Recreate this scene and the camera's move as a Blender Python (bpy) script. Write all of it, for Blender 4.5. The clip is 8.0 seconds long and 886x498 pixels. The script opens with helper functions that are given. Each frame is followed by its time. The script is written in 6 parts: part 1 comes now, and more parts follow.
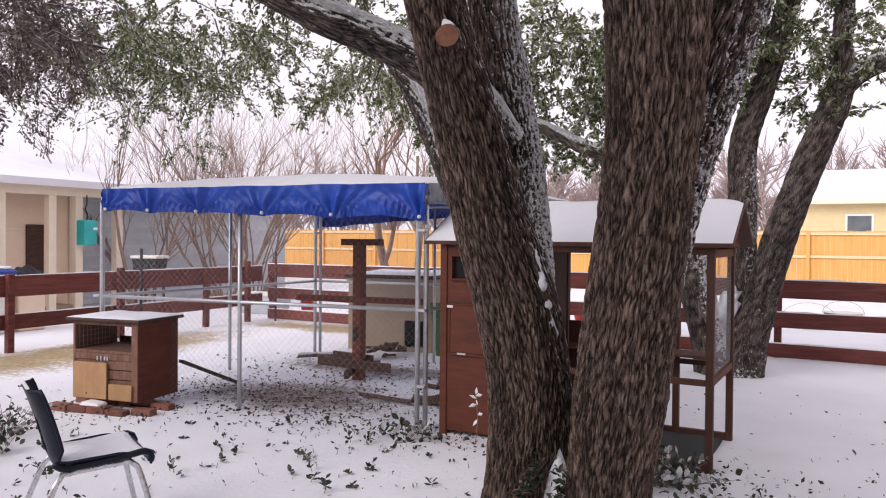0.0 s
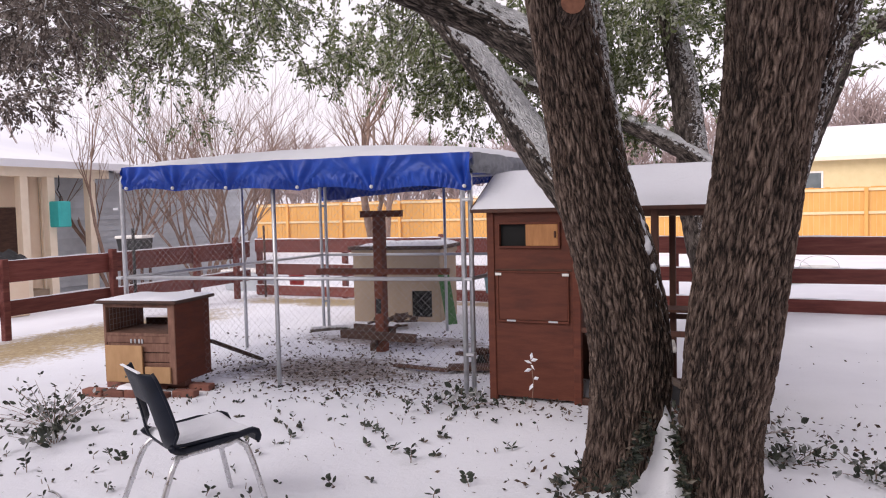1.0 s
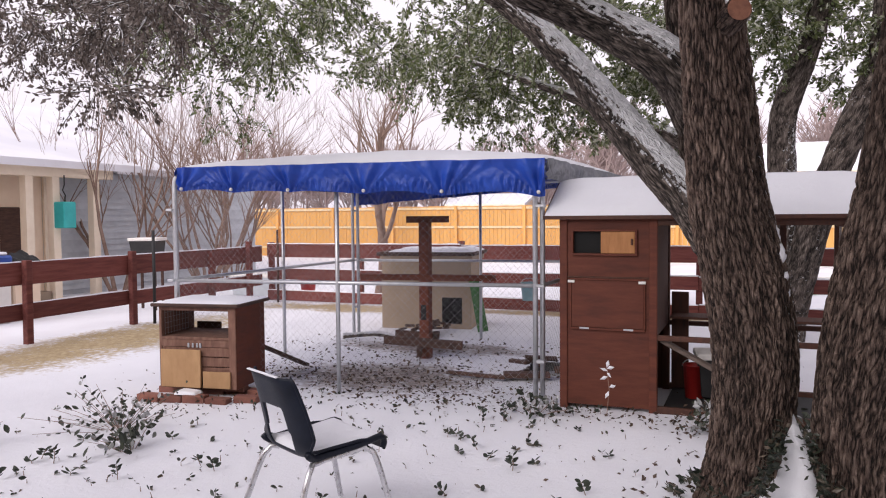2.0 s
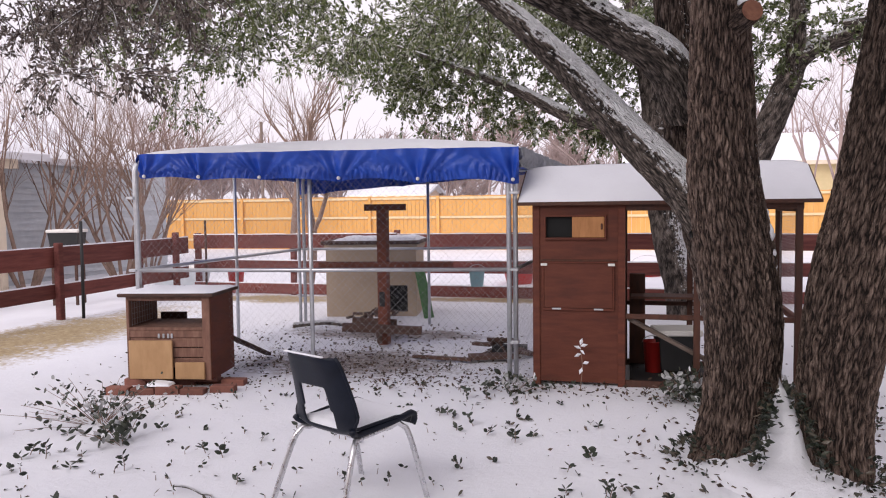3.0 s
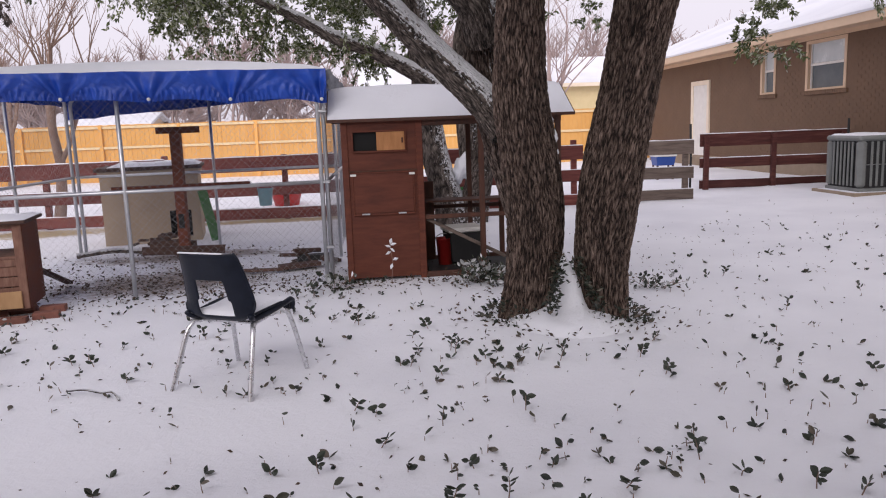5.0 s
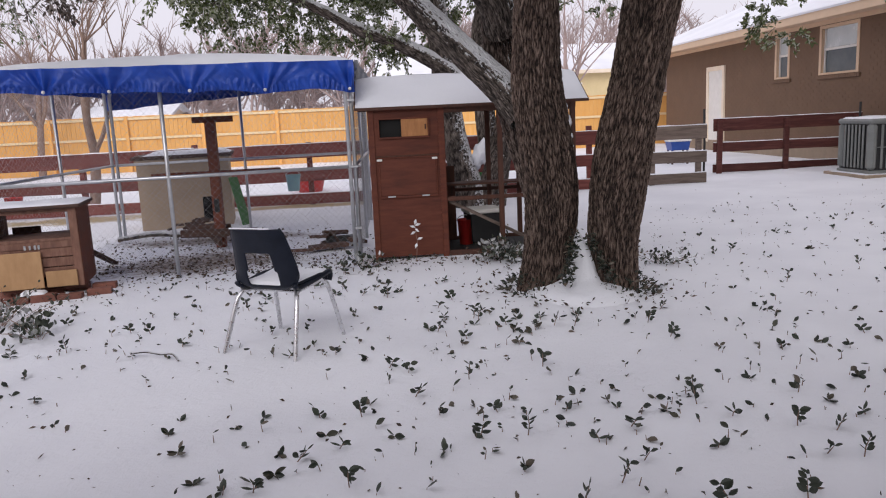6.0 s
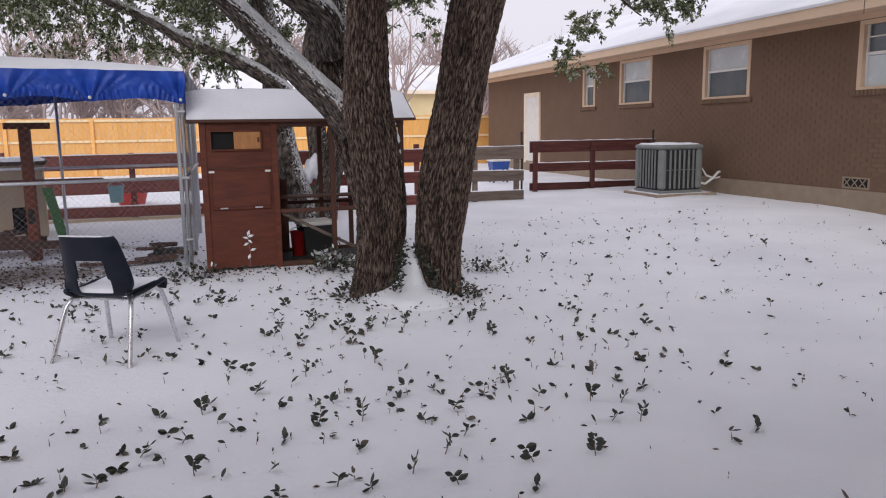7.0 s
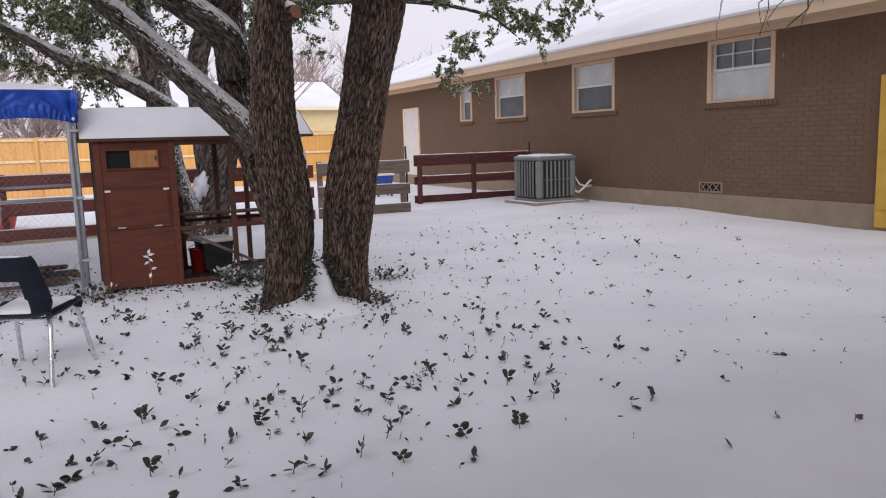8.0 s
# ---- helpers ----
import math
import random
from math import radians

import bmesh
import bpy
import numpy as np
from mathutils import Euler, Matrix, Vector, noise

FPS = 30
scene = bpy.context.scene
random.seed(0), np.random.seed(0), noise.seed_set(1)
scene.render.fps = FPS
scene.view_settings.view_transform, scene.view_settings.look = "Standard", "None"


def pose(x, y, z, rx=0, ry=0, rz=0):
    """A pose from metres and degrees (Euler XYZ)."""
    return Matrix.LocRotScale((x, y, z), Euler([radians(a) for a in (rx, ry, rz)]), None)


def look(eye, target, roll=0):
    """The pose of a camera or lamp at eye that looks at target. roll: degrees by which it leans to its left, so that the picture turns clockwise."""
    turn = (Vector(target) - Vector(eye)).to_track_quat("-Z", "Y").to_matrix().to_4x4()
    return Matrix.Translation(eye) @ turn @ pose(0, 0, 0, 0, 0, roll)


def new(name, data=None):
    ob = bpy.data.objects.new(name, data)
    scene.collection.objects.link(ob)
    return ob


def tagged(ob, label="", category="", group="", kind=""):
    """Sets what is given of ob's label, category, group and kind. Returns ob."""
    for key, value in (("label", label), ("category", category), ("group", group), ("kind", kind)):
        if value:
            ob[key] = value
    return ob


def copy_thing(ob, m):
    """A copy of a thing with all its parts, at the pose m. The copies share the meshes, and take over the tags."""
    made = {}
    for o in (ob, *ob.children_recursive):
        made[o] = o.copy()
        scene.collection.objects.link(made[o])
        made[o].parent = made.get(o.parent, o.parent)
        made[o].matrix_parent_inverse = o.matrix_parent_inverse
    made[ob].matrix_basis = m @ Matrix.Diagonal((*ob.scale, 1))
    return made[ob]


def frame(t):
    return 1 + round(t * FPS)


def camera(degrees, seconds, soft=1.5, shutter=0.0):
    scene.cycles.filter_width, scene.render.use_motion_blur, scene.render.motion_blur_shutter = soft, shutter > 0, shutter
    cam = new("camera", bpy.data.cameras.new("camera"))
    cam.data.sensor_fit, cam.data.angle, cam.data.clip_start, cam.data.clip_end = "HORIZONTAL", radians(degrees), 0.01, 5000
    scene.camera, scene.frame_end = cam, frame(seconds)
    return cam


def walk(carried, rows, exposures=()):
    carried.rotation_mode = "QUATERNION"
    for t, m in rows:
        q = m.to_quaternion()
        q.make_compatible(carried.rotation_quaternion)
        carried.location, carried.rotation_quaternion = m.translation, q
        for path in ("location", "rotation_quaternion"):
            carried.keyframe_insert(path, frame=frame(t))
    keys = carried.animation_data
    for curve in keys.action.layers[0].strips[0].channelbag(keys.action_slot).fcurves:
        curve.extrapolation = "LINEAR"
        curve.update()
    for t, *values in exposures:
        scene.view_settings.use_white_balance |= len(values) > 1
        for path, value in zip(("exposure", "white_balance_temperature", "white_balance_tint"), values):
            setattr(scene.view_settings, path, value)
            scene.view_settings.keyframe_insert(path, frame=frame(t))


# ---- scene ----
cam = camera(60.8, 8.0, soft=1.1)
PATH = [
    (0, (0.271, 0.284, 1.530), (-0.693, 2.037, 1.504), 0.5),
    (0.5, (-0.065, 0.093, 1.535), (-1.003, 1.858, 1.504), -0.9),
    (1, (-0.418, -0.090, 1.535), (-1.257, 1.723, 1.427), -1.4),
    (1.5, (-0.823, -0.219, 1.531), (-1.629, 1.608, 1.435), -0.9),
    (3, (-1.757, -0.739, 1.494), (-2.262, 1.193, 1.381), -0.7),
    (3.5, (-2.031, -0.903, 1.450), (-2.321, 1.070, 1.292), -1.5),
    (4, (-2.236, -1.019, 1.437), (-2.389, 0.969, 1.276), -1.3),
    (4.5, (-2.315, -1.268, 1.424), (-2.218, 0.723, 1.252), -1.7),
    (5, (-2.397, -1.565, 1.423), (-2.207, 0.400, 1.103), -2.1),
    (5.2, (-2.399, -1.678, 1.413), (-2.318, 0.294, 1.092), -1.9),
    (6.3, (-2.527, -2.101, 1.414), (-2.283, -0.152, 1.038), -3.9),
    (6.5, (-2.543, -2.164, 1.415), (-2.120, -0.250, 1.020), -3.2),
    (7, (-2.571, -2.353, 1.408), (-1.986, -0.468, 1.091), -0.8),
    (7.5, (-2.714, -2.481, 1.427), (-2.108, -0.605, 1.092), -0.3),
    (8, (-2.930, -2.591, 1.406), (-2.042, -0.822, 1.121), -1.7),
]
walk(cam, [(t, look(eye, target, roll)) for t, eye, target, roll in PATH],
     exposures=[(0, 0.36, 6500, 16), (3.5, 0.27, 6450, 16), (5.0, 0.10, 6350, 15), (6.5, 0.04, 6250, 11), (8, 0.04, 6250, 11)])

# ---- sky and light: a bright overcast winter day ----
world = bpy.data.worlds.new("overcast_sky")
scene.world = world
world.use_nodes = True
wn, wl = world.node_tree.nodes, world.node_tree.links
sky = wn.new("ShaderNodeTexSky")
sky.sky_type, sky.sun_disc = "NISHITA", False
sky.sun_elevation, sky.sun_rotation = radians(32), radians(198)
sky.air_density, sky.dust_density, sky.ozone_density = 1.0, 6.0, 1.0
grey = wn.new("ShaderNodeHueSaturation")
grey.inputs["Saturation"].default_value = 0.12
wl.new(sky.outputs[0], grey.inputs["Color"])
cloud = wn.new("ShaderNodeMix")
cloud.data_type = "RGBA"
cloud.inputs["Factor"].default_value = 0.85
cloud.inputs["B"].default_value = (7.5, 7.1, 7.65, 1)
wl.new(grey.outputs[0], cloud.inputs["A"])
wl.new(cloud.outputs["Result"], wn["Background"].inputs["Color"])
wn["Background"].inputs["Strength"].default_value = 0.12
sun = new("sun", bpy.data.lights.new("sun", "SUN"))
sun.data.energy, sun.data.angle, sun.data.color = 1.5, radians(40), (1.0, 0.96, 0.92)
sun.matrix_world = look((0, 0, 30), (-math.sin(radians(198)) * 30, -math.cos(radians(198)) * 30, 30 - 30 * math.tan(radians(32))))


# ---- materials ----
def material(name, stops, scale=6.0, detail=6.0, rough=0.7, bump=0.2, bump_scale=60.0, metal=0.0, stretch=(1, 1, 1), vary=0.0, spec=0.5):
    """A surface whose colour wanders between the stops in broad noise, with fine relief."""
    m = bpy.data.materials.new(name)
    m.use_nodes = True
    n, l = m.node_tree.nodes, m.node_tree.links
    b = n["Principled BSDF"]
    b.inputs["Metallic"].default_value = metal
    b.inputs["Specular IOR Level"].default_value = spec
    co = n.new("ShaderNodeTexCoord")
    mp = n.new("ShaderNodeMapping")
    mp.inputs["Scale"].default_value = stretch
    l.new(co.outputs["Object"], mp.inputs["Vector"])
    if vary:
        info = n.new("ShaderNodeObjectInfo")
        off = n.new("ShaderNodeVectorMath")
        off.operation = "SCALE"
        off.inputs[0].default_value = (37, 53, 71)
        l.new(info.outputs["Random"], off.inputs["Scale"])
        l.new(off.outputs[0], mp.inputs["Location"])
    tex = n.new("ShaderNodeTexNoise")
    tex.inputs["Scale"].default_value, tex.inputs["Detail"].default_value, tex.inputs["Roughness"].default_value = scale, detail, 0.62
    l.new(mp.outputs[0], tex.inputs["Vector"])
    ramp = n.new("ShaderNodeValToRGB")
    els = ramp.color_ramp.elements
    for i, c in enumerate(stops):
        p = 0.28 + 0.44 * i / max(1, len(stops) - 1)
        e = els[i] if i < 2 else els.new(p)
        e.position, e.color = p, (*c, 1)
    l.new(tex.outputs["Fac"], ramp.inputs["Fac"])
    out = ramp.outputs["Color"]
    if vary:
        hsv = n.new("ShaderNodeHueSaturation")
        mr = n.new("ShaderNodeMapRange")
        mr.inputs["To Min"].default_value, mr.inputs["To Max"].default_value = 1 - vary, 1 + vary
        l.new(info.outputs["Random"], mr.inputs["Value"])
        l.new(mr.outputs[0], hsv.inputs["Value"])
        l.new(out, hsv.inputs["Color"])
        out = hsv.outputs["Color"]
    l.new(out, b.inputs["Base Color"])
    rr = n.new("ShaderNodeMapRange")
    rr.inputs["To Min"].default_value, rr.inputs["To Max"].default_value = max(0.02, rough - 0.12), min(1, rough + 0.12)
    l.new(tex.outputs["Fac"], rr.inputs["Value"])
    l.new(rr.outputs[0], b.inputs["Roughness"])
    if bump:
        fine = n.new("ShaderNodeTexNoise")
        fine.inputs["Scale"].default_value, fine.inputs["Detail"].default_value = bump_scale, 5
        l.new(mp.outputs[0], fine.inputs["Vector"])
        bp = n.new("ShaderNodeBump")
        bp.inputs["Strength"].default_value, bp.inputs["Distance"].default_value = bump, 0.01
        l.new(fine.outputs["Fac"], bp.inputs["Height"])
        l.new(bp.outputs[0], b.inputs["Normal"])
    return m


def bark_material(name, dark, mid, light, snow_side, weight=1.5, low=1.36, patch_size=14):
    """Ridged bark from the mesh's bark attribute, with wind-blown snow on one side and on the upper faces."""
    m = bpy.data.materials.new(name)
    m.use_nodes = True
    n, l = m.node_tree.nodes, m.node_tree.links
    b = n["Principled BSDF"]
    b.inputs["Specular IOR Level"].default_value = 0.25
    at = n.new("ShaderNodeAttribute")
    at.attribute_name = "bark"
    warp = n.new("ShaderNodeTexNoise")
    warp.inputs["Scale"].default_value, warp.inputs["Detail"].default_value = 14, 4
    wave = n.new("ShaderNodeVectorMath")
    wave.operation = "MULTIPLY"
    wave.inputs[1].default_value = (1.3, 1.3, 2.4)
    l.new(at.outputs["Vector"], wave.inputs[0])
    l.new(wave.outputs[0], warp.inputs["Vector"])
    mix = n.new("ShaderNodeVectorMath")
    mix.operation = "MULTIPLY_ADD"
    mix.inputs[1].default_value = (0.07, 0.07, 0.02)
    l.new(warp.outputs["Color"], mix.inputs[0])
    l.new(at.outputs["Vector"], mix.inputs[2])
    slim = n.new("ShaderNodeVectorMath")
    slim.operation = "MULTIPLY"
    slim.inputs[1].default_value = (1, 1, 0.75)
    l.new(mix.outputs[0], slim.inputs[0])
    vor = n.new("ShaderNodeTexVoronoi")
    vor.feature = "DISTANCE_TO_EDGE"
    vor.inputs["Scale"].default_value = 66
    l.new(slim.outputs[0], vor.inputs["Vector"])
    ridge = n.new("ShaderNodeTexNoise")
    ridge.inputs["Scale"].default_value, ridge.inputs["Detail"].default_value, ridge.inputs["Roughness"].default_value = 52, 5, 0.6
    l.new(slim.outputs[0], ridge.inputs["Vector"])
    grain = n.new("ShaderNodeTexNoise")
    grain.inputs["Scale"].default_value, grain.inputs["Detail"].default_value, grain.inputs["Roughness"].default_value = 60, 6, 0.7
    l.new(at.outputs["Vector"], grain.inputs["Vector"])
    broad = n.new("ShaderNodeTexNoise")
    broad.inputs["Scale"].default_value = 4
    l.new(at.outputs["Vector"], broad.inputs["Vector"])
    add = n.new("ShaderNodeMath")
    add.operation = "MULTIPLY_ADD"
    add.inputs[1].default_value = 0.26
    both = n.new("ShaderNodeMath")
    both.operation = "MULTIPLY_ADD"
    both.inputs[1].default_value = 0.55
    both.inputs[2].default_value = -0.21
    l.new(ridge.outputs["Fac"], both.inputs[0])
    sum_ = n.new("ShaderNodeMath")
    l.new(both.outputs[0], sum_.inputs[0])
    l.new(vor.outputs["Distance"], sum_.inputs[1])
    l.new(grain.outputs["Fac"], add.inputs[0])
    l.new(sum_.outputs[0], add.inputs[2])
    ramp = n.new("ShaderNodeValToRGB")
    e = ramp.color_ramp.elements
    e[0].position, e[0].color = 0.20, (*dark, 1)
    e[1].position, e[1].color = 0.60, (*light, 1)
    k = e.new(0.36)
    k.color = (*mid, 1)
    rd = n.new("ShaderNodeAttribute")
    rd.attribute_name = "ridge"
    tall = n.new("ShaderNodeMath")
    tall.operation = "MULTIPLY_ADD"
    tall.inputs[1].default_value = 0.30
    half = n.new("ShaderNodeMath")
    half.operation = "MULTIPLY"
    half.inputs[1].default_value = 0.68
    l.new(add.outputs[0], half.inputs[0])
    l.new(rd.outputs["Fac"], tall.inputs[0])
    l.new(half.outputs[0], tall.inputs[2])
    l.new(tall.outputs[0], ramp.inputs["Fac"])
    tone = n.new("ShaderNodeHueSaturation")
    mr = n.new("ShaderNodeMapRange")
    mr.inputs["From Min"].default_value, mr.inputs["From Max"].default_value = 0.3, 0.7
    mr.inputs["To Min"].default_value, mr.inputs["To Max"].default_value = 0.7, 1.35
    l.new(broad.outputs["Fac"], mr.inputs["Value"])
    l.new(mr.outputs[0], tone.inputs["Value"])
    l.new(ramp.outputs[0], tone.inputs["Color"])
    geo = n.new("ShaderNodeNewGeometry")
    dot = n.new("ShaderNodeVectorMath")
    dot.operation = "DOT_PRODUCT"
    dot.inputs[1].default_value = snow_side
    l.new(geo.outputs["Normal"], dot.inputs[0])
    patch = n.new("ShaderNodeTexNoise")
    patch.inputs["Scale"].default_value, patch.inputs["Detail"].default_value, patch.inputs["Roughness"].default_value = patch_size, 8, 0.75
    l.new(geo.outputs["Position"], patch.inputs["Vector"])
    sm = n.new("ShaderNodeMath")
    sm.operation = "MULTIPLY_ADD"
    sm.inputs[1].default_value = weight
    l.new(patch.outputs["Fac"], sm.inputs[0])
    l.new(dot.outputs["Value"], sm.inputs[2])
    sr = n.new("ShaderNodeMapRange")
    sr.inputs["From Min"].default_value, sr.inputs["From Max"].default_value = low, low + 0.12
    l.new(sm.outputs[0], sr.inputs["Value"])
    cm = n.new("ShaderNodeMix")
    cm.data_type = "RGBA"
    l.new(sr.outputs[0], cm.inputs["Factor"])
    l.new(tone.outputs[0], cm.inputs["A"])
    cm.inputs["B"].default_value = (0.8, 0.8, 0.82, 1)
    l.new(cm.outputs["Result"], b.inputs["Base Color"])
    b.inputs["Roughness"].default_value = 0.85
    bp = n.new("ShaderNodeBump")
    bp.inputs["Strength"].default_value, bp.inputs["Distance"].default_value = 1.0, 0.05
    l.new(add.outputs[0], bp.inputs["Height"])
    l.new(bp.outputs[0], b.inputs["Normal"])
    return m


def leaf_material(name, c0, c1, c2, thin=True):
    m = bpy.data.materials.new(name)
    m.use_nodes = True
    n, l = m.node_tree.nodes, m.node_tree.links
    b = n["Principled BSDF"]
    geo = n.new("ShaderNodeNewGeometry")
    ramp = n.new("ShaderNodeValToRGB")
    e = ramp.color_ramp.elements
    e[0].position, e[0].color = 0.0, (*c0, 1)
    e[1].position, e[1].color = 0.97, (*c2, 1)
    k = e.new(0.6)
    k.color = (*c1, 1)
    l.new(geo.outputs["Random Per Island"], ramp.inputs["Fac"])
    l.new(ramp.outputs[0], b.inputs["Base Color"])
    b.inputs["Roughness"].default_value = 0.45
    if thin:
        tr = n.new("ShaderNodeBsdfTranslucent")
        l.new(ramp.outputs[0], tr.inputs["Color"])
        mx = n.new("ShaderNodeMixShader")
        mx.inputs["Fac"].default_value = 0.4
        l.new(b.outputs[0], mx.inputs[1])
        l.new(tr.outputs[0], mx.inputs[2])
        l.new(mx.outputs[0], n["Material Output"].inputs["Surface"])
    return m


def snow_material():
    m = bpy.data.materials.new("snow")
    m.use_nodes = True
    n, l = m.node_tree.nodes, m.node_tree.links
    b = n["Principled BSDF"]
    geo = n.new("ShaderNodeNewGeometry")
    big = n.new("ShaderNodeTexNoise")
    big.inputs["Scale"].default_value, big.inputs["Detail"].default_value = 0.8, 6
    l.new(geo.outputs["Position"], big.inputs["Vector"])
    ramp = n.new("ShaderNodeValToRGB")
    e = ramp.color_ramp.elements
    e[0].position, e[0].color = 0.3, (0.725, 0.732, 0.775, 1)
    e[1].position, e[1].color = 0.6, (0.81, 0.818, 0.855, 1)
    l.new(big.outputs["Fac"], ramp.inputs["Fac"])
    l.new(ramp.outputs[0], b.inputs["Base Color"])
    b.inputs["Roughness"].default_value = 0.8
    b.inputs["Specular IOR Level"].default_value = 0.2
    fine = n.new("ShaderNodeTexNoise")
    fine.inputs["Scale"].default_value, fine.inputs["Detail"].default_value, fine.inputs["Roughness"].default_value = 22, 8, 0.7
    l.new(geo.outputs["Position"], fine.inputs["Vector"])
    bp = n.new("ShaderNodeBump")
    bp.inputs["Strength"].default_value, bp.inputs["Distance"].default_value = 0.35, 0.03
    l.new(fine.outputs["Fac"], bp.inputs["Height"])
    l.new(bp.outputs[0], b.inputs["Normal"])
    return m


SNOW = snow_material()
RED_WOOD = material("red_stained_wood", [(0.10, 0.030, 0.018), (0.16, 0.050, 0.030), (0.20, 0.070, 0.045)], 5, rough=0.75, bump=0.3, stretch=(1, 1, 6), vary=0.18, spec=0.3)
RAIL_RED = material("red_brown_rail_paint", [(0.090, 0.026, 0.022), (0.15, 0.043, 0.036), (0.20, 0.072, 0.060)], 6, rough=0.75, bump=0.3, stretch=(0.4, 4, 4), vary=0.2, spec=0.3)
# maroon rail red, darkened further for the shading on the house fence's front
RAIL_DARK = material("shaded_maroon_rail_paint", [(0.050, 0.016, 0.014), (0.085, 0.026, 0.022), (0.13, 0.05, 0.042)], 6, rough=0.75, bump=0.3, stretch=(0.4, 4, 4), vary=0.2, spec=0.3)
RAIL_GREY = material("weathered_grey_rail", [(0.10, 0.075, 0.06), (0.17, 0.13, 0.11), (0.22, 0.18, 0.15)], 6, rough=0.85, bump=0.4, stretch=(0.4, 4, 4), vary=0.15, spec=0.2)
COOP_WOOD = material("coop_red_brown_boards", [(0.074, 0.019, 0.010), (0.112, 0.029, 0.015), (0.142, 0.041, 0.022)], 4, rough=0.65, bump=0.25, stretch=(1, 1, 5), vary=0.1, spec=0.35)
# darker coop wood for side and back panels, run and roof
COOP_DARK = material("coop_dark_wood", [(0.05, 0.020, 0.012), (0.10, 0.036, 0.020)], 6, rough=0.7, bump=0.3, stretch=(5, 5, 1), vary=0.15)
PINE = material("bare_pine_board", [(0.30, 0.125, 0.04), (0.45, 0.21, 0.08)], 5, rough=0.7, bump=0.2, stretch=(6, 6, 1), vary=0.15)
PLYWOOD = material("bare_plywood", [(0.34, 0.19, 0.085), (0.46, 0.28, 0.14)], 4, rough=0.75, bump=0.15, stretch=(3, 3, 1), vary=0.1)
CAB_WOOD = material("worn_cabinet_wood", [(0.11, 0.052, 0.036), (0.18, 0.088, 0.060), (0.26, 0.145, 0.105)], 5, rough=0.8, bump=0.3, stretch=(5, 5, 1), vary=0.12)
OLD_WOOD = material("old_brown_wood", [(0.035, 0.018, 0.013), (0.070, 0.034, 0.024), (0.11, 0.058, 0.042)], 6, rough=0.8, bump=0.35, stretch=(1, 1, 5), vary=0.15)
GALV = material("galvanised_steel", [(0.50, 0.51, 0.53), (0.64, 0.65, 0.67)], 20, rough=0.42, bump=0.05, metal=0.8)
WIRE = material("dull_fence_wire", [(0.34, 0.34, 0.35), (0.46, 0.46, 0.47)], 30, rough=0.6, bump=0, metal=0.3)
HEARTWOOD = material("weathered_sawn_wood", [(0.12, 0.045, 0.028), (0.27, 0.12, 0.07)], 22, rough=0.85, bump=0.3)
CHROME = material("chromed_tube", [(0.62, 0.62, 0.64), (0.74, 0.74, 0.76)], 30, rough=0.28, bump=0.02, metal=0.9)
TARP = material("blue_tarpaulin", [(0.006, 0.045, 0.33), (0.014, 0.080, 0.48)], 5, rough=0.46, bump=0.35, bump_scale=22)
TARP_GREY = material("grey_mesh_tarpaulin", [(0.22, 0.23, 0.25), (0.32, 0.33, 0.36)], 8, rough=0.7, bump=0.2)
NAVY = material("navy_moulded_plastic", [(0.004, 0.006, 0.013), (0.010, 0.014, 0.026)], 12, spec=0.25, rough=0.45, bump=0.12, bump_scale=220)
BEIGE = material("tan_painted_plywood", [(0.34, 0.255, 0.175), (0.43, 0.33, 0.235)], 3, rough=0.8, bump=0.15)
# near-black painted in where openings look into unlit insides
BLACK = material("unlit_opening_black", [(0.004, 0.004, 0.004), (0.008, 0.008, 0.008)], 8, rough=0.9, bump=0)
YELLOW_FENCE = material("honey_stained_fence_boards", [(0.72, 0.36, 0.09), (0.82, 0.45, 0.14)], 2, rough=0.75, bump=0.15, stretch=(3, 3, 0.6), vary=0.1)
PALE_RAIL = material("pale_fence_rail", [(0.72, 0.55, 0.30), (0.80, 0.63, 0.38)], 3, rough=0.75)
MORTAR = material("brown_painted_mortar", [(0.140, 0.084, 0.052), (0.180, 0.110, 0.070)], 3, rough=0.85, bump=0.3)
BRICK = material("brown_painted_brick", [(0.144, 0.085, 0.051), (0.184, 0.112, 0.070)], 3, rough=0.8, bump=0.25, vary=0.06)
FOUNDATION = material("foundation_concrete", [(0.25, 0.19, 0.135), (0.34, 0.265, 0.195)], 4, rough=0.9, bump=0.3)
PEACH = material("peach_painted_trim", [(0.60, 0.44, 0.30), (0.68, 0.50, 0.35)], 3, rough=0.7, bump=0.1)
WHITE = material("white_painted_trim", [(0.70, 0.68, 0.64), (0.80, 0.78, 0.74)], 5, rough=0.6, bump=0.1)
YELLOW = material("mustard_painted_board", [(0.55, 0.33, 0.04), (0.66, 0.42, 0.07)], 4, rough=0.6, bump=0.1)
AC_GREY = material("grey_green_enamel", [(0.150, 0.160, 0.155), (0.205, 0.215, 0.208)], 6, rough=0.5, bump=0.05)
SIDING = material("blue_grey_siding", [(0.42, 0.45, 0.485), (0.54, 0.57, 0.60)], 4, rough=0.8, bump=0.1, vary=0.08)
TAN_WALL = material("tan_stucco_wall", [(0.80, 0.63, 0.47), (0.86, 0.71, 0.55)], 3, rough=0.85, bump=0.2)
CREAM = material("cream_painted_post", [(0.78, 0.66, 0.51), (0.86, 0.75, 0.60)], 5, rough=0.75, bump=0.15)
PALE_YELLOW = material("pale_yellow_wall", [(0.62, 0.50, 0.27), (0.70, 0.57, 0.33)], 3, rough=0.8, bump=0.1)
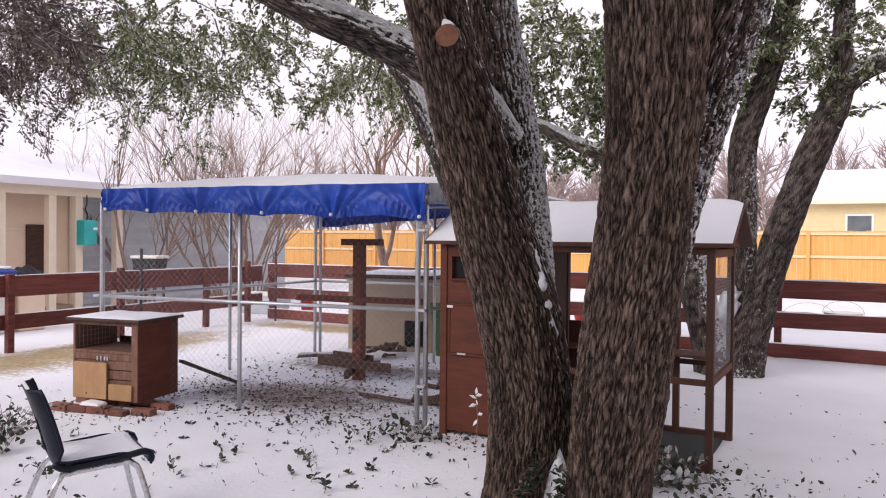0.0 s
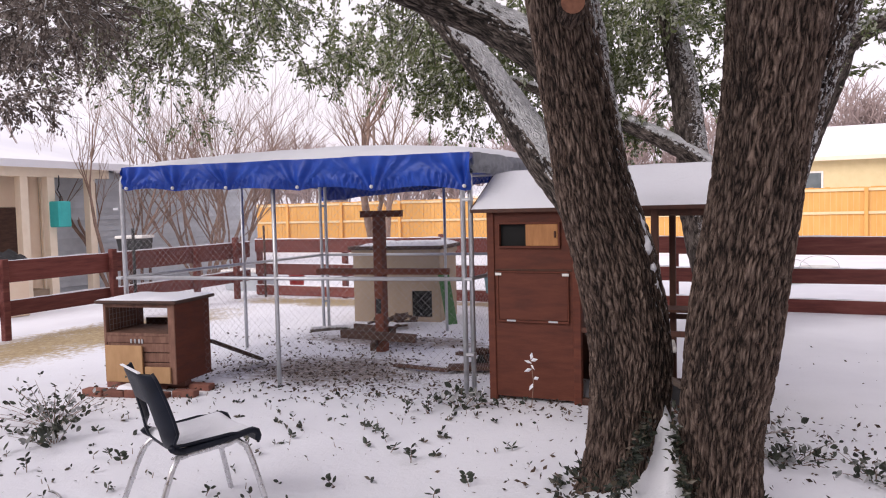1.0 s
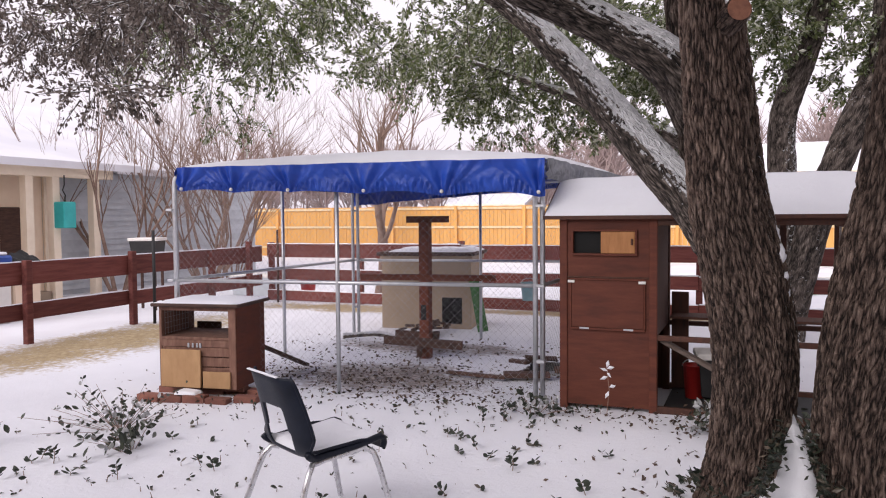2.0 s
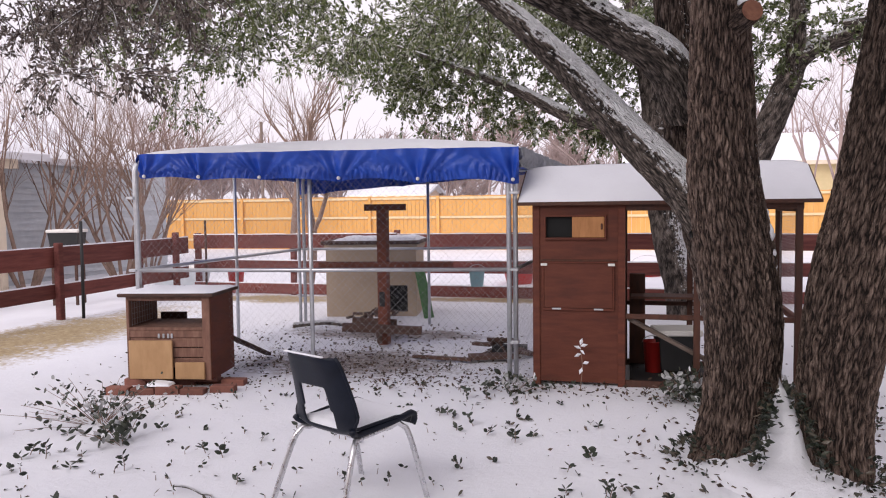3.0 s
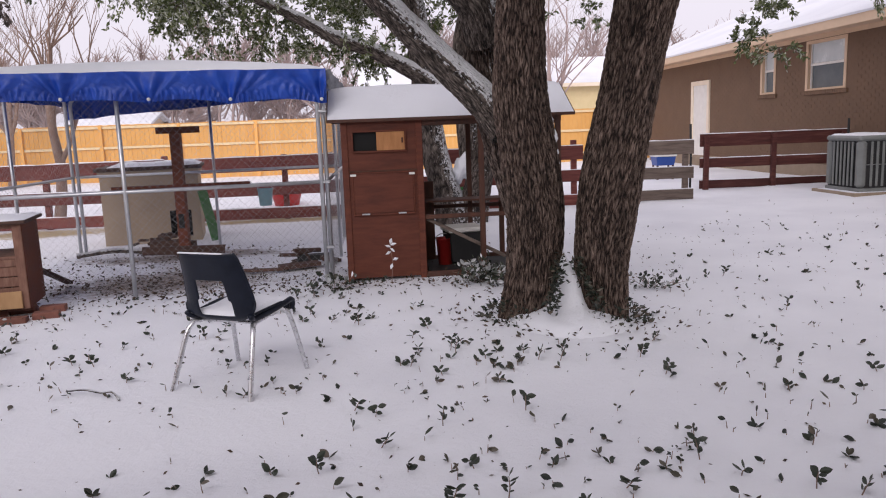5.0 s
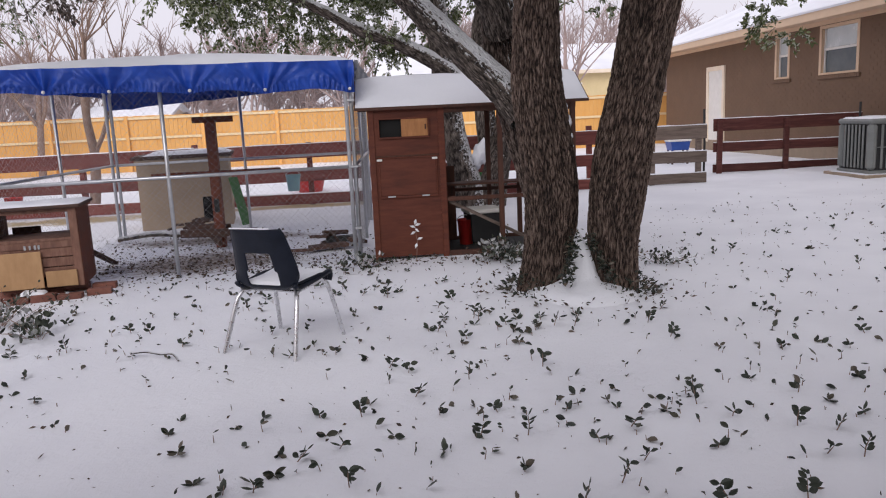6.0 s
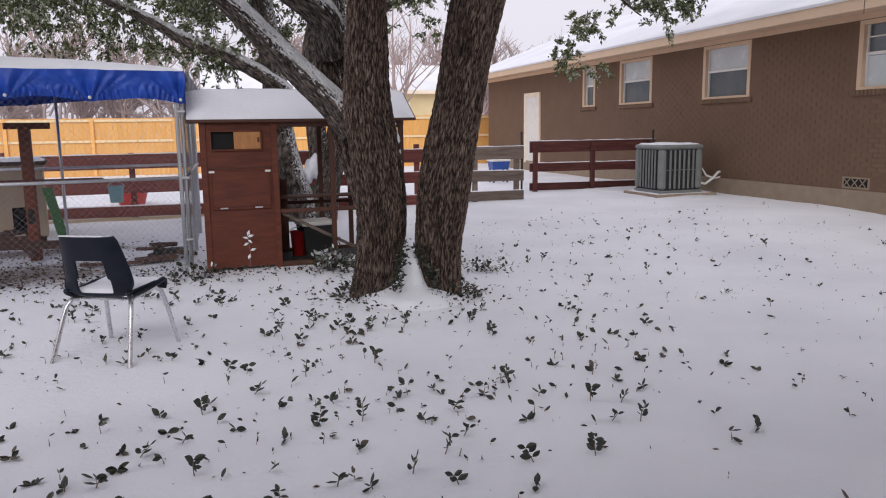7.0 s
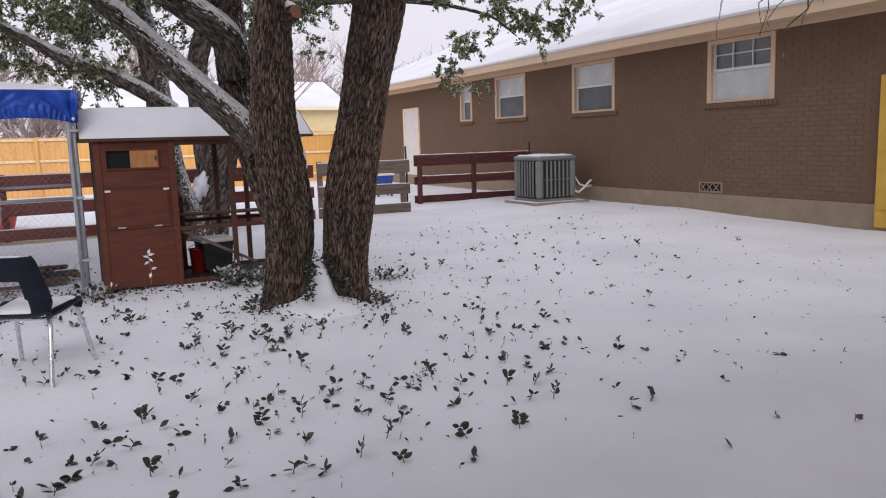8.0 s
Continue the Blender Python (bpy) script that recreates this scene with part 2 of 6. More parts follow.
DARK_GLASS = material("curtained_pane", [(0.10, 0.12, 0.13), (0.17, 0.19, 0.20)], 2, rough=0.12, bump=0)
BLIND = material("white_window_blind", [(0.50, 0.55, 0.56), (0.62, 0.66, 0.67)], 3, rough=0.25, bump=0)
RED_PLASTIC = material("red_plastic", [(0.45, 0.02, 0.02), (0.60, 0.04, 0.03)], 5, rough=0.4, bump=0)
TEAL_PLASTIC = material("turquoise_plastic", [(0.02, 0.36, 0.36), (0.04, 0.50, 0.48)], 5, rough=0.45, bump=0)
BLUE_PLASTIC = material("blue_plastic", [(0.02, 0.06, 0.28), (0.03, 0.09, 0.36)], 5, rough=0.4, bump=0)
PALE_TEAL = material("pale_turquoise_plastic", [(0.28, 0.50, 0.53), (0.36, 0.58, 0.60)], 5, rough=0.45, bump=0)
GREEN_WOOD = material("green_painted_board", [(0.03, 0.13, 0.03), (0.06, 0.20, 0.05)], 6, rough=0.7, bump=0.2)
CLAY = material("red_clay_brick", [(0.15, 0.055, 0.04), (0.24, 0.10, 0.07)], 14, rough=0.85, bump=0.4, vary=0.25)
RUBBER = material("black_rubber", [(0.012, 0.012, 0.013), (0.025, 0.025, 0.026)], 10, rough=0.7, bump=0.1)
STRAW = material("dead_grass", [(0.24, 0.18, 0.09), (0.38, 0.30, 0.17)], 12, rough=0.9, bump=0.2)
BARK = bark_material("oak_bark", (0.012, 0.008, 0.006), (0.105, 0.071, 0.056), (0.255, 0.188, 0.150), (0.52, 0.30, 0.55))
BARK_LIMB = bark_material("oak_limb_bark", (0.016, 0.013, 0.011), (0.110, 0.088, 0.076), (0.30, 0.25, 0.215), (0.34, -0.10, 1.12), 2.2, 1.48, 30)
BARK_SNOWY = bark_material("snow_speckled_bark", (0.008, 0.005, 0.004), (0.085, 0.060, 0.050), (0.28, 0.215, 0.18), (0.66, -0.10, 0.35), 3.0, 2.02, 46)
# twig tones are lifted to paint in haze, most on the distant trees
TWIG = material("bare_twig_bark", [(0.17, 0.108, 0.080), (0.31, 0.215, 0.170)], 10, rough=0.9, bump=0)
FAR_TWIG = material("haze_paled_twig_bark", [(0.30, 0.225, 0.205), (0.44, 0.345, 0.325)], 3, rough=0.95, bump=0)
OAK_LEAF = leaf_material("live_oak_leaf", (0.052, 0.076, 0.028), (0.175, 0.205, 0.075), (0.58, 0.59, 0.50))
DRY_LEAF = leaf_material("grey_brown_leaf", (0.070, 0.054, 0.046), (0.16, 0.128, 0.108), (0.32, 0.28, 0.25))
SPRIG_LEAF = leaf_material("seedling_leaf", (0.012, 0.018, 0.012), (0.032, 0.042, 0.026), (0.11, 0.085, 0.06), False)
SNOWY_LEAF = leaf_material("snow_dusted_leaf", (0.014, 0.020, 0.012), (0.045, 0.055, 0.032), (0.74, 0.74, 0.76), False)
LITTER = leaf_material("fallen_leaf", (0.035, 0.022, 0.015), (0.08, 0.05, 0.034), (0.15, 0.10, 0.07))


# ---- building helpers ----
def finish(bm, material_, name="part", smooth=False):
    me = bpy.data.meshes.new(name)
    bm.to_mesh(me)
    bm.free()
    me.materials.append(material_)
    if smooth:
        for p in me.polygons:
            p.use_smooth = True
    return me


def part(name, bm, material_, parent, label="", smooth=False):
    ob = new(name, finish(bm, material_, name, smooth))
    if parent:
        ob.parent = parent
    if label:
        tagged(ob, label)
    return ob


def thing(name, at, label, category, group="", kind="", rz=0):
    ob = new(name)
    ob.empty_display_size = 0.1
    ob.matrix_basis = pose(*at, 0, 0, rz)
    return tagged(ob, label, category, group, kind)


def box(bm, x0, x1, y0, y1, z0, z1, bevel=0.004):
    g = bmesh.ops.create_cube(bm, size=1, matrix=Matrix.Translation(((x0 + x1) / 2, (y0 + y1) / 2, (z0 + z1) / 2)) @ Matrix.Diagonal((x1 - x0, y1 - y0, z1 - z0, 1)))
    if bevel:
        es = list({e for v in g["verts"] for e in v.link_edges})
        bmesh.ops.bevel(bm, geom=es, offset=bevel, segments=1, affect="EDGES")
    return bm


def boxed(*a, **k):
    return box(bmesh.new(), *a, **k)


def beam(bm, p, q, w, h, bevel=0.003):
    """A bar of section w x h from p to q."""
    p, q = Vector(p), Vector(q)
    d = q - p
    m = Matrix.Translation((p + q) / 2) @ d.to_track_quat("X", "Z").to_matrix().to_4x4() @ Matrix.Diagonal((d.length, w, h, 1))
    g = bmesh.ops.create_cube(bm, size=1, matrix=m)
    if bevel:
        es = list({e for v in g["verts"] for e in v.link_edges})
        bmesh.ops.bevel(bm, geom=es, offset=bevel, segments=1, affect="EDGES")
    return bm


def smooth_path(pts, radii, step):
    """Points and radii laid along a rounded curve through pts."""
    P = [Vector(p) for p in pts]
    P = [P[0] * 2 - P[1]] + P + [P[-1] * 2 - P[-2]]
    R = [radii[0]] + list(radii) + [radii[-1]]
    out, rad = [], []
    for i in range(1, len(P) - 2):
        n = max(1, int((P[i + 1] - P[i]).length / step))
        for k in range(n):
            t = k / n
            a, b, c, d = P[i - 1], P[i], P[i + 1], P[i + 2]
            out.append(0.5 * (2 * b + (c - a) * t + (2 * a - 5 * b + 4 * c - d) * t * t + (3 * b - a - 3 * c + d) * t ** 3))
            rad.append(R[i] + (R[i + 1] - R[i]) * t)
    return out + [P[-2]], rad + [R[-2]]


def tube_data(pts, radii, seg, rough=0.0, seed=0.0, flare=None):
    """Vertices, faces and bark coordinates of a tapering tube."""
    vs, fs, uv = [], [], []
    side, run = None, 0.0
    for i, (p, r) in enumerate(zip(pts, radii)):
        d = (pts[min(i + 1, len(pts) - 1)] - pts[max(i - 1, 0)]).normalized()
        if side is None:
            side = d.orthogonal().normalized()
        side = (side - d * side.dot(d)).normalized()
        up = d.cross(side)
        if i:
            run += (p - pts[i - 1]).length
        for k in range(seg):
            a = 2 * math.pi * k / seg
            n = side * math.cos(a) + up * math.sin(a)
            b = Vector((math.cos(a) * r + seed, math.sin(a) * r, run * 0.19))
            q, ridge = r, 0.6
            if rough:
                # furrows are the zero lines of a stretched noise, so the ridges interlock
                w = 0.009 * noise.noise(Vector((b.x * 22, b.y * 22, run * 16 + seed)))
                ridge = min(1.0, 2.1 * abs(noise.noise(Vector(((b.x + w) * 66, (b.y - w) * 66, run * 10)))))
                q += rough * (0.7 * noise.noise(Vector((b.x * 5, b.y * 5, run * 1.3 + seed))) + 0.75 * (ridge - 1))
            if flare:
                q *= 1 + flare * math.exp(-run * 5.5) * (1 + 0.45 * math.sin(a * 5 + seed))
            vs.append(p + n * q)
            uv.append((b.x, b.y, b.z, ridge))
    for i in range(len(pts) - 1):
        for k in range(seg):
            j = (k + 1) % seg
            fs.append((i * seg + k, i * seg + j, (i + 1) * seg + j, (i + 1) * seg + k))
    fs.append(tuple(range((len(pts) - 1) * seg, len(pts) * seg)))
    return vs, fs, uv


def mesh_object(name, chunks, material_, parent=None, smooth=True):
    """One mesh object from several chunks of (vertices, faces, bark coordinates)."""
    V, F, U = [], [], []
    for vs, fs, uv in chunks:
        o = len(V)
        V += [tuple(v) for v in vs]
        F += [tuple(i + o for i in f) for f in fs]
        U += [tuple(u) for u in uv]
    me = bpy.data.meshes.new(name)
    me.from_pydata(V, [], F)
    if U:
        at = me.attributes.new("bark", "FLOAT_VECTOR", "POINT")
        U = np.array(U, dtype=np.float32)
        at.data.foreach_set("vector", np.ascontiguousarray(U[:, :3]).ravel())
        me.attributes.new("ridge", "FLOAT", "POINT").data.foreach_set("value", np.ascontiguousarray(U[:, 3]))
    me.materials.append(material_)
    me.polygons.foreach_set("use_smooth", np.full(len(me.polygons), smooth))
    ob = new(name, me)
    if parent:
        ob.parent = parent
    return ob


def limb(name, pts, radii, material_, parent, seg=24, step=0.05, rough=0.012, seed=0.0, flare=None):
    P, R = smooth_path(pts, radii, step)
    return mesh_object(name, [tube_data(P, R, seg, rough, seed, flare)], material_, parent)


def pipe(bm, pts, r, seg=10):
    """A plain round tube along the points, into bm."""
    vs, fs, _ = tube_data([Vector(p) for p in pts], [r] * len(pts), seg)
    bv = [bm.verts.new(v) for v in vs]
    for f in fs:
        bm.faces.new([bv[i] for i in f])
    bm.faces.new([bv[i] for i in reversed(range(seg))])
    return bm


def leaf_cloud(name, points, normals, sizes, material_, parent, slim=0.48, oval=False):
    """Many small folded leaves, one island each. points, normals (growing direction): n x 3 arrays."""
    rng = np.random.default_rng(len(points))
    n = len(points)
    d = normals / np.linalg.norm(normals, axis=1, keepdims=True)
    r = rng.normal(size=(n, 3))
    s = np.cross(d, r)
    s /= np.linalg.norm(s, axis=1, keepdims=True)
    u = np.cross(s, d)
    L = sizes[:, None]
    base, tip = points, points + d * L
    mid = points + d * L * 0.5 - u * L * 0.07
    m1 = points + d * L * 0.45 + s * L * slim * 0.5 + u * L * 0.05
    m2 = points + d * L * 0.45 - s * L * slim * 0.5 + u * L * 0.05
    if oval:
        side = [(points + d * L * f + k * s * L * slim * w + u * L * 0.06) for k, f, w in ((1, 0.28, 0.40), (1, 0.55, 0.50), (1, 0.80, 0.32), (-1, 0.80, 0.32), (-1, 0.55, 0.50), (-1, 0.28, 0.40))]
        V = np.stack([base, *side[:3], tip, *side[3:], mid], 1).reshape(-1, 3)
        o = np.arange(n)[:, None] * 9
        F = np.concatenate([o + [i, (i + 1) % 8, 8] for i in range(8)], 1).reshape(-1, 3)
    else:
        V = np.stack([base, m1, tip, m2, mid], 1).reshape(-1, 3)
        o = np.arange(n)[:, None] * 5
        F = np.concatenate([o + [0, 1, 4], o + [1, 2, 4], o + [2, 3, 4], o + [3, 0, 4]], 1).reshape(-1, 3)
    me = bpy.data.meshes.new(name)
    me.from_pydata(V.tolist(), [], F.tolist())
    me.materials.append(material_)
    ob = new(name, me)
    if parent:
        ob.parent = parent
    return ob


def ground_z(x, y):
    """Height of the snow: nearly level, a little higher beside the house, softly uneven."""
    rise = 0.07 * min(1, max(0, (x - 2) / 4)) * min(1, max(0, (y - 4.5) / 3))
    return rise + 0.022 * noise.noise(Vector((x * 0.9, y * 0.9, 0))) + 0.008 * noise.noise(Vector((x * 4, y * 4, 3)))


def snow_cap(name, x0, x1, y0, y1, z, thick, parent=None, n=14, seed=0.0):
    """A rounded, uneven layer of snow on a level top."""
    bm = bmesh.new()
    rows = []
    for j in range(n + 1):
        row = []
        for i in range(n + 1):
            u, v = i / n, j / n
            edge = min(u, 1 - u, v, 1 - v) * 2
            e = min(1, edge * 5) ** 0.5
            x, y = x0 + (x1 - x0) * u, y0 + (y1 - y0) * v
            row.append(bm.verts.new((x, y, z + thick * e * (0.8 + 0.5 * noise.noise(Vector((x * 5 + seed, y * 5, seed)))))))
        rows.append(row)
    for j in range(n):
        for i in range(n):
            bm.faces.new((rows[j][i], rows[j][i + 1], rows[j + 1][i + 1], rows[j + 1][i]))
    lo = [bm.verts.new((x, y, z)) for x, y in ((x0, y0), (x1, y0), (x1, y1), (x0, y1))]
    bm.faces.new(list(reversed(lo)))
    return part(name, bm, SNOW, parent, "thin layer of white snow" if parent else "", True)


# ---- ground ----
def build_ground():
    """One sheet of snow, fine near the yard and coarse out to the horizon."""
    def axis(lo, hi, step):
        a = list(np.arange(lo, hi + 0.001, step))
        out, d, v = [], step, hi
        while v < 900:
            d *= 1.35
            v += d
            out.append(v)
        neg, d, v = [], step, lo
        while v > -900:
            d *= 1.35
            v -= d
            neg.append(v)
        return neg[::-1] + a + out
    xs, ys = axis(-10.5, 8, 0.11), axis(-3.5, 12.5, 0.11)
    V = [(x, y, ground_z(x, y)) for y in ys for x in xs]
    n = len(xs)
    F = [(j * n + i, j * n + i + 1, (j + 1) * n + i + 1, (j + 1) * n + i) for j in range(len(ys) - 1) for i in range(n - 1)]
    ob = mesh_object("ground", [(V, F, [])], ground_material())
    tagged(ob, "thin white snow over a lawn with dead grass showing", "ground", kind="structure")


def ground_material():
    """The snow, with dead grass showing along the side fence and dark litter in the pen."""
    m = SNOW.copy()
    m.name = "snow_on_lawn"
    n, l = m.node_tree.nodes, m.node_tree.links
    b = n["Principled BSDF"]
    base = b.inputs["Base Color"].links[0].from_socket
    geo = n.new("ShaderNodeNewGeometry")
    sep = n.new("ShaderNodeSeparateXYZ")
    l.new(geo.outputs["Position"], sep.inputs[0])

    def maths(op, a, c):
        k = n.new("ShaderNodeMath")
        k.operation = op
        for s, v in zip(k.inputs, (a, c)):
            if isinstance(v, (int, float)):
                s.default_value = v
            else:
                l.new(v, s)
        return k.outputs[0]

    def blob(cx, cy, rx, ry):
        dx = maths("DIVIDE", maths("SUBTRACT", sep.outputs[0], cx), rx)
        dy = maths("DIVIDE", maths("SUBTRACT", sep.outputs[1], cy), ry)
        return maths("SUBTRACT", 1.0, maths("ADD", maths("MULTIPLY", dx, dx), maths("MULTIPLY", dy, dy)))

    ns = n.new("ShaderNodeTexNoise")
    ns.inputs["Scale"].default_value, ns.inputs["Detail"].default_value, ns.inputs["Roughness"].default_value = 2.2, 9, 0.72
    l.new(geo.outputs["Position"], ns.inputs["Vector"])
    fine = n.new("ShaderNodeTexNoise")
    fine.inputs["Scale"].default_value, fine.inputs["Detail"].default_value = 16, 8
    l.new(geo.outputs["Position"], fine.inputs["Vector"])

    def cover(mask, lo, hi, colour0, colour1, under):
        v = maths("ADD", maths("MULTIPLY", mask, 0.35), maths("MULTIPLY", maths("ADD", ns.outputs["Fac"], fine.outputs["Fac"]), 0.5))
        r = n.new("ShaderNodeMapRange")
        r.inputs["From Min"].default_value, r.inputs["From Max"].default_value = lo, hi
        l.new(v, r.inputs["Value"])
        cr = n.new("ShaderNodeValToRGB")
        e = cr.color_ramp.elements
        e[0].position, e[0].color, e[1].position, e[1].color = 0.35, (*colour0, 1), 0.65, (*colour1, 1)
        l.new(fine.outputs["Fac"], cr.inputs["Fac"])
        mx = n.new("ShaderNodeMix")
        mx.data_type = "RGBA"
        l.new(r.outputs[0], mx.inputs["Factor"])
        l.new(under, mx.inputs["A"])
        l.new(cr.outputs[0], mx.inputs["B"])
        return mx.outputs["Result"]

    grass = maths("MAXIMUM", blob(-8.6, 6.6, 1.2, 3.6), maths("MAXIMUM", blob(-7.6, 10.6, 2.2, 0.7), blob(-3.6, 11.0, 3.4, 0.45)))
    c = cover(maths("MAXIMUM", grass, -2.0), 0.60, 0.78, (0.30, 0.22, 0.12), (0.46, 0.37, 0.23), base)
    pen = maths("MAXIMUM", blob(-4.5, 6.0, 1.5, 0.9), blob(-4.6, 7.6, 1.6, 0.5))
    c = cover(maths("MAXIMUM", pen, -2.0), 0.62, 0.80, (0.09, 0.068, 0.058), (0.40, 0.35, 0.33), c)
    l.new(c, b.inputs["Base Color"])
    return m


build_ground()


# ---- the brick house along the yard's edge ----
WALL = 7.05


def build_house():
    h = thing("brick_house", (WALL, 3, 0), "long low brown-painted brick house with a snowy roof", "house")
    inv = h.matrix_basis.inverted()
    y_end = 23.0
    wins = [(15.32, 15.95), (12.72, 14.08), (9.5, 10.86), (5.72, 7.05)]
    Z0, Z1 = 1.89, 2.92

    def add(name, bm, mat, parent, label=""):
        bm.transform(inv if parent == h else Matrix.Identity(4))
        return part(name, bm, mat, parent, label)

    # the wall in piers and strips round the window openings
    ys = [0.5]
    for a, b in sorted(wins):
        ys += [a, b]
    ys.append(y_end)
    for i in range(0, len(ys), 2):
        pier = add("wall_pier", boxed(WALL, WALL + 0.25, ys[i], ys[i + 1], 0.36, 3.02, bevel=0), MORTAR, h, "brown-painted brickwork")
        wall = pier if i == 0 else wall
    for a, b in wins:
        add("wall_apron", boxed(WALL, WALL + 0.25, a, b, 0.36, Z0, bevel=0), MORTAR, h)
        add("wall_lintel", boxed(WALL, WALL + 0.25, a, b, Z1, 3.02, bevel=0), MORTAR, h)
    for x0, x1, y0, y1 in ((WALL + 0.25, 15, y_end - 0.25, y_end), (WALL + 0.25, 15, 0.5, 0.75), (14.75, 15, 0.75, y_end - 0.25)):
        add("outer_wall", boxed(x0, x1, y0, y1, 0, 3.02), MORTAR, h)
    add("foundation", boxed(WALL - 0.03, WALL + 0.25, 0.5, y_end, -0.1, 0.36), FOUNDATION, h, "bare tan concrete foundation")
    # eaves
    bm = boxed(6.42, WALL + 0.1, 0.2, y_end + 0.5, 3.02, 3.04, 0)
    add("soffit", bm, PEACH, h)
    add("fascia", boxed(6.38, 6.42, 0.2, y_end + 0.5, 2.97, 3.14), PEACH, h, "peach-painted fascia board")
    add("frieze_board", boxed(WALL - 0.03, WALL, 0.5, y_end, 2.93, 3.02), PEACH, h)
    bm = bmesh.new()
    prof = [(6.36, 3.13), (6.34, 3.17), (6.40, 3.21), (11.0, 5.0), (15.6, 3.21), (15.6, 3.13), (11.0, 4.9)]
    a = [bm.verts.new((x, 0.1, z)) for x, z in prof]
    b = [bm.verts.new((x, y_end + 0.6, z)) for x, z in prof]
    for i in range(len(prof)):
        j = (i + 1) % len(prof)
        bm.faces.new((a[i], b[i], b[j], a[j]))
    bm.faces.new(a[::-1])
    bm.faces.new(b)
    add("roof", bm, SNOW, h, "low-pitched roof under smooth snow")
    for y in (0.5, y_end):
        bm = bmesh.new()
        v = [bm.verts.new((x, y, z)) for x, z in ((WALL, 3.02), (15, 3.02), (11.0, 4.8))]
        bm.faces.new(v)
        add("gable", bm, PEACH, h)
    for k, (a, b) in enumerate(wins):
        w = part("window", boxed(WALL + 0.09, WALL + 0.13, a + 0.02, b - 0.02, Z0 + 0.02, Z1 - 0.02), DARK_GLASS, None, "double-hung window with half-drawn white blind")
        w.data.transform(inv)
        w.parent = h
        f = 0.065
        bm = bmesh.new()
        for y0, y1, z0, z1 in ((a - 0.02, a + f, Z0, Z1), (b - f, b + 0.02, Z0, Z1), (a + f, b - f, Z1 - f, Z1), (a + f, b - f, Z0, Z0 + f * 0.7)):
            box(bm, WALL - 0.015, WALL + 0.10, y0, y1, z0, z1)
        bm.transform(inv)
        part("window_frame", bm, PEACH, w, "peach-painted wooden frame")
        bm = bmesh.new()
        mid = (Z0 + Z1) / 2 + 0.02
        box(bm, WALL + 0.045, WALL + 0.085, a + f, b - f, mid - 0.025, mid + 0.025)
        for y0, y1 in ((a + f, a + f + 0.035), (b - f - 0.035, b - f)):
            box(bm, WALL + 0.05, WALL + 0.088, y0, y1, Z0 + 0.05, Z1 - f)
        if k == 3:
            for q in (1, 2):
                y = a + f + (b - a - 2 * f) * q / 3
                box(bm, WALL + 0.055, WALL + 0.085, y - 0.009, y + 0.009, mid + 0.025, Z1 - f, 0)
            box(bm, WALL + 0.056, WALL + 0.086, a + f, b - f, (mid + Z1) / 2 - 0.009, (mid + Z1) / 2 + 0.009, 0)
        bm.transform(inv)
        part("sash", bm, WHITE, w, "white sash bars")
        z0, z1 = (mid + 0.03, Z1 - f) if k != 3 else (Z0 + 0.05, mid - 0.03)
        bm = boxed(WALL + 0.072, WALL + 0.089, a + f + 0.035, b - f - 0.035, z0, z1, bevel=0)
        bm.transform(inv)
        part("blind", bm, BLIND, w, "pale blind behind the pane")
        bm = bmesh.new()
        n = int((b - a + 0.2) / 0.075)
        for i in range(n):
            y = a - 0.1 + i * 0.075
            box(bm, WALL - 0.045, WALL + 0.02, y + 0.004, y + 0.071, Z0 - 0.085, Z0 - 0.005)
        bm.transform(inv)
        part("window_sill", bm, BRICK, w, "row of brown-painted rowlock bricks")
    # lattice vent near the ground
    v = part("wall_vent", boxed(WALL - 0.004, WALL + 0.05, 6.69, 7.22, 0.375, 0.56), FOUNDATION, None, "tan lattice crawl-space vent")
    v.data.transform(inv)
    v.parent = h
    # black plate for the darkness behind the lattice
    bm = boxed(WALL - 0.008, WALL - 0.003, 6.73, 7.18, 0.41, 0.535, bevel=0)
    bm.transform(inv)
    part("vent_dark_plate", bm, BLACK, v)
    bm = bmesh.new()
    for i in range(3):
        y = 6.755 + i * 0.15
        for s in (1, -1):
            beam(bm, (WALL - 0.012, y, 0.4725 - s * 0.06), (WALL - 0.012, y + 0.12, 0.4725 + s * 0.06), 0.006, 0.02)
    bm.transform(inv)
    part("lattice", bm, FOUNDATION, v)
    # the far white door and the mustard side door
    d = part("door", boxed(WALL - 0.02, WALL + 0.03, 18.75, 19.65, 0.3, 2.3), WHITE, None, "white painted back door")
    d.data.transform(inv)
    d.parent = h
    bm = bmesh.new()
    for y0, y1, z0, z1 in ((18.63, 18.75, 0.3, 2.42), (19.65, 19.77, 0.3, 2.42), (18.75, 19.65, 2.3, 2.42)):
        box(bm, WALL - 0.05, WALL + 0.02, y0, y1, z0, z1)
    bm.transform(inv)
    part("door_frame", bm, CREAM, d)
    d = part("side_door", boxed(WALL - 0.07, WALL - 0.004, 3.03, 3.95, 0.05, 2.1), YELLOW, None, "mustard-yellow painted door")
    d.data.transform(inv)
    d.parent = h
    for z in (0.35, 1.15, 1.95):
        bm = boxed(WALL - 0.085, WALL - 0.07, 3.1, 3.9, z - 0.05, z + 0.05)
        bm.transform(inv)
        part("door_rail", bm, YELLOW, d)
    return h, wall


HOUSE, HOUSE_WALL = build_house()


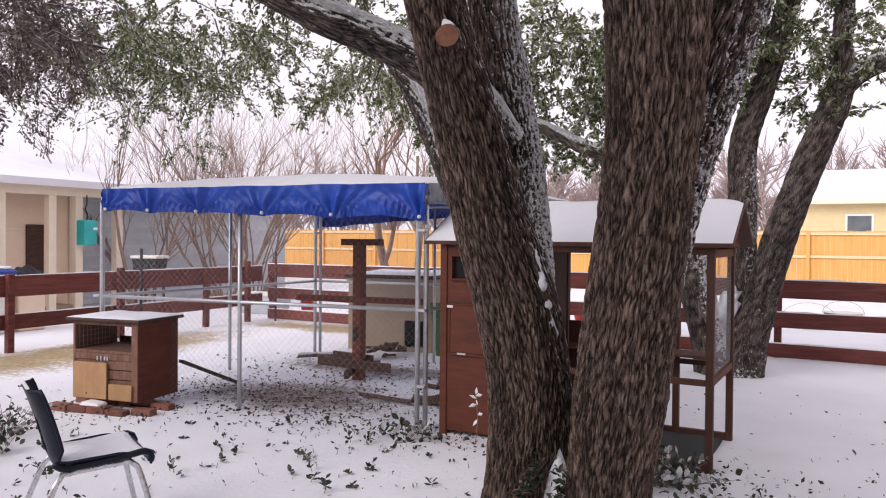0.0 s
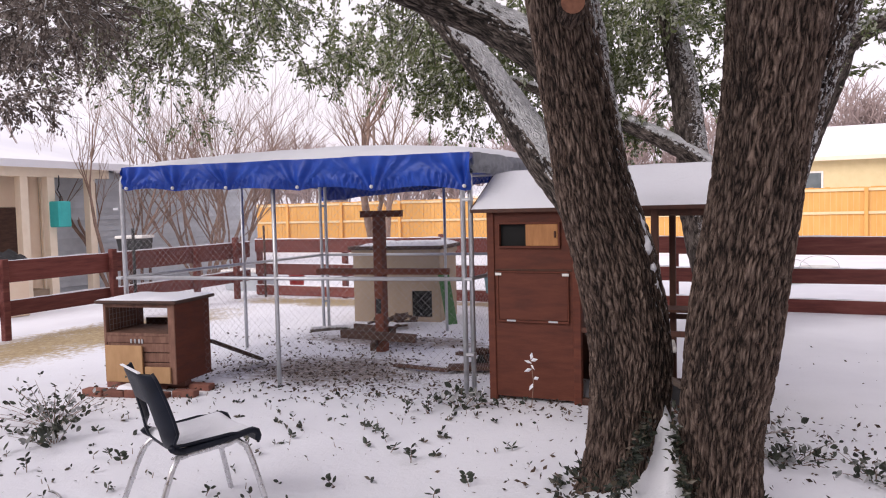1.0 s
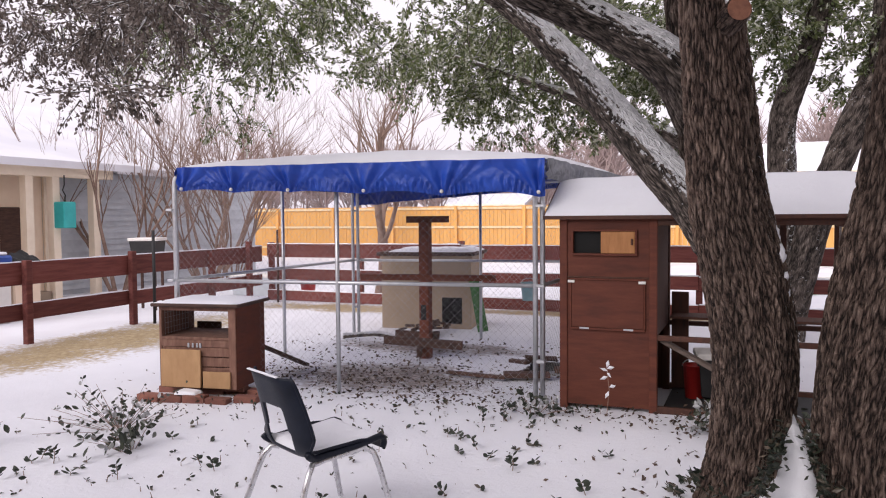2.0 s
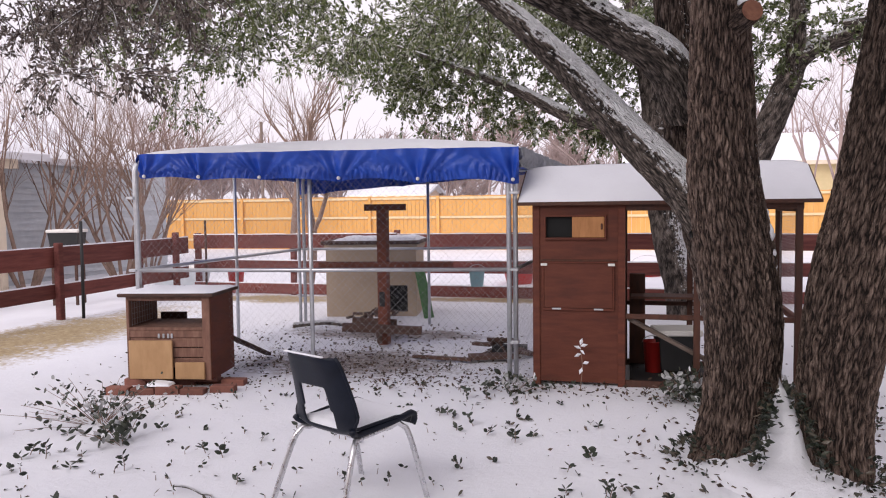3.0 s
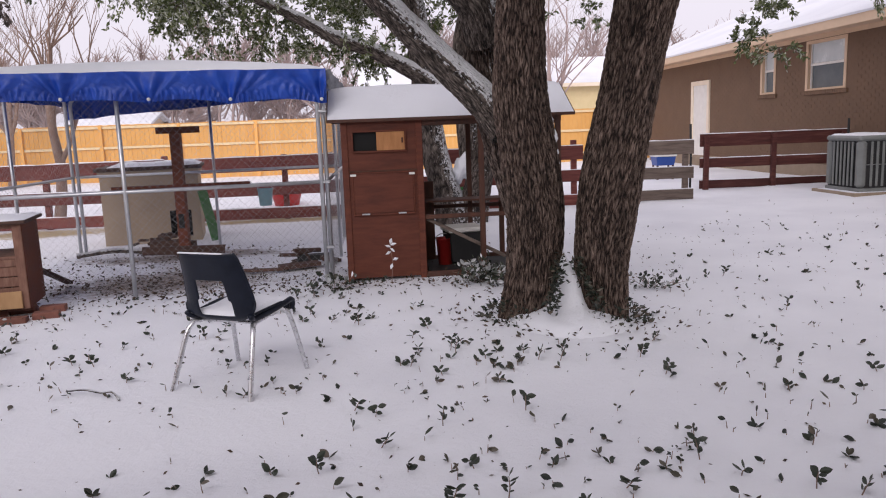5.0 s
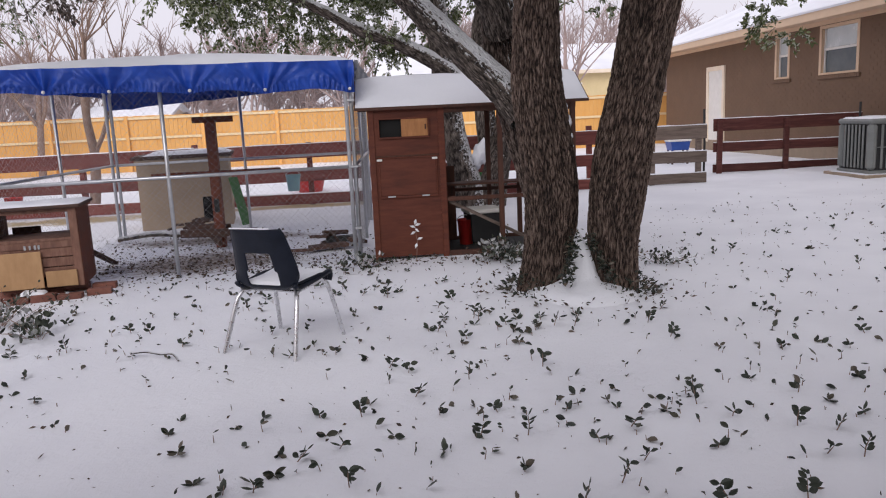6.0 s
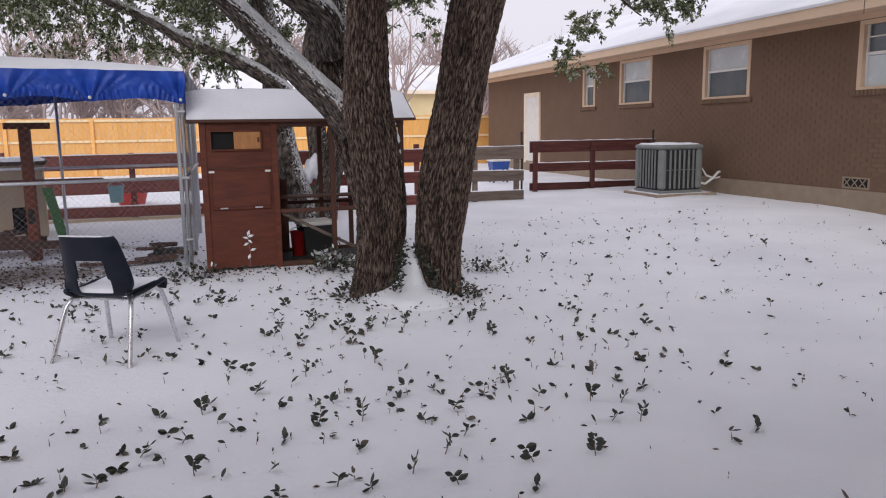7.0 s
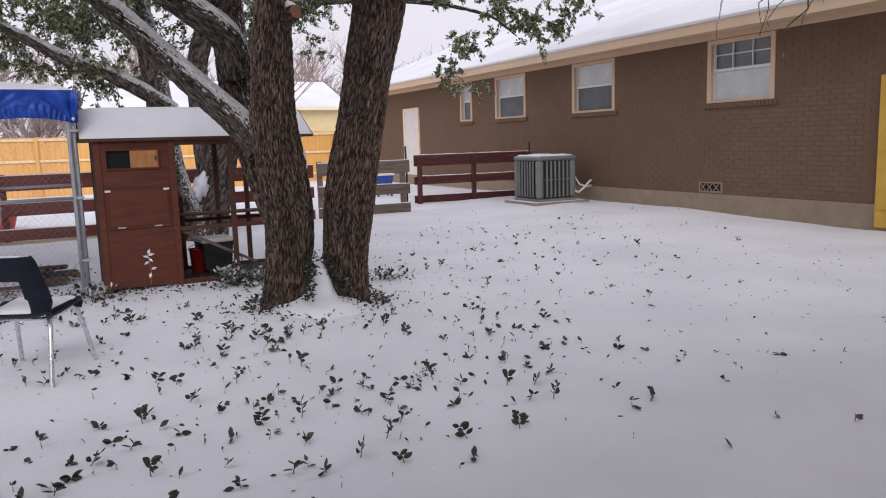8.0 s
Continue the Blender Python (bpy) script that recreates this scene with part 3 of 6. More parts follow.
# ---- air conditioner ----
def build_air_conditioner():
    s, z0, z1 = 0.46, 0.10, 1.04
    t = thing("air_conditioner", (6.05, 10.5, 0.06), "grey-green outdoor air conditioning unit with ribbed louvred sides", "air conditioner")
    part("slab", boxed(-0.62, 0.7, -0.6, 0.6, -0.08, 0.05, bevel=0.01), FOUNDATION, t, "snow-dusted concrete slab")
    snow_cap("snow", -0.60, 0.68, -0.58, 0.58, 0.048, 0.012, t, seed=5)
    part("body", boxed(-s + 0.03, s - 0.03, -s + 0.03, s - 0.03, 0.05, 0.92), RUBBER, t, "dark coil behind the louvres")
    part("base_pan", boxed(-s, s, -s, s, 0.05, 0.11, bevel=0.01), AC_GREY, t)
    part("top_cover", boxed(-s - 0.01, s + 0.01, -s - 0.01, s + 0.01, 0.88, 0.97, bevel=0.03), AC_GREY, t)
    snow_cap("snow", -s + 0.02, s - 0.02, -s + 0.02, s - 0.02, 0.97, 0.035, t)
    for sx, sy in ((-1, -1), (-1, 1), (1, -1), (1, 1)):
        part("corner_post", boxed(sx * (s - 0.068) - 0.08, sx * (s - 0.068) + 0.08, sy * (s - 0.068) - 0.08, sy * (s - 0.068) + 0.08, 0.11, 0.9, bevel=0.055), AC_GREY, t)
    for i in range(6):
        u = -s + 0.21 + i * (2 * s - 0.42) / 5
        for a in (0, 1, 2, 3):
            bm = boxed(u - 0.022, u + 0.022, -s - 0.004, -s + 0.022, 0.14, 0.87, bevel=0.008)
            bm.transform(Matrix.Rotation(a * math.pi / 2, 4, "Z"))
            part("louvre", bm, AC_GREY, t)
    part("grille_bars", boxed(-s + 0.05, s - 0.05, -s - 0.012, -s - 0.005, 0.49, 0.505), AC_GREY, t)
    bm = bmesh.new()
    pipe(bm, [(s, -0.3, 0.25), (s + 0.15, -0.35, 0.2), (s + 0.3, -0.36, 0.3), (s + 0.48, -0.3, 0.42), (s + 0.52, -0.3, 0.42)], 0.025)
    pipe(bm, [(s, -0.2, 0.4), (s + 0.12, -0.28, 0.5), (s + 0.2, -0.3, 0.36), (s + 0.4, -0.3, 0.3), (s + 0.52, -0.3, 0.32)], 0.02)
    part("refrigerant_pipe", bm, WHITE, t, "white insulated pipes to the wall", True)
    bm = bmesh.new()
    pipe(bm, [(0.1, s + 0.25, 0), (0.1, s + 0.25, 1.25)], 0.02)
    part("stake", bm, RUBBER, t, "thin dark stake behind the unit")


build_air_conditioner()


# ---- rail fences ----
def build_fence(name, a, b, posts, rails, wood, label, top=1.05, post_up=0.02, side=1):
    """A board fence from a to b (x, y), with posts at the given distances and boards (low, high) nailed to one side."""
    A, B = Vector((*a, 0)), Vector((*b, 0))
    d = (B - A).normalized()
    rz = math.degrees(math.atan2(d.y, d.x))
    L = (B - A).length
    t = thing(name, (a[0], a[1], 0), label, "fence", rz=rz)
    rng = random.Random(int(L * 100))
    for p in posts:
        g = ground_z(*(A + d * p).xy)
        lean = rng.uniform(-0.012, 0.012)
        bm = boxed(p - 0.045, p + 0.045, -0.045, 0.045, g - 0.15, top + post_up, bevel=0.008)
        bm.transform(Matrix.Rotation(lean, 4, "Y"))
        part("post", bm, wood, t)
    for lo, hi in rails:
        at = [0.0] + [p for p in posts if 0.5 < p < L - 0.5][1::2] + [L]
        for p, q in zip(at, at[1:]):
            if q - p < 0.1:
                continue
            s = rng.uniform(-0.018, 0.018)
            y = -side * 0.062
            bm = beam(bmesh.new(), (p + 0.004, y, (lo + hi) / 2), (q - 0.004, y, (lo + hi) / 2 + s), 0.032, hi - lo, 0.005)
            rail = part("rail", bm, wood, t)
            bm = bmesh.new()
            n = max(8, int((q - p) / 0.07))
            last = None
            for i in range(n + 1):
                u0 = p + 0.006 + (q - p - 0.012) * i / n
                k = max(0.003, 0.014 + 0.014 * noise.noise(Vector((u0 * 4, lo * 5, L))))
                zz = hi + s * i / n - 0.001
                ring = [bm.verts.new(c) for c in ((u0, y - 0.015, zz), (u0, y - 0.009, zz + k), (u0, y + 0.009, zz + k), (u0, y + 0.015, zz))]
                if last:
                    for c in range(3):
                        bm.faces.new((last[c], last[c + 1], ring[c + 1], ring[c]))
                last = ring
            part("snow", bm, SNOW, rail, "ridge of snow along the board")
    return t


RAILS = [(0.80, 1.04), (0.40, 0.60), (0.02, 0.20)]
build_fence("rail_fence", (-9.45, 11.2), (1.30, 11.2), [0.05, 1.9, 3.8, 5.7, 7.5, 8.8, 10.6], RAILS, RAIL_RED, "red-brown stained three-board rail fence with snow on its boards")
build_fence("rail_fence", (1.38, 11.2), (3.25, 11.15), [0.06, 0.9, 1.74], RAILS, RAIL_GREY, "weathered grey-brown three-board fence ending at a gap")
build_fence("rail_fence", (3.95, 12.35), (6.98, 12.35), [0.1, 1.45, 2.9], [(0.86, 1.10), (0.46, 0.64), (0.06, 0.22)], RAIL_DARK, "maroon board fence with its front shade painted in, running to the house", side=-1)
build_fence("rail_fence", (-9.45, 1.0), (-9.45, 11.05), [0.1, 1.7, 3.4, 5.2, 6.9, 8.6, 9.6], [(0.72, 1.0), (0.28, 0.48)], RAIL_RED, "red-brown two-board side fence half sunk in dead grass", side=-1)


# ---- wire pen with its blue tarpaulin ----
def build_pen():
    FL, FR, BL, BR = Vector((-6.09, 5.02, 0)), Vector((-2.77, 5.49, 0)), Vector((-6.02, 8.27, 0)), Vector((-2.70, 8.72, 0))
    H = 1.93
    t = thing("wire_pen", (-4.4, 6.9, 0), "tall galvanised chain-link kennel pen with tubular frame", "kennel")
    inv = t.matrix_basis.inverted()

    def pipe_part(pts, r=0.021, name="frame_tube"):
        bm = pipe(bmesh.new(), pts, r)
        bm.transform(inv)
        return part(name, bm, GALV, t, "", True)

    for p, q, rises in ((FL, FR, 1), (FR, BR, 1), (BR, BL, 1), (BL, FL, 1)):
        d = (q - p)
        n = d.normalized()
        a, b = p + n * 0.045, q - n * 0.045
        # rounded upper corners of each panel
        c = 0.10
        pts = [a + Vector((0, 0, -0.03)), a + Vector((0, 0, H - c))]
        pts += [a + n * c * (1 - math.cos(k)) + Vector((0, 0, H - c + c * math.sin(k))) for k in (0.5, 1.0, math.pi / 2)]
        pts += [b - n * c * (1 - math.cos(k)) + Vector((0, 0, H - c + c * math.sin(k))) for k in (math.pi / 2, 1.0, 0.5)]
        pts += [b + Vector((0, 0, H - c)), b + Vector((0, 0, -0.03))]
        pipe_part(pts, name="panel_frame")
        mid = p + d * (0.48 if p != BR else 0.5)
        pipe_part([mid + Vector((0, 0, -0.03)), mid + Vector((0, 0, H))], 0.019, "post")
        pipe_part([a + Vector((0, 0, 0.96)), b + Vector((0, 0, 0.96))], 0.017, "rail")
        # woven wire as crossing thin strands
        L, zz = d.length - 0.06, H - 0.06
        step, V, F = 0.066, [], []
        cross = Vector((-n.y, n.x, 0))
        r = 0.0007
        for s in (1, -1):
            k = -zz
            while k < L:
                u0, u1 = k, k + zz
                z0, z1 = (0.06, H) if s == 1 else (H, 0.06)
                f0, f1 = max(0, -u0 / zz), min(1, (L - u0) / zz)
                if f1 > f0:
                    A = a + n * (u0 + zz * f0) + Vector((0, 0, z0 + (z1 - z0) * f0)) + cross * s * 0.002
                    B = a + n * (u0 + zz * f1) + Vector((0, 0, z0 + (z1 - z0) * f1)) + cross * s * 0.002
                    w = (B - A).normalized()
                    e1 = cross * r
                    e2 = w.cross(cross) * r
                    o = len(V)
                    V += [A + e1, A + e2, A - e1, A - e2, B + e1, B + e2, B - e1, B - e2]
                    F += [(o + i, o + (i + 1) % 4, o + 4 + (i + 1) % 4, o + 4 + i) for i in range(4)]
                k += step
        me = mesh_object("wire_mesh", [([inv @ v for v in V], F, [])], WIRE, t, False)
        me["label"] = "diamond chain-link wire"
    # ties and clamps at the corners
    for c in (FL, FR, BL, BR):
        for z in (0.35, 0.96, 1.6):
            bm = boxed(c.x - 0.035, c.x + 0.035, c.y - 0.035, c.y + 0.035, z - 0.012, z + 0.012)
            bm.transform(inv)
            part("clamp", bm, GALV, t)

    # tarpaulin: a sagging sheet over the top and a gathered skirt
    tp = thing("tarpaulin", (-4.4, 6.9, 1.95), "bright blue tarpaulin roof with gathered skirt under snow", "tarpaulin")
    ti = tp.matrix_basis.inverted()
    N = 40
    ex = (FR - FL).normalized() * 0.05
    ey = (BL - FL).normalized() * 0.05
    c00, c10, c01, c11 = FL + ex * 2.4 - ey, FR + ex - ey, BL - ex + ey, BR + ex + ey

    def top(u, v, lift=0.0):
        p = c00 * (1 - u) * (1 - v) + c10 * u * (1 - v) + c01 * (1 - u) * v + c11 * u * v
        hump = 0.15 * (math.sin(math.pi * u) ** 0.7) * (math.sin(math.pi * v) ** 0.8)
        edge = min(1.0, 12 * min(u, 1 - u, v, 1 - v))
        bump = 0.012 * noise.noise(Vector((p.x * 4, p.y * 4, 1)))
        return p + Vector((0, 0, 1.965 + hump + lift * edge ** 0.5 + bump * edge))

    V = [ti @ top(i / N, j / N) for j in range(N + 1) for i in range(N + 1)]
    F = [(j * (N + 1) + i, j * (N + 1) + i + 1, (j + 1) * (N + 1) + i + 1, (j + 1) * (N + 1) + i) for j in range(N) for i in range(N)]
    mesh_object("sheet", [(V, F, [])], TARP, tp)
    V = [ti @ (top(i / N, j / N, 0.055) + Vector((0, 0, 0.006))) for j in range(N + 1) for i in range(N + 1)]
    sn = mesh_object("snow", [(V, F, [])], SNOW, tp)
    sn["label"] = "smooth blanket of snow"

    def skirt(a, b, drop0, drop1, mat, name, knots, out, sag=0.02):
        cols, rows = 320, 10
        d = b - a
        V = []
        for i in range(cols + 1):
            u = i / cols
            near = min(range(len(knots)), key=lambda k: abs(knots[k] - u))
            gap = abs(knots[near] - u) * d.length
            drop = drop0 + (drop1 - drop0) * u
            drop *= 1 + sag * 6 * math.exp(-gap * 6) - 0.03 * math.sin(u * 23)
            for j in range(rows + 1):
                v = j / rows
                # pleats fan out from each grommet
                fan = (u - knots[near]) * d.length / max(0.03, (1.08 - v))
                amp = 0.034 * math.exp(-(gap / 0.36) ** 2) * (0.35 + v * (1.2 - v))
                off = amp * math.sin(fan * 34 + 1.3 * math.sin(fan * 9 + near)) + 0.035 * noise.noise(Vector((u * d.length * 3.1, v * 2, 5))) + 0.014 * noise.noise(Vector((u * d.length * 11, v * 5, 8))) - 0.02 * v
                V.append(ti @ (a + d * u + out * (0.025 + off) + Vector((0, 0, 1.975 - drop * v + 0.012 * noise.noise(Vector((u * 9, 2, 2))) * (1 - v)))))
        F = [(i * (rows + 1) + j, (i + 1) * (rows + 1) + j, (i + 1) * (rows + 1) + j + 1, i * (rows + 1) + j + 1) for i in range(cols) for j in range(rows)]
        ob = mesh_object(name, [(V, F, [])], mat, tp)
        return ob

    fo = Vector(((c10 - c00).y, -(c10 - c00).x, 0)).normalized()
    kn = [0.015, 0.165, 0.33, 0.54, 0.745, 0.985]
    skirt(c00, c10, 0.19, 0.27, TARP, "front_skirt", kn, fo)
    for k in kn:
        p = c00 + (c10 - c00) * k + fo * 0.03 + Vector((0, 0, 1.975 - (0.19 + 0.08 * k) * 1.0))
        bm = bmesh.new()
        bmesh.ops.create_uvsphere(bm, u_segments=10, v_segments=6, radius=0.016)
        bm.transform(ti @ Matrix.Translation(p))
        part("grommet_tie", bm, WHITE, tp, "white ball tie", True)
    so = Vector(((c11 - c10).y, -(c11 - c10).x, 0)).normalized()
    skirt(c10, c11, 0.16, 0.20, TARP_GREY, "side_skirt", [0.02, 0.35, 0.7, 0.98], so, 0.01)
    skirt(c01, c00, 0.14, 0.14, TARP, "side_skirt", [0.02, 0.35, 0.7, 0.98], -so, 0.01)
    skirt(c11, c01, 0.06, 0.30, TARP, "back_skirt", [0.02, 0.3, 0.6, 0.9], -fo, 0.02)


build_pen()


# ---- perch and its boards ----
def build_perch():
    t = thing("wooden_perch", (-4.45, 7.0, 0), "red-brown wooden bird perch post with cross boards", "perch")
    part("post", boxed(-0.055, 0.055, -0.055, 0.055, -0.1, 1.47, bevel=0.008), RED_WOOD, t)
    part("top_board", beam(bmesh.new(), (-0.19, -0.05, 1.49), (0.24, 0.08, 1.49), 0.12, 0.07), RED_WOOD, t)
    part("cross_board", beam(bmesh.new(), (-0.66, -0.22, 0.88), (0.72, 0.22, 0.86), 0.12, 0.06), RED_WOOD, t)
    part("base_board", beam(bmesh.new(), (-0.42, -0.16, 0.2), (0.44, -0.06, 0.17), 0.05, 0.09), OLD_WOOD, t)
    part("base_board", beam(bmesh.new(), (-0.25, 0.45, 0.14), (0.05, -0.3, 0.10), 0.05, 0.08), OLD_WOOD, t)
    part("base_board", beam(bmesh.new(), (-0.40, 0.08, 0.24), (0.10, 0.12, 0.22), 0.04, 0.07), OLD_WOOD, t)
    part("hasp", boxed(-0.03, 0.03, -0.067, -0.056, 0.42, 0.58), RUBBER, t)


build_perch()


# ---- dog house ----
def build_dog_house():
    t = thing("dog_house", (-5.3, 8.92, 0), "tan plywood dog house with a snowy lid", "dog house", rz=9)
    w, d, h = 0.62, 0.85, 0.92
    bm = bmesh.new()
    # front with its doorway cut through
    for x0, x1, z0, z1 in ((-w, 0.22, 0, h), (0.50, w, 0, h), (0.22, 0.50, 0.43, h), (0.22, 0.50, 0, 0.07)):
        box(bm, x0, x1, 0, 0.02, z0, z1, 0)
    part("front_panel", bm, BEIGE, t)
    part("side_panel", boxed(-w, -w + 0.02, 0.02, d, 0, h), BEIGE, t)
    part("side_panel", boxed(w - 0.02, w, 0.02, d, 0, h), BEIGE, t)
    part("back_panel", boxed(-w + 0.02, w - 0.02, d - 0.02, d, 0, h), BEIGE, t)
    part("floor_panel", boxed(-w + 0.02, w - 0.02, 0.02, d - 0.02, 0.01, 0.04), OLD_WOOD, t)
    # black sheet that paints the dark inside the doorway
    part("dark_inside_sheet", boxed(0.1, 0.56, 0.25, 0.27, 0.05, 0.5), BLACK, t)
    bm = boxed(-w - 0.06, w + 0.06, -0.06, d + 0.06, 0.99, 1.04, bevel=0.01)
    part("lid", bm, OLD_WOOD, t, "dark felted lid")
    part("lid_band", boxed(-w - 0.02, w + 0.02, -0.02, d + 0.02, h, 0.99), BEIGE, t)
    snow_cap("snow", -w + 0.1, w + 0.03, -0.03, d + 0.05, 1.04, 0.05, t, seed=3)
    part("leaning_board", beam(bmesh.new(), (w + 0.19, -0.12, -0.02), (w + 0.04, 0.02, 0.68), 0.16, 0.025), GREEN_WOOD, t, "green-painted board leaning on the side")


build_dog_house()


# ---- chicken coop ----
def build_coop():
    x0, x1, y0, y1 = -2.62, -1.87, 5.50, 6.44
    t = thing("chicken_coop", (x0, y0, 0), "red-brown wooden chicken coop with snowy gabled roof and open run", "chicken coop")
    inv = t.matrix_basis.inverted()

    def add(name, bm, mat, parent=None, label=""):
        bm.transform(inv)
        return part(name, bm, mat, parent or t, label)

    rail = 0.585
    # nest box: front in framed boards
    bm = bmesh.new()
    box(bm, x0 + 0.06, x1 - 0.06, y0 + 0.012, y0 + 0.03, 0.03, 1.225, 0)
    box(bm, x0 + 0.06, x0 + 0.11, y0 + 0.012, y0 + 0.03, 1.225, 1.40, 0)
    box(bm, x1 - 0.20, x1 - 0.06, y0 + 0.012, y0 + 0.03, 1.225, 1.40, 0)
    box(bm, x0 + 0.06, x1 - 0.06, y0 + 0.012, y0 + 0.03, 1.40, 1.50, 0)
    add("front_panel", bm, COOP_WOOD)
    for xa, xb in ((x0, x0 + 0.06), (x1 - 0.06, x1)):
        add("corner_post", boxed(xa, xb, y0, y0 + 0.06, -0.02, 1.5), COOP_WOOD)
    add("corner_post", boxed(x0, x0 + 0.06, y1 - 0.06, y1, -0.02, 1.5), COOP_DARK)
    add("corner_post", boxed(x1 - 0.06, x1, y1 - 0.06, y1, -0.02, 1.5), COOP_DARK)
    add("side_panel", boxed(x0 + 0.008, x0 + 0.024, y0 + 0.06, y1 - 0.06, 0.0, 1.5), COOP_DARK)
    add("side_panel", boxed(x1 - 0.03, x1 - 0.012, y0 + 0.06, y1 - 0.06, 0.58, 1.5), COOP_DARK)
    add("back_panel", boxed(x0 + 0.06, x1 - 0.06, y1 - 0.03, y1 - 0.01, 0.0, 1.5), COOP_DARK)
    add("floor_panel", boxed(x0 + 0.03, x1 - 0.03, y0 + 0.03, y1 - 0.03, 0.58, 0.60), COOP_DARK)
    add("band", boxed(x0 + 0.06, x1 - 0.06, y0 + 0.004, y0 + 0.011, 1.03, 1.045), COOP_DARK)
    # flap door
    d = add("flap_door", boxed(x0 + 0.095, x1 - 0.10, y0 - 0.004, y0 + 0.011, 0.645, 1.015, bevel=0.003), COOP_WOOD, None, "framed drop-down door")
    bm = bmesh.new()
    for a in ((x0 + 0.085, x1 - 0.09, 1.016, 1.03), (x0 + 0.085, x1 - 0.09, 0.625, 0.643)):
        box(bm, a[0], a[1], y0 - 0.008, y0 + 0.011, a[2], a[3], 0.002)
    for xa, xb in ((x0 + 0.083, x0 + 0.094), (x1 - 0.099, x1 - 0.088)):
        box(bm, xa, xb, y0 - 0.008, y0 + 0.011, 0.644, 1.015, 0.002)
    add("door_trim", bm, COOP_WOOD, d)
    for xa in (x0 + 0.06, x1 - 0.145):
        add("latch", boxed(xa + 0.008, xa + 0.062, y0 - 0.013, y0 - 0.009, 0.994, 1.015, bevel=0.002), WHITE, d, "white metal turn latch")
    for xa in (x0 + 0.16, x1 - 0.25):
        add("hinge", boxed(xa, xa + 0.075, y0 - 0.012, y0 - 0.009, 0.632, 0.646, bevel=0.002), GALV, d)
    # window as a black sheet for the unlit inside, with sliding pine shutter
    w = add("window", boxed(x0 + 0.11, x1 - 0.20, y0 + 0.03, y0 + 0.045, 1.225, 1.40, bevel=0), BLACK, None, "black sheet for the unlit window opening, half closed by a shutter")
    add("shutter", boxed(x0 + 0.325, x1 - 0.165, y0 - 0.006, y0 + 0.011, 1.225, 1.395), PINE, w, "bare pine sliding shutter")
    bm = bmesh.new()
    box(bm, x0 + 0.10, x1 - 0.15, y0 - 0.010, y0 + 0.010, 1.396, 1.411, 0.002)
    box(bm, x0 + 0.10, x1 - 0.15, y0 - 0.010, y0 + 0.010, 1.208, 1.224, 0.002)
    box(bm, x0 + 0.098, x0 + 0.11, y0 - 0.010, y0 + 0.010, 1.225, 1.395, 0.002)
    box(bm, x1 - 0.163, x1 - 0.15, y0 - 0.012, y0 + 0.008, 1.225, 1.395, 0.002)
    add("window_frame", bm, COOP_WOOD, w)
    add("shutter_grip", boxed(x1 - 0.195, x1 - 0.18, y0 - 0.02, y0 - 0.007, 1.29, 1.34), COOP_DARK, w)
    # run: posts, rails, ramp
    for x in (-1.32, -0.98, -0.58):
        for y in (y0, y1 - 0.05):
            if x == -0.98 and y == y0:
                continue
            add("run_post", boxed(x - 0.025, x + 0.025, y, y + 0.05, -0.02, 1.5), COOP_DARK)
    for y in (y0 + 0.005, y1 - 0.045):
        add("run_rail", boxed(x1, -0.605, y, y + 0.04, rail - 0.02, rail + 0.02), COOP_DARK)
        add("top_rail", boxed(x1, -0.55, y, y + 0.04, 1.44, 1.5), COOP_DARK)
        add("bottom_rail", boxed(x1, -0.605, y, y + 0.04, 0.0, 0.06), COOP_DARK)
    add("end_rail", boxed(-0.60, -0.56, y0 + 0.05, y1 - 0.05, rail - 0.025, rail + 0.025), COOP_WOOD)
    add("end_rail", boxed(-0.60, -0.56, y0 + 0.05, y1 - 0.05, 1.42, 1.48), COOP_WOOD)
    add("run_shelf", boxed(-1.84, -0.62, y1 - 0.35, y1 - 0.06, 0.66, 0.68), COOP_DARK)
    add("ramp", beam(bmesh.new(), (x1 + 0.02, y0 + 0.10, 0.56), (-1.10, y0 + 0.12, 0.16), 0.10, 0.03), RAIL_GREY, None, "sloping weathered plank ramp")
    add("inner_board", boxed(x1 + 0.02, x1 + 0.16, y1 - 0.09, y1 - 0.06, 0.03, 0.86), COOP_DARK, None, "dark upright board in the run")
    # wire cloth over the open run
    for p, q in (((-0.575, y0 + 0.03), (-0.575, y1 - 0.03)),):
        p, q = Vector((*p, 0)), Vector((*q, 0))
        V, F = [], []
        n = (q - p).normalized()
        cross = Vector((-n.y, n.x, 0)) * 0.0006
        k, length = 0.0, (q - p).length
        strands = [(p + n * u + Vector((0, 0, 0.62)), p + n * u + Vector((0, 0, 1.43))) for u in np.arange(0.02, length, 0.026)]
        strands += [(p + Vector((0, 0, z)), q + Vector((0, 0, z))) for z in np.arange(0.64, 1.43, 0.026)]
        for a, b in strands:
            up = (b - a).normalized().cross(cross.normalized()) * 0.0006
            o = len(V)
            V += [a + cross, a + up, a - cross, a - up, b + cross, b + up, b - cross, b - up]
            F += [(o + i, o + (i + 1) % 4, o + 4 + (i + 1) % 4, o + 4 + i) for i in range(4)]
        me = mesh_object("wire_cloth", [([inv @ v for v in V], F, [])], GALV, t, False)
        tagged(me, "fine square wire cloth", kind="stuff")
    # gabled roof
    ym = (y0 + y1) / 2
    ze, zr, ya, yb, xa, xb = 1.515, 1.80, y0 - 0.05, y1 + 0.05, -2.74, -0.43
    bm = bmesh.new()
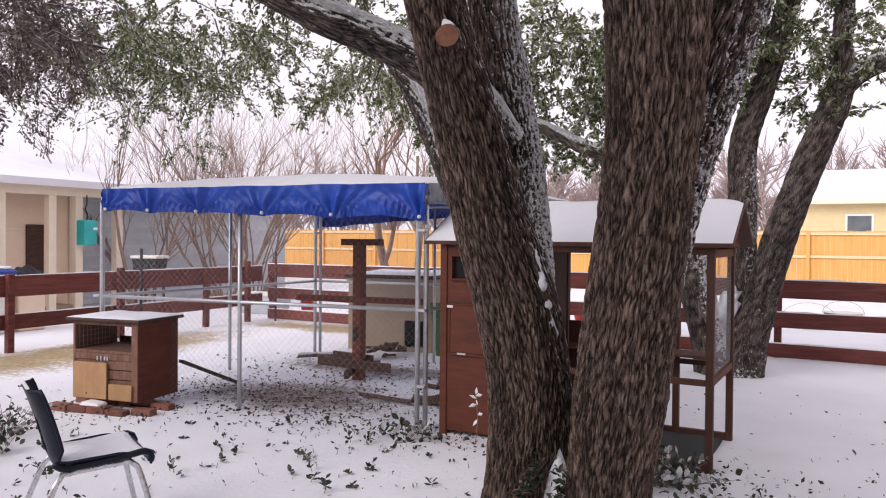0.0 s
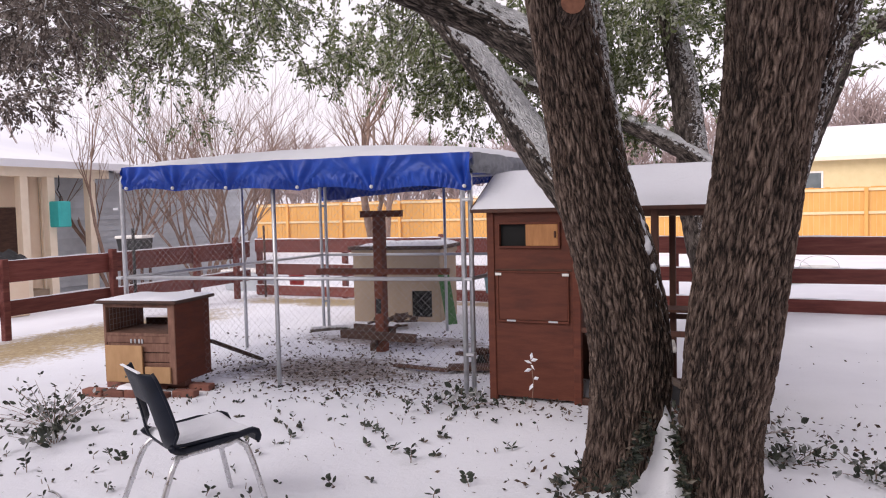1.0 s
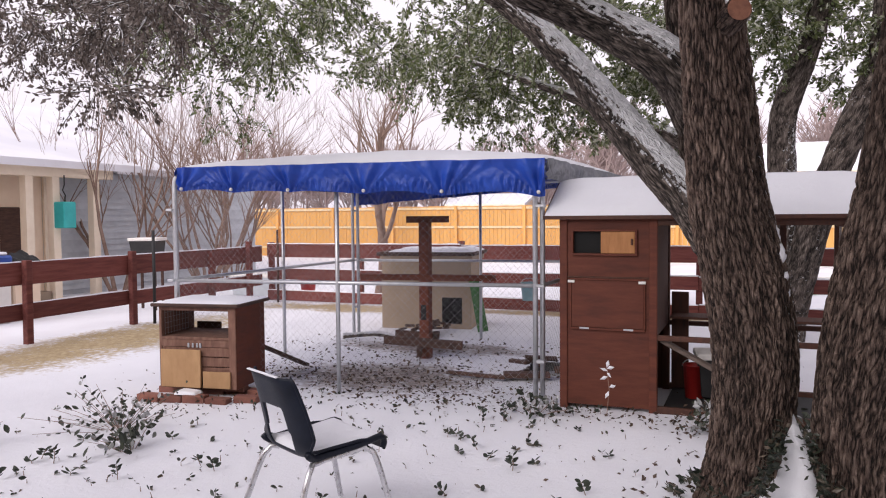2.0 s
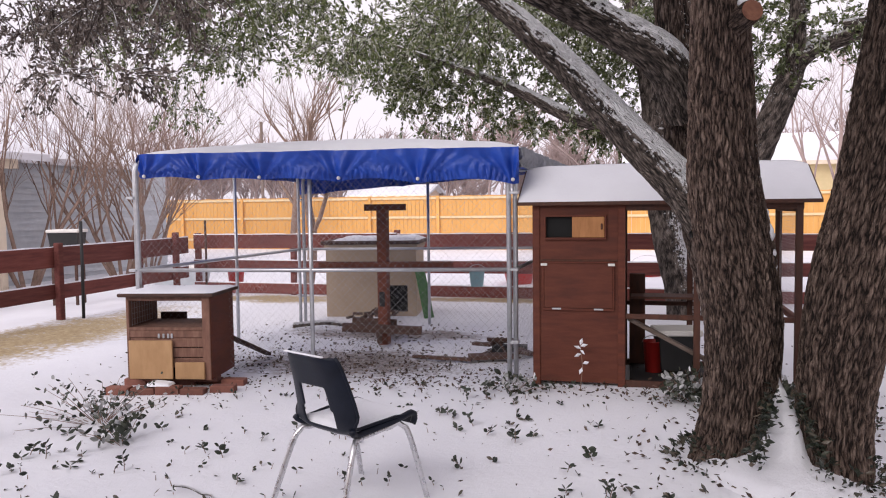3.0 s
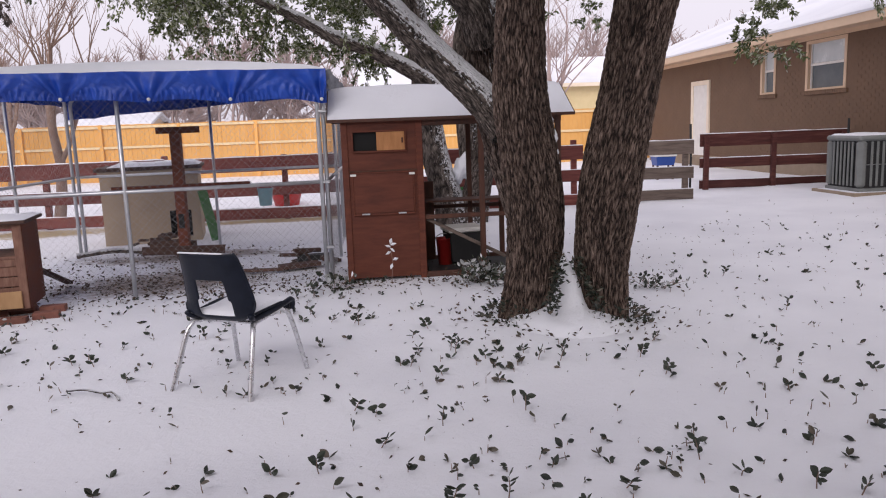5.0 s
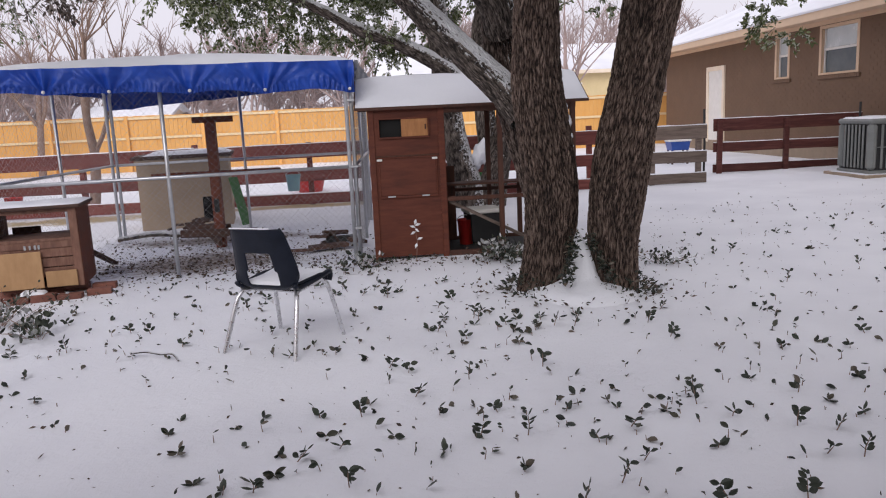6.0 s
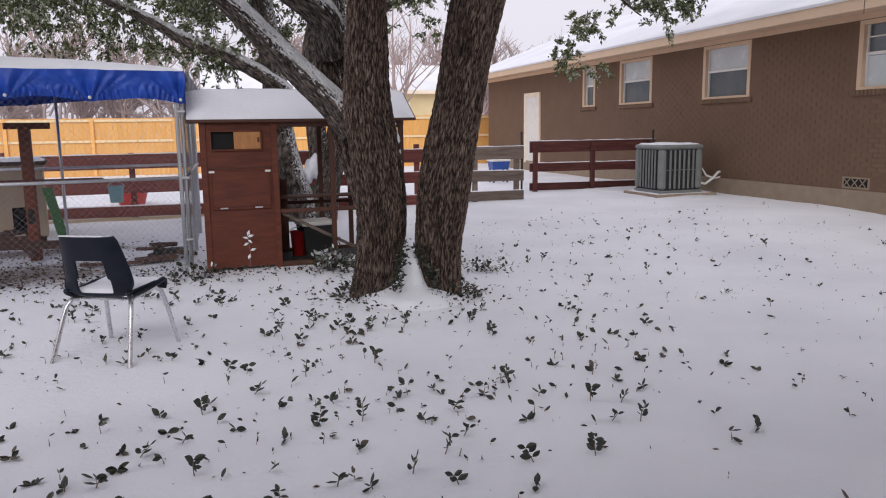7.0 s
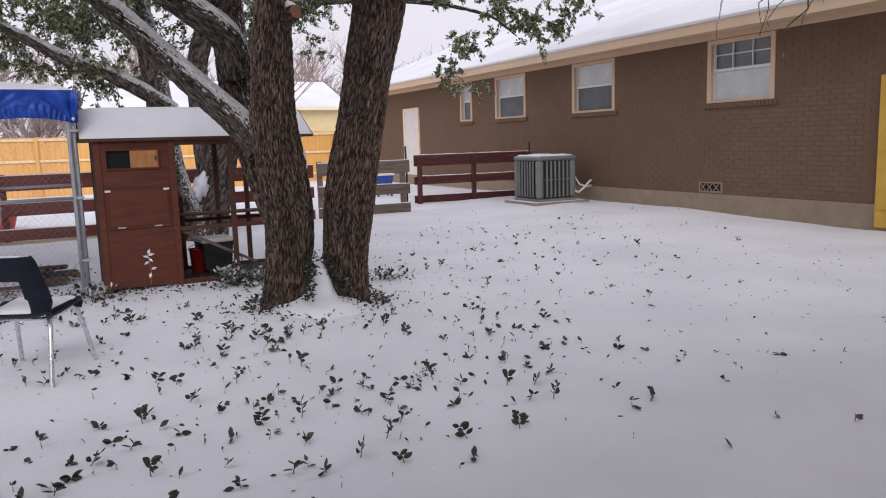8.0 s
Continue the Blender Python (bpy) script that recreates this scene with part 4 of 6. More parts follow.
    prof = [(ya, ze), (ym, zr), (yb, ze), (yb, ze - 0.025), (ym, zr - 0.03), (ya, ze - 0.025)]
    a = [bm.verts.new((xa, y, z)) for y, z in prof]
    b = [bm.verts.new((xb, y, z)) for y, z in prof]
    for i in range(6):
        j = (i + 1) % 6
        bm.faces.new((a[i], a[j], b[j], b[i]))
    bm.faces.new(a[::-1])
    bm.faces.new(b)
    r = add("roof", bm, COOP_DARK, None, "gabled roof panel with dark edge")
    for y, s in ((ya, 1), (yb, -1)):
        N, M = 60, 8
        V = []
        for j in range(M + 1):
            for i in range(N + 1):
                u, v = i / N, j / M
                e = min(1, 14 * min(u, 1 - u), 6 * v + 0.0) ** 0.5 if v < 0.9 else min(1, 14 * min(u, 1 - u)) ** 0.5
                x = xa + 0.01 + (xb - xa - 0.02) * u
                yy = y + (ym - y) * v + s * 0.004
                V.append(inv @ Vector((x, yy, ze + (zr - ze) * v + 0.004 + 0.035 * e * (1 + 0.35 * noise.noise(Vector((x * 4, yy * 4, 2)))))))
        F = [(j * (N + 1) + i, j * (N + 1) + i + 1, (j + 1) * (N + 1) + i + 1, (j + 1) * (N + 1) + i) for j in range(M) for i in range(N)]
        sn = mesh_object("snow", [(V, F, [])], SNOW, r)
        sn["label"] = "even layer of snow"
    for x in (xb - 0.10, x1 - 0.02):
        bm = bmesh.new()
        v = [bm.verts.new((x + k, y, z)) for k in (0, 0.012) for y, z in ((y0, 1.49), (y1, 1.49), (ym, 1.765))]
        bm.faces.new(v[:3][::-1])
        bm.faces.new(v[3:])
        for i in range(3):
            j = (i + 1) % 3
            bm.faces.new((v[i], v[j], v[j + 3], v[i + 3]))
        add("gable_panel", bm, COOP_WOOD)


build_coop()


# ---- wooden nest cabinet on bricks ----
def build_cabinet():
    t = thing("nest_cabinet", (-5.87, 4.60, 0.0), "worn brown wooden cabinet nest box with a snowy top", "cabinet", rz=10)
    w, d, z0, z1 = 0.72, 0.52, 0.09, 0.78
    part("side_panel", boxed(0, 0.025, 0, d, z0, z1), CAB_WOOD, t)
    part("front_stile", boxed(w - 0.07, w - 0.003, -0.012, -0.001, z0, z1), CAB_WOOD, t)
    part("side_panel", boxed(w - 0.025, w, 0, d, z0, z1), COOP_WOOD, t, "reddish-brown side board")
    part("top", boxed(-0.05, w + 0.04, -0.05, d + 0.04, z1, z1 + 0.03, bevel=0.008), OLD_WOOD, t)
    snow_cap("snow", -0.04, w + 0.03, -0.04, d + 0.03, z1 + 0.03, 0.02, t, seed=7)
    part("bottom_panel", boxed(0.025, w - 0.025, 0, d, z0, z0 + 0.025), OLD_WOOD, t)
    part("shelf", boxed(0.025, w - 0.025, -0.005, d, 0.50, 0.525), CAB_WOOD, t, "snow-dusted shelf board")
    part("back_rail", boxed(0.06, 0.30, d - 0.02, d, 0.525, 0.585), OLD_WOOD, t)
    part("back_panel", boxed(0.025, w - 0.025, d - 0.02, d, z0 + 0.025, 0.50), OLD_WOOD, t)
    part("top_rail", boxed(0.025, w - 0.025, 0.0, 0.02, 0.745, z1), CAB_WOOD, t)
    part("apron", boxed(0.025, w - 0.025, -0.002, 0.02, 0.44, 0.50), CAB_WOOD, t)
    for i in range(3):
        za = 0.19 + i * 0.085
        part("board", boxed(0.03, w - 0.03, 0.004, 0.022, za, za + 0.078), CAB_WOOD, t)
    dr = part("plywood_door", boxed(0.03, 0.40, -0.034, -0.014, 0.10, 0.42), PLYWOOD, t, "square of bare plywood")
    part("plywood_door", boxed(0.42, w - 0.05, -0.034, -0.014, 0.10, 0.24), PLYWOOD, t, "small bare plywood offcut")
    for x in (0.27, 0.31, 0.35, 0.38):
        part("latch", boxed(x, x + 0.018, -0.012, -0.003, 0.435, 0.475), GALV, dr)
    # wire cloth nailed inside the left side
    bm = bmesh.new()
    for k in range(9):
        y = 0.05 + k * 0.045
        beam(bm, (0.027, y, 0.53), (0.027, y, 0.74), 0.002, 0.002, 0)
    for k in range(5):
        z = 0.54 + k * 0.045
        beam(bm, (0.0275, 0.05, z), (0.0275, 0.42, z), 0.002, 0.002, 0)
    part("wire_mesh", bm, WIRE, t)
    # bricks underneath, in the place of scalloped garden edging
    rng = random.Random(4)
    base = thing("brick_footing", (-5.87, 4.60, 0), "red clay bricks in place of scalloped edging under the cabinet with snow", "bricks", rz=10)
    for i in range(5):
        for j in range(2):
            x, y = -0.12 + i * 0.215, -0.16 + j * 0.30
            bm = boxed(x, x + 0.20, y, y + 0.095, -0.03, 0.052 + rng.uniform(0, 0.02), bevel=0.006)
            bm.transform(Matrix.Rotation(rng.uniform(-0.06, 0.06), 4, "Z"))
            part("brick", bm, CLAY, base)
    for x in (0.06, 0.52):
        part("brick", boxed(x, x + 0.2, 0.1, 0.2, 0.05, 0.09, bevel=0.005), CLAY, base)
    snow_cap("snow", 0.22, 0.42, -0.15, -0.03, 0.065, 0.035, base, seed=2)


build_cabinet()


# ---- moulded school chair ----
def build_chair():
    t = thing("school_chair", (-3.18, 2.79, 0), "navy plastic stacking school chair with tubular legs standing in snow", "chair", rz=-27)
    # x across the seat, y towards its front edge
    prof = [(-0.290, 0.795, 0.172), (-0.276, 0.765, 0.186), (-0.240, 0.66, 0.204), (-0.212, 0.56, 0.220), (-0.190, 0.47, 0.228), (-0.165, 0.415, 0.218),
            (-0.125, 0.395, 0.195), (-0.06, 0.397, 0.200), (0.06, 0.408, 0.210), (0.17, 0.422, 0.215), (0.235, 0.430, 0.212), (0.262, 0.418, 0.206), (0.272, 0.392, 0.200), (0.268, 0.372, 0.196)]
    P, W = smooth_path([(0, y, z) for y, z, _ in prof], [w for *_, w in prof], 0.018)
    cols = 28
    bm = bmesh.new()
    grid = []
    for i, (p, w) in enumerate(zip(P, W)):
        row = []
        for k in range(cols + 1):
            u = k / cols * 2 - 1
            b = min(1.0, max(0.0, (p.z - 0.40) / 0.10))
            off = Vector((0, 0.056 * u ** 4 * b, 0.040 * u ** 4 * (1 - b) * min(1.0, max(0.0, (0.25 - p.y) / 0.14))))
            row.append(bm.verts.new(Vector((u * w, p.y, p.z)) + off))
        grid.append(row)
    for i in range(len(P) - 1):
        for k in range(cols):
            z = (P[i].z + P[i + 1].z) / 2
            u = abs((k + 0.5) / cols * 2 - 1) * W[i]
            half = 0.086 + 0.03 * (0.63 - z) / 0.2
            if P[i].y < -0.165 and 0.43 < z < 0.635 and u < half:
                continue
            bm.faces.new((grid[i][k], grid[i][k + 1], grid[i + 1][k + 1], grid[i + 1][k]))
    lone = [v for v in bm.verts if not v.link_faces]
    bmesh.ops.delete(bm, geom=lone, context="VERTS")
    shell = part("seat_shell", bm, NAVY, t, "one-piece navy moulded seat and back with a cut-out", True)
    so = shell.modifiers.new("thick", "SOLIDIFY")
    so.thickness, so.offset = 0.012, 0
    bv = shell.modifiers.new("round", "SUBSURF")
    bv.levels = bv.render_levels = 1
    # side flanges of the back
    for s in (-1, 1):
        b2 = bmesh.new()
        pts = [Vector((s * w, p.y + 0.056 * b, p.z + 0.040 * (1 - b) * min(1.0, max(0.0, (0.25 - p.y) / 0.14)))) for p, w, b in ((p, w, min(1.0, max(0.0, (p.z - 0.40) / 0.10))) for p, w in zip(P, W))]
        k0 = next(k for k, p in enumerate(P) if p.z < 0.43)
        low = [Vector((s * (w - 0.006), p.y, p.z + 0.012)) for p, w in list(zip(P, W))[k0:]]
        pipe(b2, pts, 0.008, 8)
        pipe(b2, low, 0.017, 10)
        part("rim", b2, NAVY, t, "", True)
    for s in (-1, 1):
        b2 = bmesh.new()
        pts, _ = smooth_path([(s * 0.265, -0.312, -0.03), (s * 0.218, -0.172, 0.34), (s * 0.185, -0.11, 0.377), (s * 0.165, 0.0, 0.381), (s * 0.17, 0.12, 0.387),
                              (s * 0.205, 0.20, 0.37), (s * 0.255, 0.305, -0.03)], [1] * 7, 0.03)
        pipe(b2, pts, 0.0145, 12)
        part("leg_frame", b2, CHROME, t, "bent chromed tube leg pair", True)
    for y in (-0.09, 0.10):
        part("crossbar", pipe(bmesh.new(), [(-0.17, y, 0.379), (0.17, y, 0.379)], 0.010), CHROME, t, "", True)
    # snow lying in the seat
    bm = bmesh.new()
    n, rows = 16, []
    for j in range(n + 1):
        row = []
        for i in range(n + 1):
            u, v = i / n * 2 - 1, j / n
            y = -0.165 + 0.40 * v
            zc = np.interp(y, [-0.172, -0.125, -0.06, 0.06, 0.17, 0.245], [0.415, 0.395, 0.397, 0.408, 0.422, 0.432])
            e = max(0.0, 1 - max(abs(u) ** 4, abs(v * 2 - 1) ** 6)) ** 0.5
            row.append(bm.verts.new((u * 0.198, y, zc + 0.012 * u * u + 0.008 + e * (0.030 + 0.020 * (1 - v) + 0.006 * noise.noise(Vector((u * 3, v * 3, 1)))))))
        rows.append(row)
    for j in range(n):
        for i in range(n):
            bm.faces.new((rows[j][i], rows[j][i + 1], rows[j + 1][i + 1], rows[j + 1][i]))
    part("snow", bm, SNOW, t, "soft snow filling the seat", True)
    part("snow_ridge", boxed(-0.15, 0.14, -0.291, -0.273, 0.796, 0.803, bevel=0.003), SNOW, t)


build_chair()


# ---- the live oak with two trunks ----
def build_near_tree():
    t = thing("live_oak", (-1.0, 3.8, 0), "large live oak with two furrowed trunks and snow-lined limbs", "tree")
    inv = t.matrix_basis.inverted()

    def L(name, pts, radii, mat=BARK, **k):
        return limb(name, [inv @ Vector(p) for p in pts], radii, mat, t, **k)

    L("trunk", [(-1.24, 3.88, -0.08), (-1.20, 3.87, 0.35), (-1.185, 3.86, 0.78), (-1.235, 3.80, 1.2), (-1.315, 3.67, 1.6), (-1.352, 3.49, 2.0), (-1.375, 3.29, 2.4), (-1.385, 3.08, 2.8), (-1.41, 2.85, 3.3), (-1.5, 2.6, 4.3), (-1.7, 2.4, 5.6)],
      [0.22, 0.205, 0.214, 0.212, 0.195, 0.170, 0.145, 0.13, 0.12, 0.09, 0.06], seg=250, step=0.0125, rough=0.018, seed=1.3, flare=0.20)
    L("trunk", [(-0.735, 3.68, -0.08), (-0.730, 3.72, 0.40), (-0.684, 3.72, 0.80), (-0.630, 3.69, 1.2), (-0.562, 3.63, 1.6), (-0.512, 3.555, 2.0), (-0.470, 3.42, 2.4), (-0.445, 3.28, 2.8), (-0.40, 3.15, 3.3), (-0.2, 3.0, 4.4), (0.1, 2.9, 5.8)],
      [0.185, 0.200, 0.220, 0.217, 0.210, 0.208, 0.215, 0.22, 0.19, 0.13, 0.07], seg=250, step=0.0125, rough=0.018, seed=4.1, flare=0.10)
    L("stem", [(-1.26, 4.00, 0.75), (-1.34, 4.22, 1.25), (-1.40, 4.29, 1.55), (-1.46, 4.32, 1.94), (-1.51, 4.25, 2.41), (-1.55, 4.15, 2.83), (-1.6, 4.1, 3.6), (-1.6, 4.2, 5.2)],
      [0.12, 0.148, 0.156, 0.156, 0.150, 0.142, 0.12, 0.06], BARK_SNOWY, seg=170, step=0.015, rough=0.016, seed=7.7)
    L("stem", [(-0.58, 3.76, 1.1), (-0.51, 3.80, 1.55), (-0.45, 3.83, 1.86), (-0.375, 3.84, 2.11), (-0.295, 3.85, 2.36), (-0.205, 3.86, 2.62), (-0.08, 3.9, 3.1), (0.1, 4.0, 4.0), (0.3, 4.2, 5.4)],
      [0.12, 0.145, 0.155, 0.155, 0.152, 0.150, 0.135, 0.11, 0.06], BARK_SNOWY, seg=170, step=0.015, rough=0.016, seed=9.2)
    L("limb", [(-1.36, 3.92, 1.38), (-1.50, 4.02, 1.58), (-1.68, 4.12, 1.78), (-2.02, 4.40, 2.17), (-2.40, 4.68, 2.61), (-2.75, 4.85, 2.95), (-3.3, 5.0, 3.35), (-4.1, 5.2, 3.75)],
      [0.15, 0.135, 0.125, 0.112, 0.10, 0.085, 0.06, 0.03], BARK_LIMB, seg=90, step=0.02, rough=0.013, seed=2.5)
    L("limb", [(-1.48, 4.15, 2.05), (-1.62, 3.96, 2.33), (-1.94, 3.95, 2.56), (-2.21, 3.82, 2.70), (-2.40, 3.67, 2.78), (-2.9, 3.45, 3.05), (-3.6, 3.3, 3.3), (-4.6, 3.3, 3.35)],
      [0.14, 0.135, 0.118, 0.112, 0.10, 0.08, 0.055, 0.025], BARK_LIMB, seg=90, step=0.02, rough=0.013, seed=3.6)
    # sawn stub
    L("stub", [(-1.345, 3.33, 2.34), (-1.29, 3.17, 2.37), (-1.255, 3.08, 2.385)], [0.07, 0.062, 0.058], BARK, seg=60, step=0.015, rough=0.010, seed=5)
    bm = bmesh.new()
    d = Vector((0.03, -0.09, 0.015)).normalized()
    bmesh.ops.create_circle(bm, cap_ends=True, segments=24, radius=0.050)
    bm.transform(inv @ Matrix.Translation(Vector((-1.255, 3.08, 2.385)) + d * 0.004) @ d.to_track_quat("Z", "Y").to_matrix().to_4x4())
    part("sawn_face", bm, HEARTWOOD, t, "weathered sawn wood")

    def caught(pts, radii, seed):
        """A ragged strip of snow lying in a crease of the bark."""
        P, R = smooth_path([inv @ Vector(p) for p in pts], radii, 0.012)
        vs, fs, uv = tube_data(P, R, 18)
        c = [P[k // 18] for k in range(len(vs))]
        vs = [q + (v - q) * (1 + 0.9 * noise.noise(v * 16 + Vector((seed, 0, 0))) + 0.4 * noise.noise(v * 45)) for v, q in zip(vs, c)]
        ob = mesh_object("snow_strip", [(vs, fs, uv)], SNOW, t)
        ob["label"] = "ragged snow caught in a crease of the bark"

    caught([(-1.145, 3.68, 1.56), (-1.110, 3.70, 1.45), (-1.080, 3.73, 1.30), (-1.050, 3.765, 1.15), (-1.025, 3.79, 1.02), (-1.01, 3.80, 0.92)], [0.005, 0.022, 0.030, 0.024, 0.016, 0.004], 1)
    caught([(-0.50, 3.26, 2.60), (-0.46, 3.27, 2.52), (-0.42, 3.29, 2.47)], [0.012, 0.045, 0.010], 3)
    caught([(-1.33, 3.20, 2.43), (-1.285, 3.13, 2.445), (-1.24, 3.10, 2.435)], [0.010, 0.020, 0.008], 4)
    # snow drifted into the fork at the foot
    bm = bmesh.new()
    n = 26
    g = []
    for j in range(n + 1):
        row = []
        for i in range(n + 1):
            x, y = -1.45 + 0.95 * i / n, 3.15 + 1.0 * j / n
            dx, dy = (x + 0.97 + 0.25 * (y - 3.7)) / 0.37, (y - 3.90) / 0.42
            h = 0.66 * max(0, 1 - min(1, abs(dx)) - dy * dy * 0.9) ** 1.1 * (0.75 + 0.5 * noise.noise(Vector((x * 7, y * 7, 9))))
            ax, ay = (x + 0.98) / 0.46, (y - 3.68) / 0.52
            h = max(h, 0.13 * max(0, 1 - ax * ax - ay * ay) ** 0.8) + 0.03 * min(h * 8, 1) * noise.noise(Vector((x * 9, y * 9, 4)))
            row.append(bm.verts.new(inv @ Vector((x, y, ground_z(x, y) - 0.02 + h + 0.02 * noise.noise(Vector((x * 8, y * 8, 1)))))))
        g.append(row)
    for j in range(n):
        for i in range(n):
            bm.faces.new((g[j][i], g[j][i + 1], g[j + 1][i + 1], g[j + 1][i]))
    part("snow_drift", bm, SNOW, t, "snow drifted between the trunks", True)
    return t, inv


def twigs_and_leaves(tree, inv, clumps, leaf_mat, seed, bark=BARK_LIMB, leaf=0.055, droop=0.5):
    """Crown clumps (x, y, z, radius, leaves): fine twigs with leaves along them."""
    rng = np.random.default_rng(seed)
    chunks, pts, nrm, siz = [], [], [], []
    for x, y, z, r, count in clumps:
        c = np.array((x, y, z))
        n_twig = max(4, count // 26)
        for _ in range(n_twig):
            v = rng.normal(size=3)
            v /= np.linalg.norm(v)
            a = c + v * r * rng.uniform(0.0, 0.75) * np.array((1, 1, 0.75))
            d = v + np.array((0, 0, -droop)) * rng.uniform(0.2, 1) + rng.normal(size=3) * 0.4
            d /= np.linalg.norm(d)
            ln = r * rng.uniform(0.35, 0.75)
            bend = rng.normal(size=3) * 0.15 + np.array((0, 0, -0.18))
            q = [a + d * ln * s + bend * ln * s * s for s in (0, 0.35, 0.7, 1)]
            chunks.append(tube_data([inv @ Vector(p) for p in q], [0.007, 0.005, 0.0035, 0.002], 4))
            k = count // n_twig
            s = rng.uniform(0.15, 1.05, k)
            p = a + d * ln * s[:, None] + bend * ln * (s * s)[:, None] + rng.normal(size=(k, 3)) * 0.02
            pts.append(p)
            nrm.append(d + rng.normal(size=(k, 3)) * 0.9 + np.array((0, 0, -0.35)))
            siz.append(rng.uniform(0.65, 1.25, k) * leaf)
    tagged(mesh_object("twiggery", chunks, bark, tree), kind="stuff")
    P = np.concatenate(pts)
    M = np.array(inv)
    P = P @ M[:3, :3].T + M[:3, 3]
    tagged(leaf_cloud("crown", P, np.concatenate(nrm), np.concatenate(siz), leaf_mat, tree), kind="stuff")


def scatter_clumps(seed, centres, spread, n, r, count):
    rng = random.Random(seed)
    out = []
    for i in range(n):
        c = centres[i % len(centres)]
        out.append((c[0] + rng.gauss(0, spread[0]), c[1] + rng.gauss(0, spread[1]), c[2] + rng.gauss(0, spread[2]), r * rng.uniform(0.7, 1.3), count))
    return out


OAK, OAK_INV = build_near_tree()
crown = scatter_clumps(1, [(-4.3, 5.3, 3.15), (-5.2, 5.6, 3.5), (-6.4, 6.2, 3.6), (-5.6, 4.6, 3.2), (-3.6, 5.0, 3.5)], (0.55, 0.55, 0.24), 34, 0.42, 340)
crown += scatter_clumps(2, [(-2, 3, 5.2), (0, 4, 5.6), (-1, 5, 5.4), (1.4, 4, 5.2), (-3.5, 4.5, 4.7)], (0.8, 0.8, 0.4), 24, 0.7, 300)
crown += scatter_clumps(9, [(-5.0, 6.4, 3.3), (-6.8, 6.6, 3.2), (-7.4, 6.0, 3.5)], (0.5, 0.4, 0.25), 16, 0.4, 360)
crown += [(-3.9, 5.35, 2.55, 0.22, 60), (-5.5, 3.9, 2.62, 0.2, 40), (-4.0, 5.2, 2.85, 0.3, 160)]
twigs_and_leaves(OAK, OAK_INV, crown, OAK_LEAF, 11, leaf=0.048)
crown = scatter_clumps(3, [(-5.3, 3.6, 3.0), (-6.0, 4.2, 3.15), (-4.8, 3.2, 3.05), (-6.8, 4.6, 3.15)], (0.45, 0.45, 0.22), 44, 0.38, 330)
t2 = thing("oak_bough", (-6.5, 2.0, 0), "overhanging grey-brown leafy oak bough dusted with snow", "tree")
inv2 = t2.matrix_basis.inverted()
twigs_and_leaves(t2, inv2, crown, DRY_LEAF, 12, leaf=0.042)
limb("bough", [inv2 @ Vector(p) for p in ((-8.2, 0.5, -0.1), (-8.0, 0.7, 2.0), (-7.4, 1.6, 3.2), (-6.6, 2.8, 3.4), (-5.8, 3.8, 3.2), (-4.9, 4.2, 3.0))], [0.16, 0.13, 0.09, 0.06, 0.04, 0.015], BARK_LIMB, t2, seg=16)


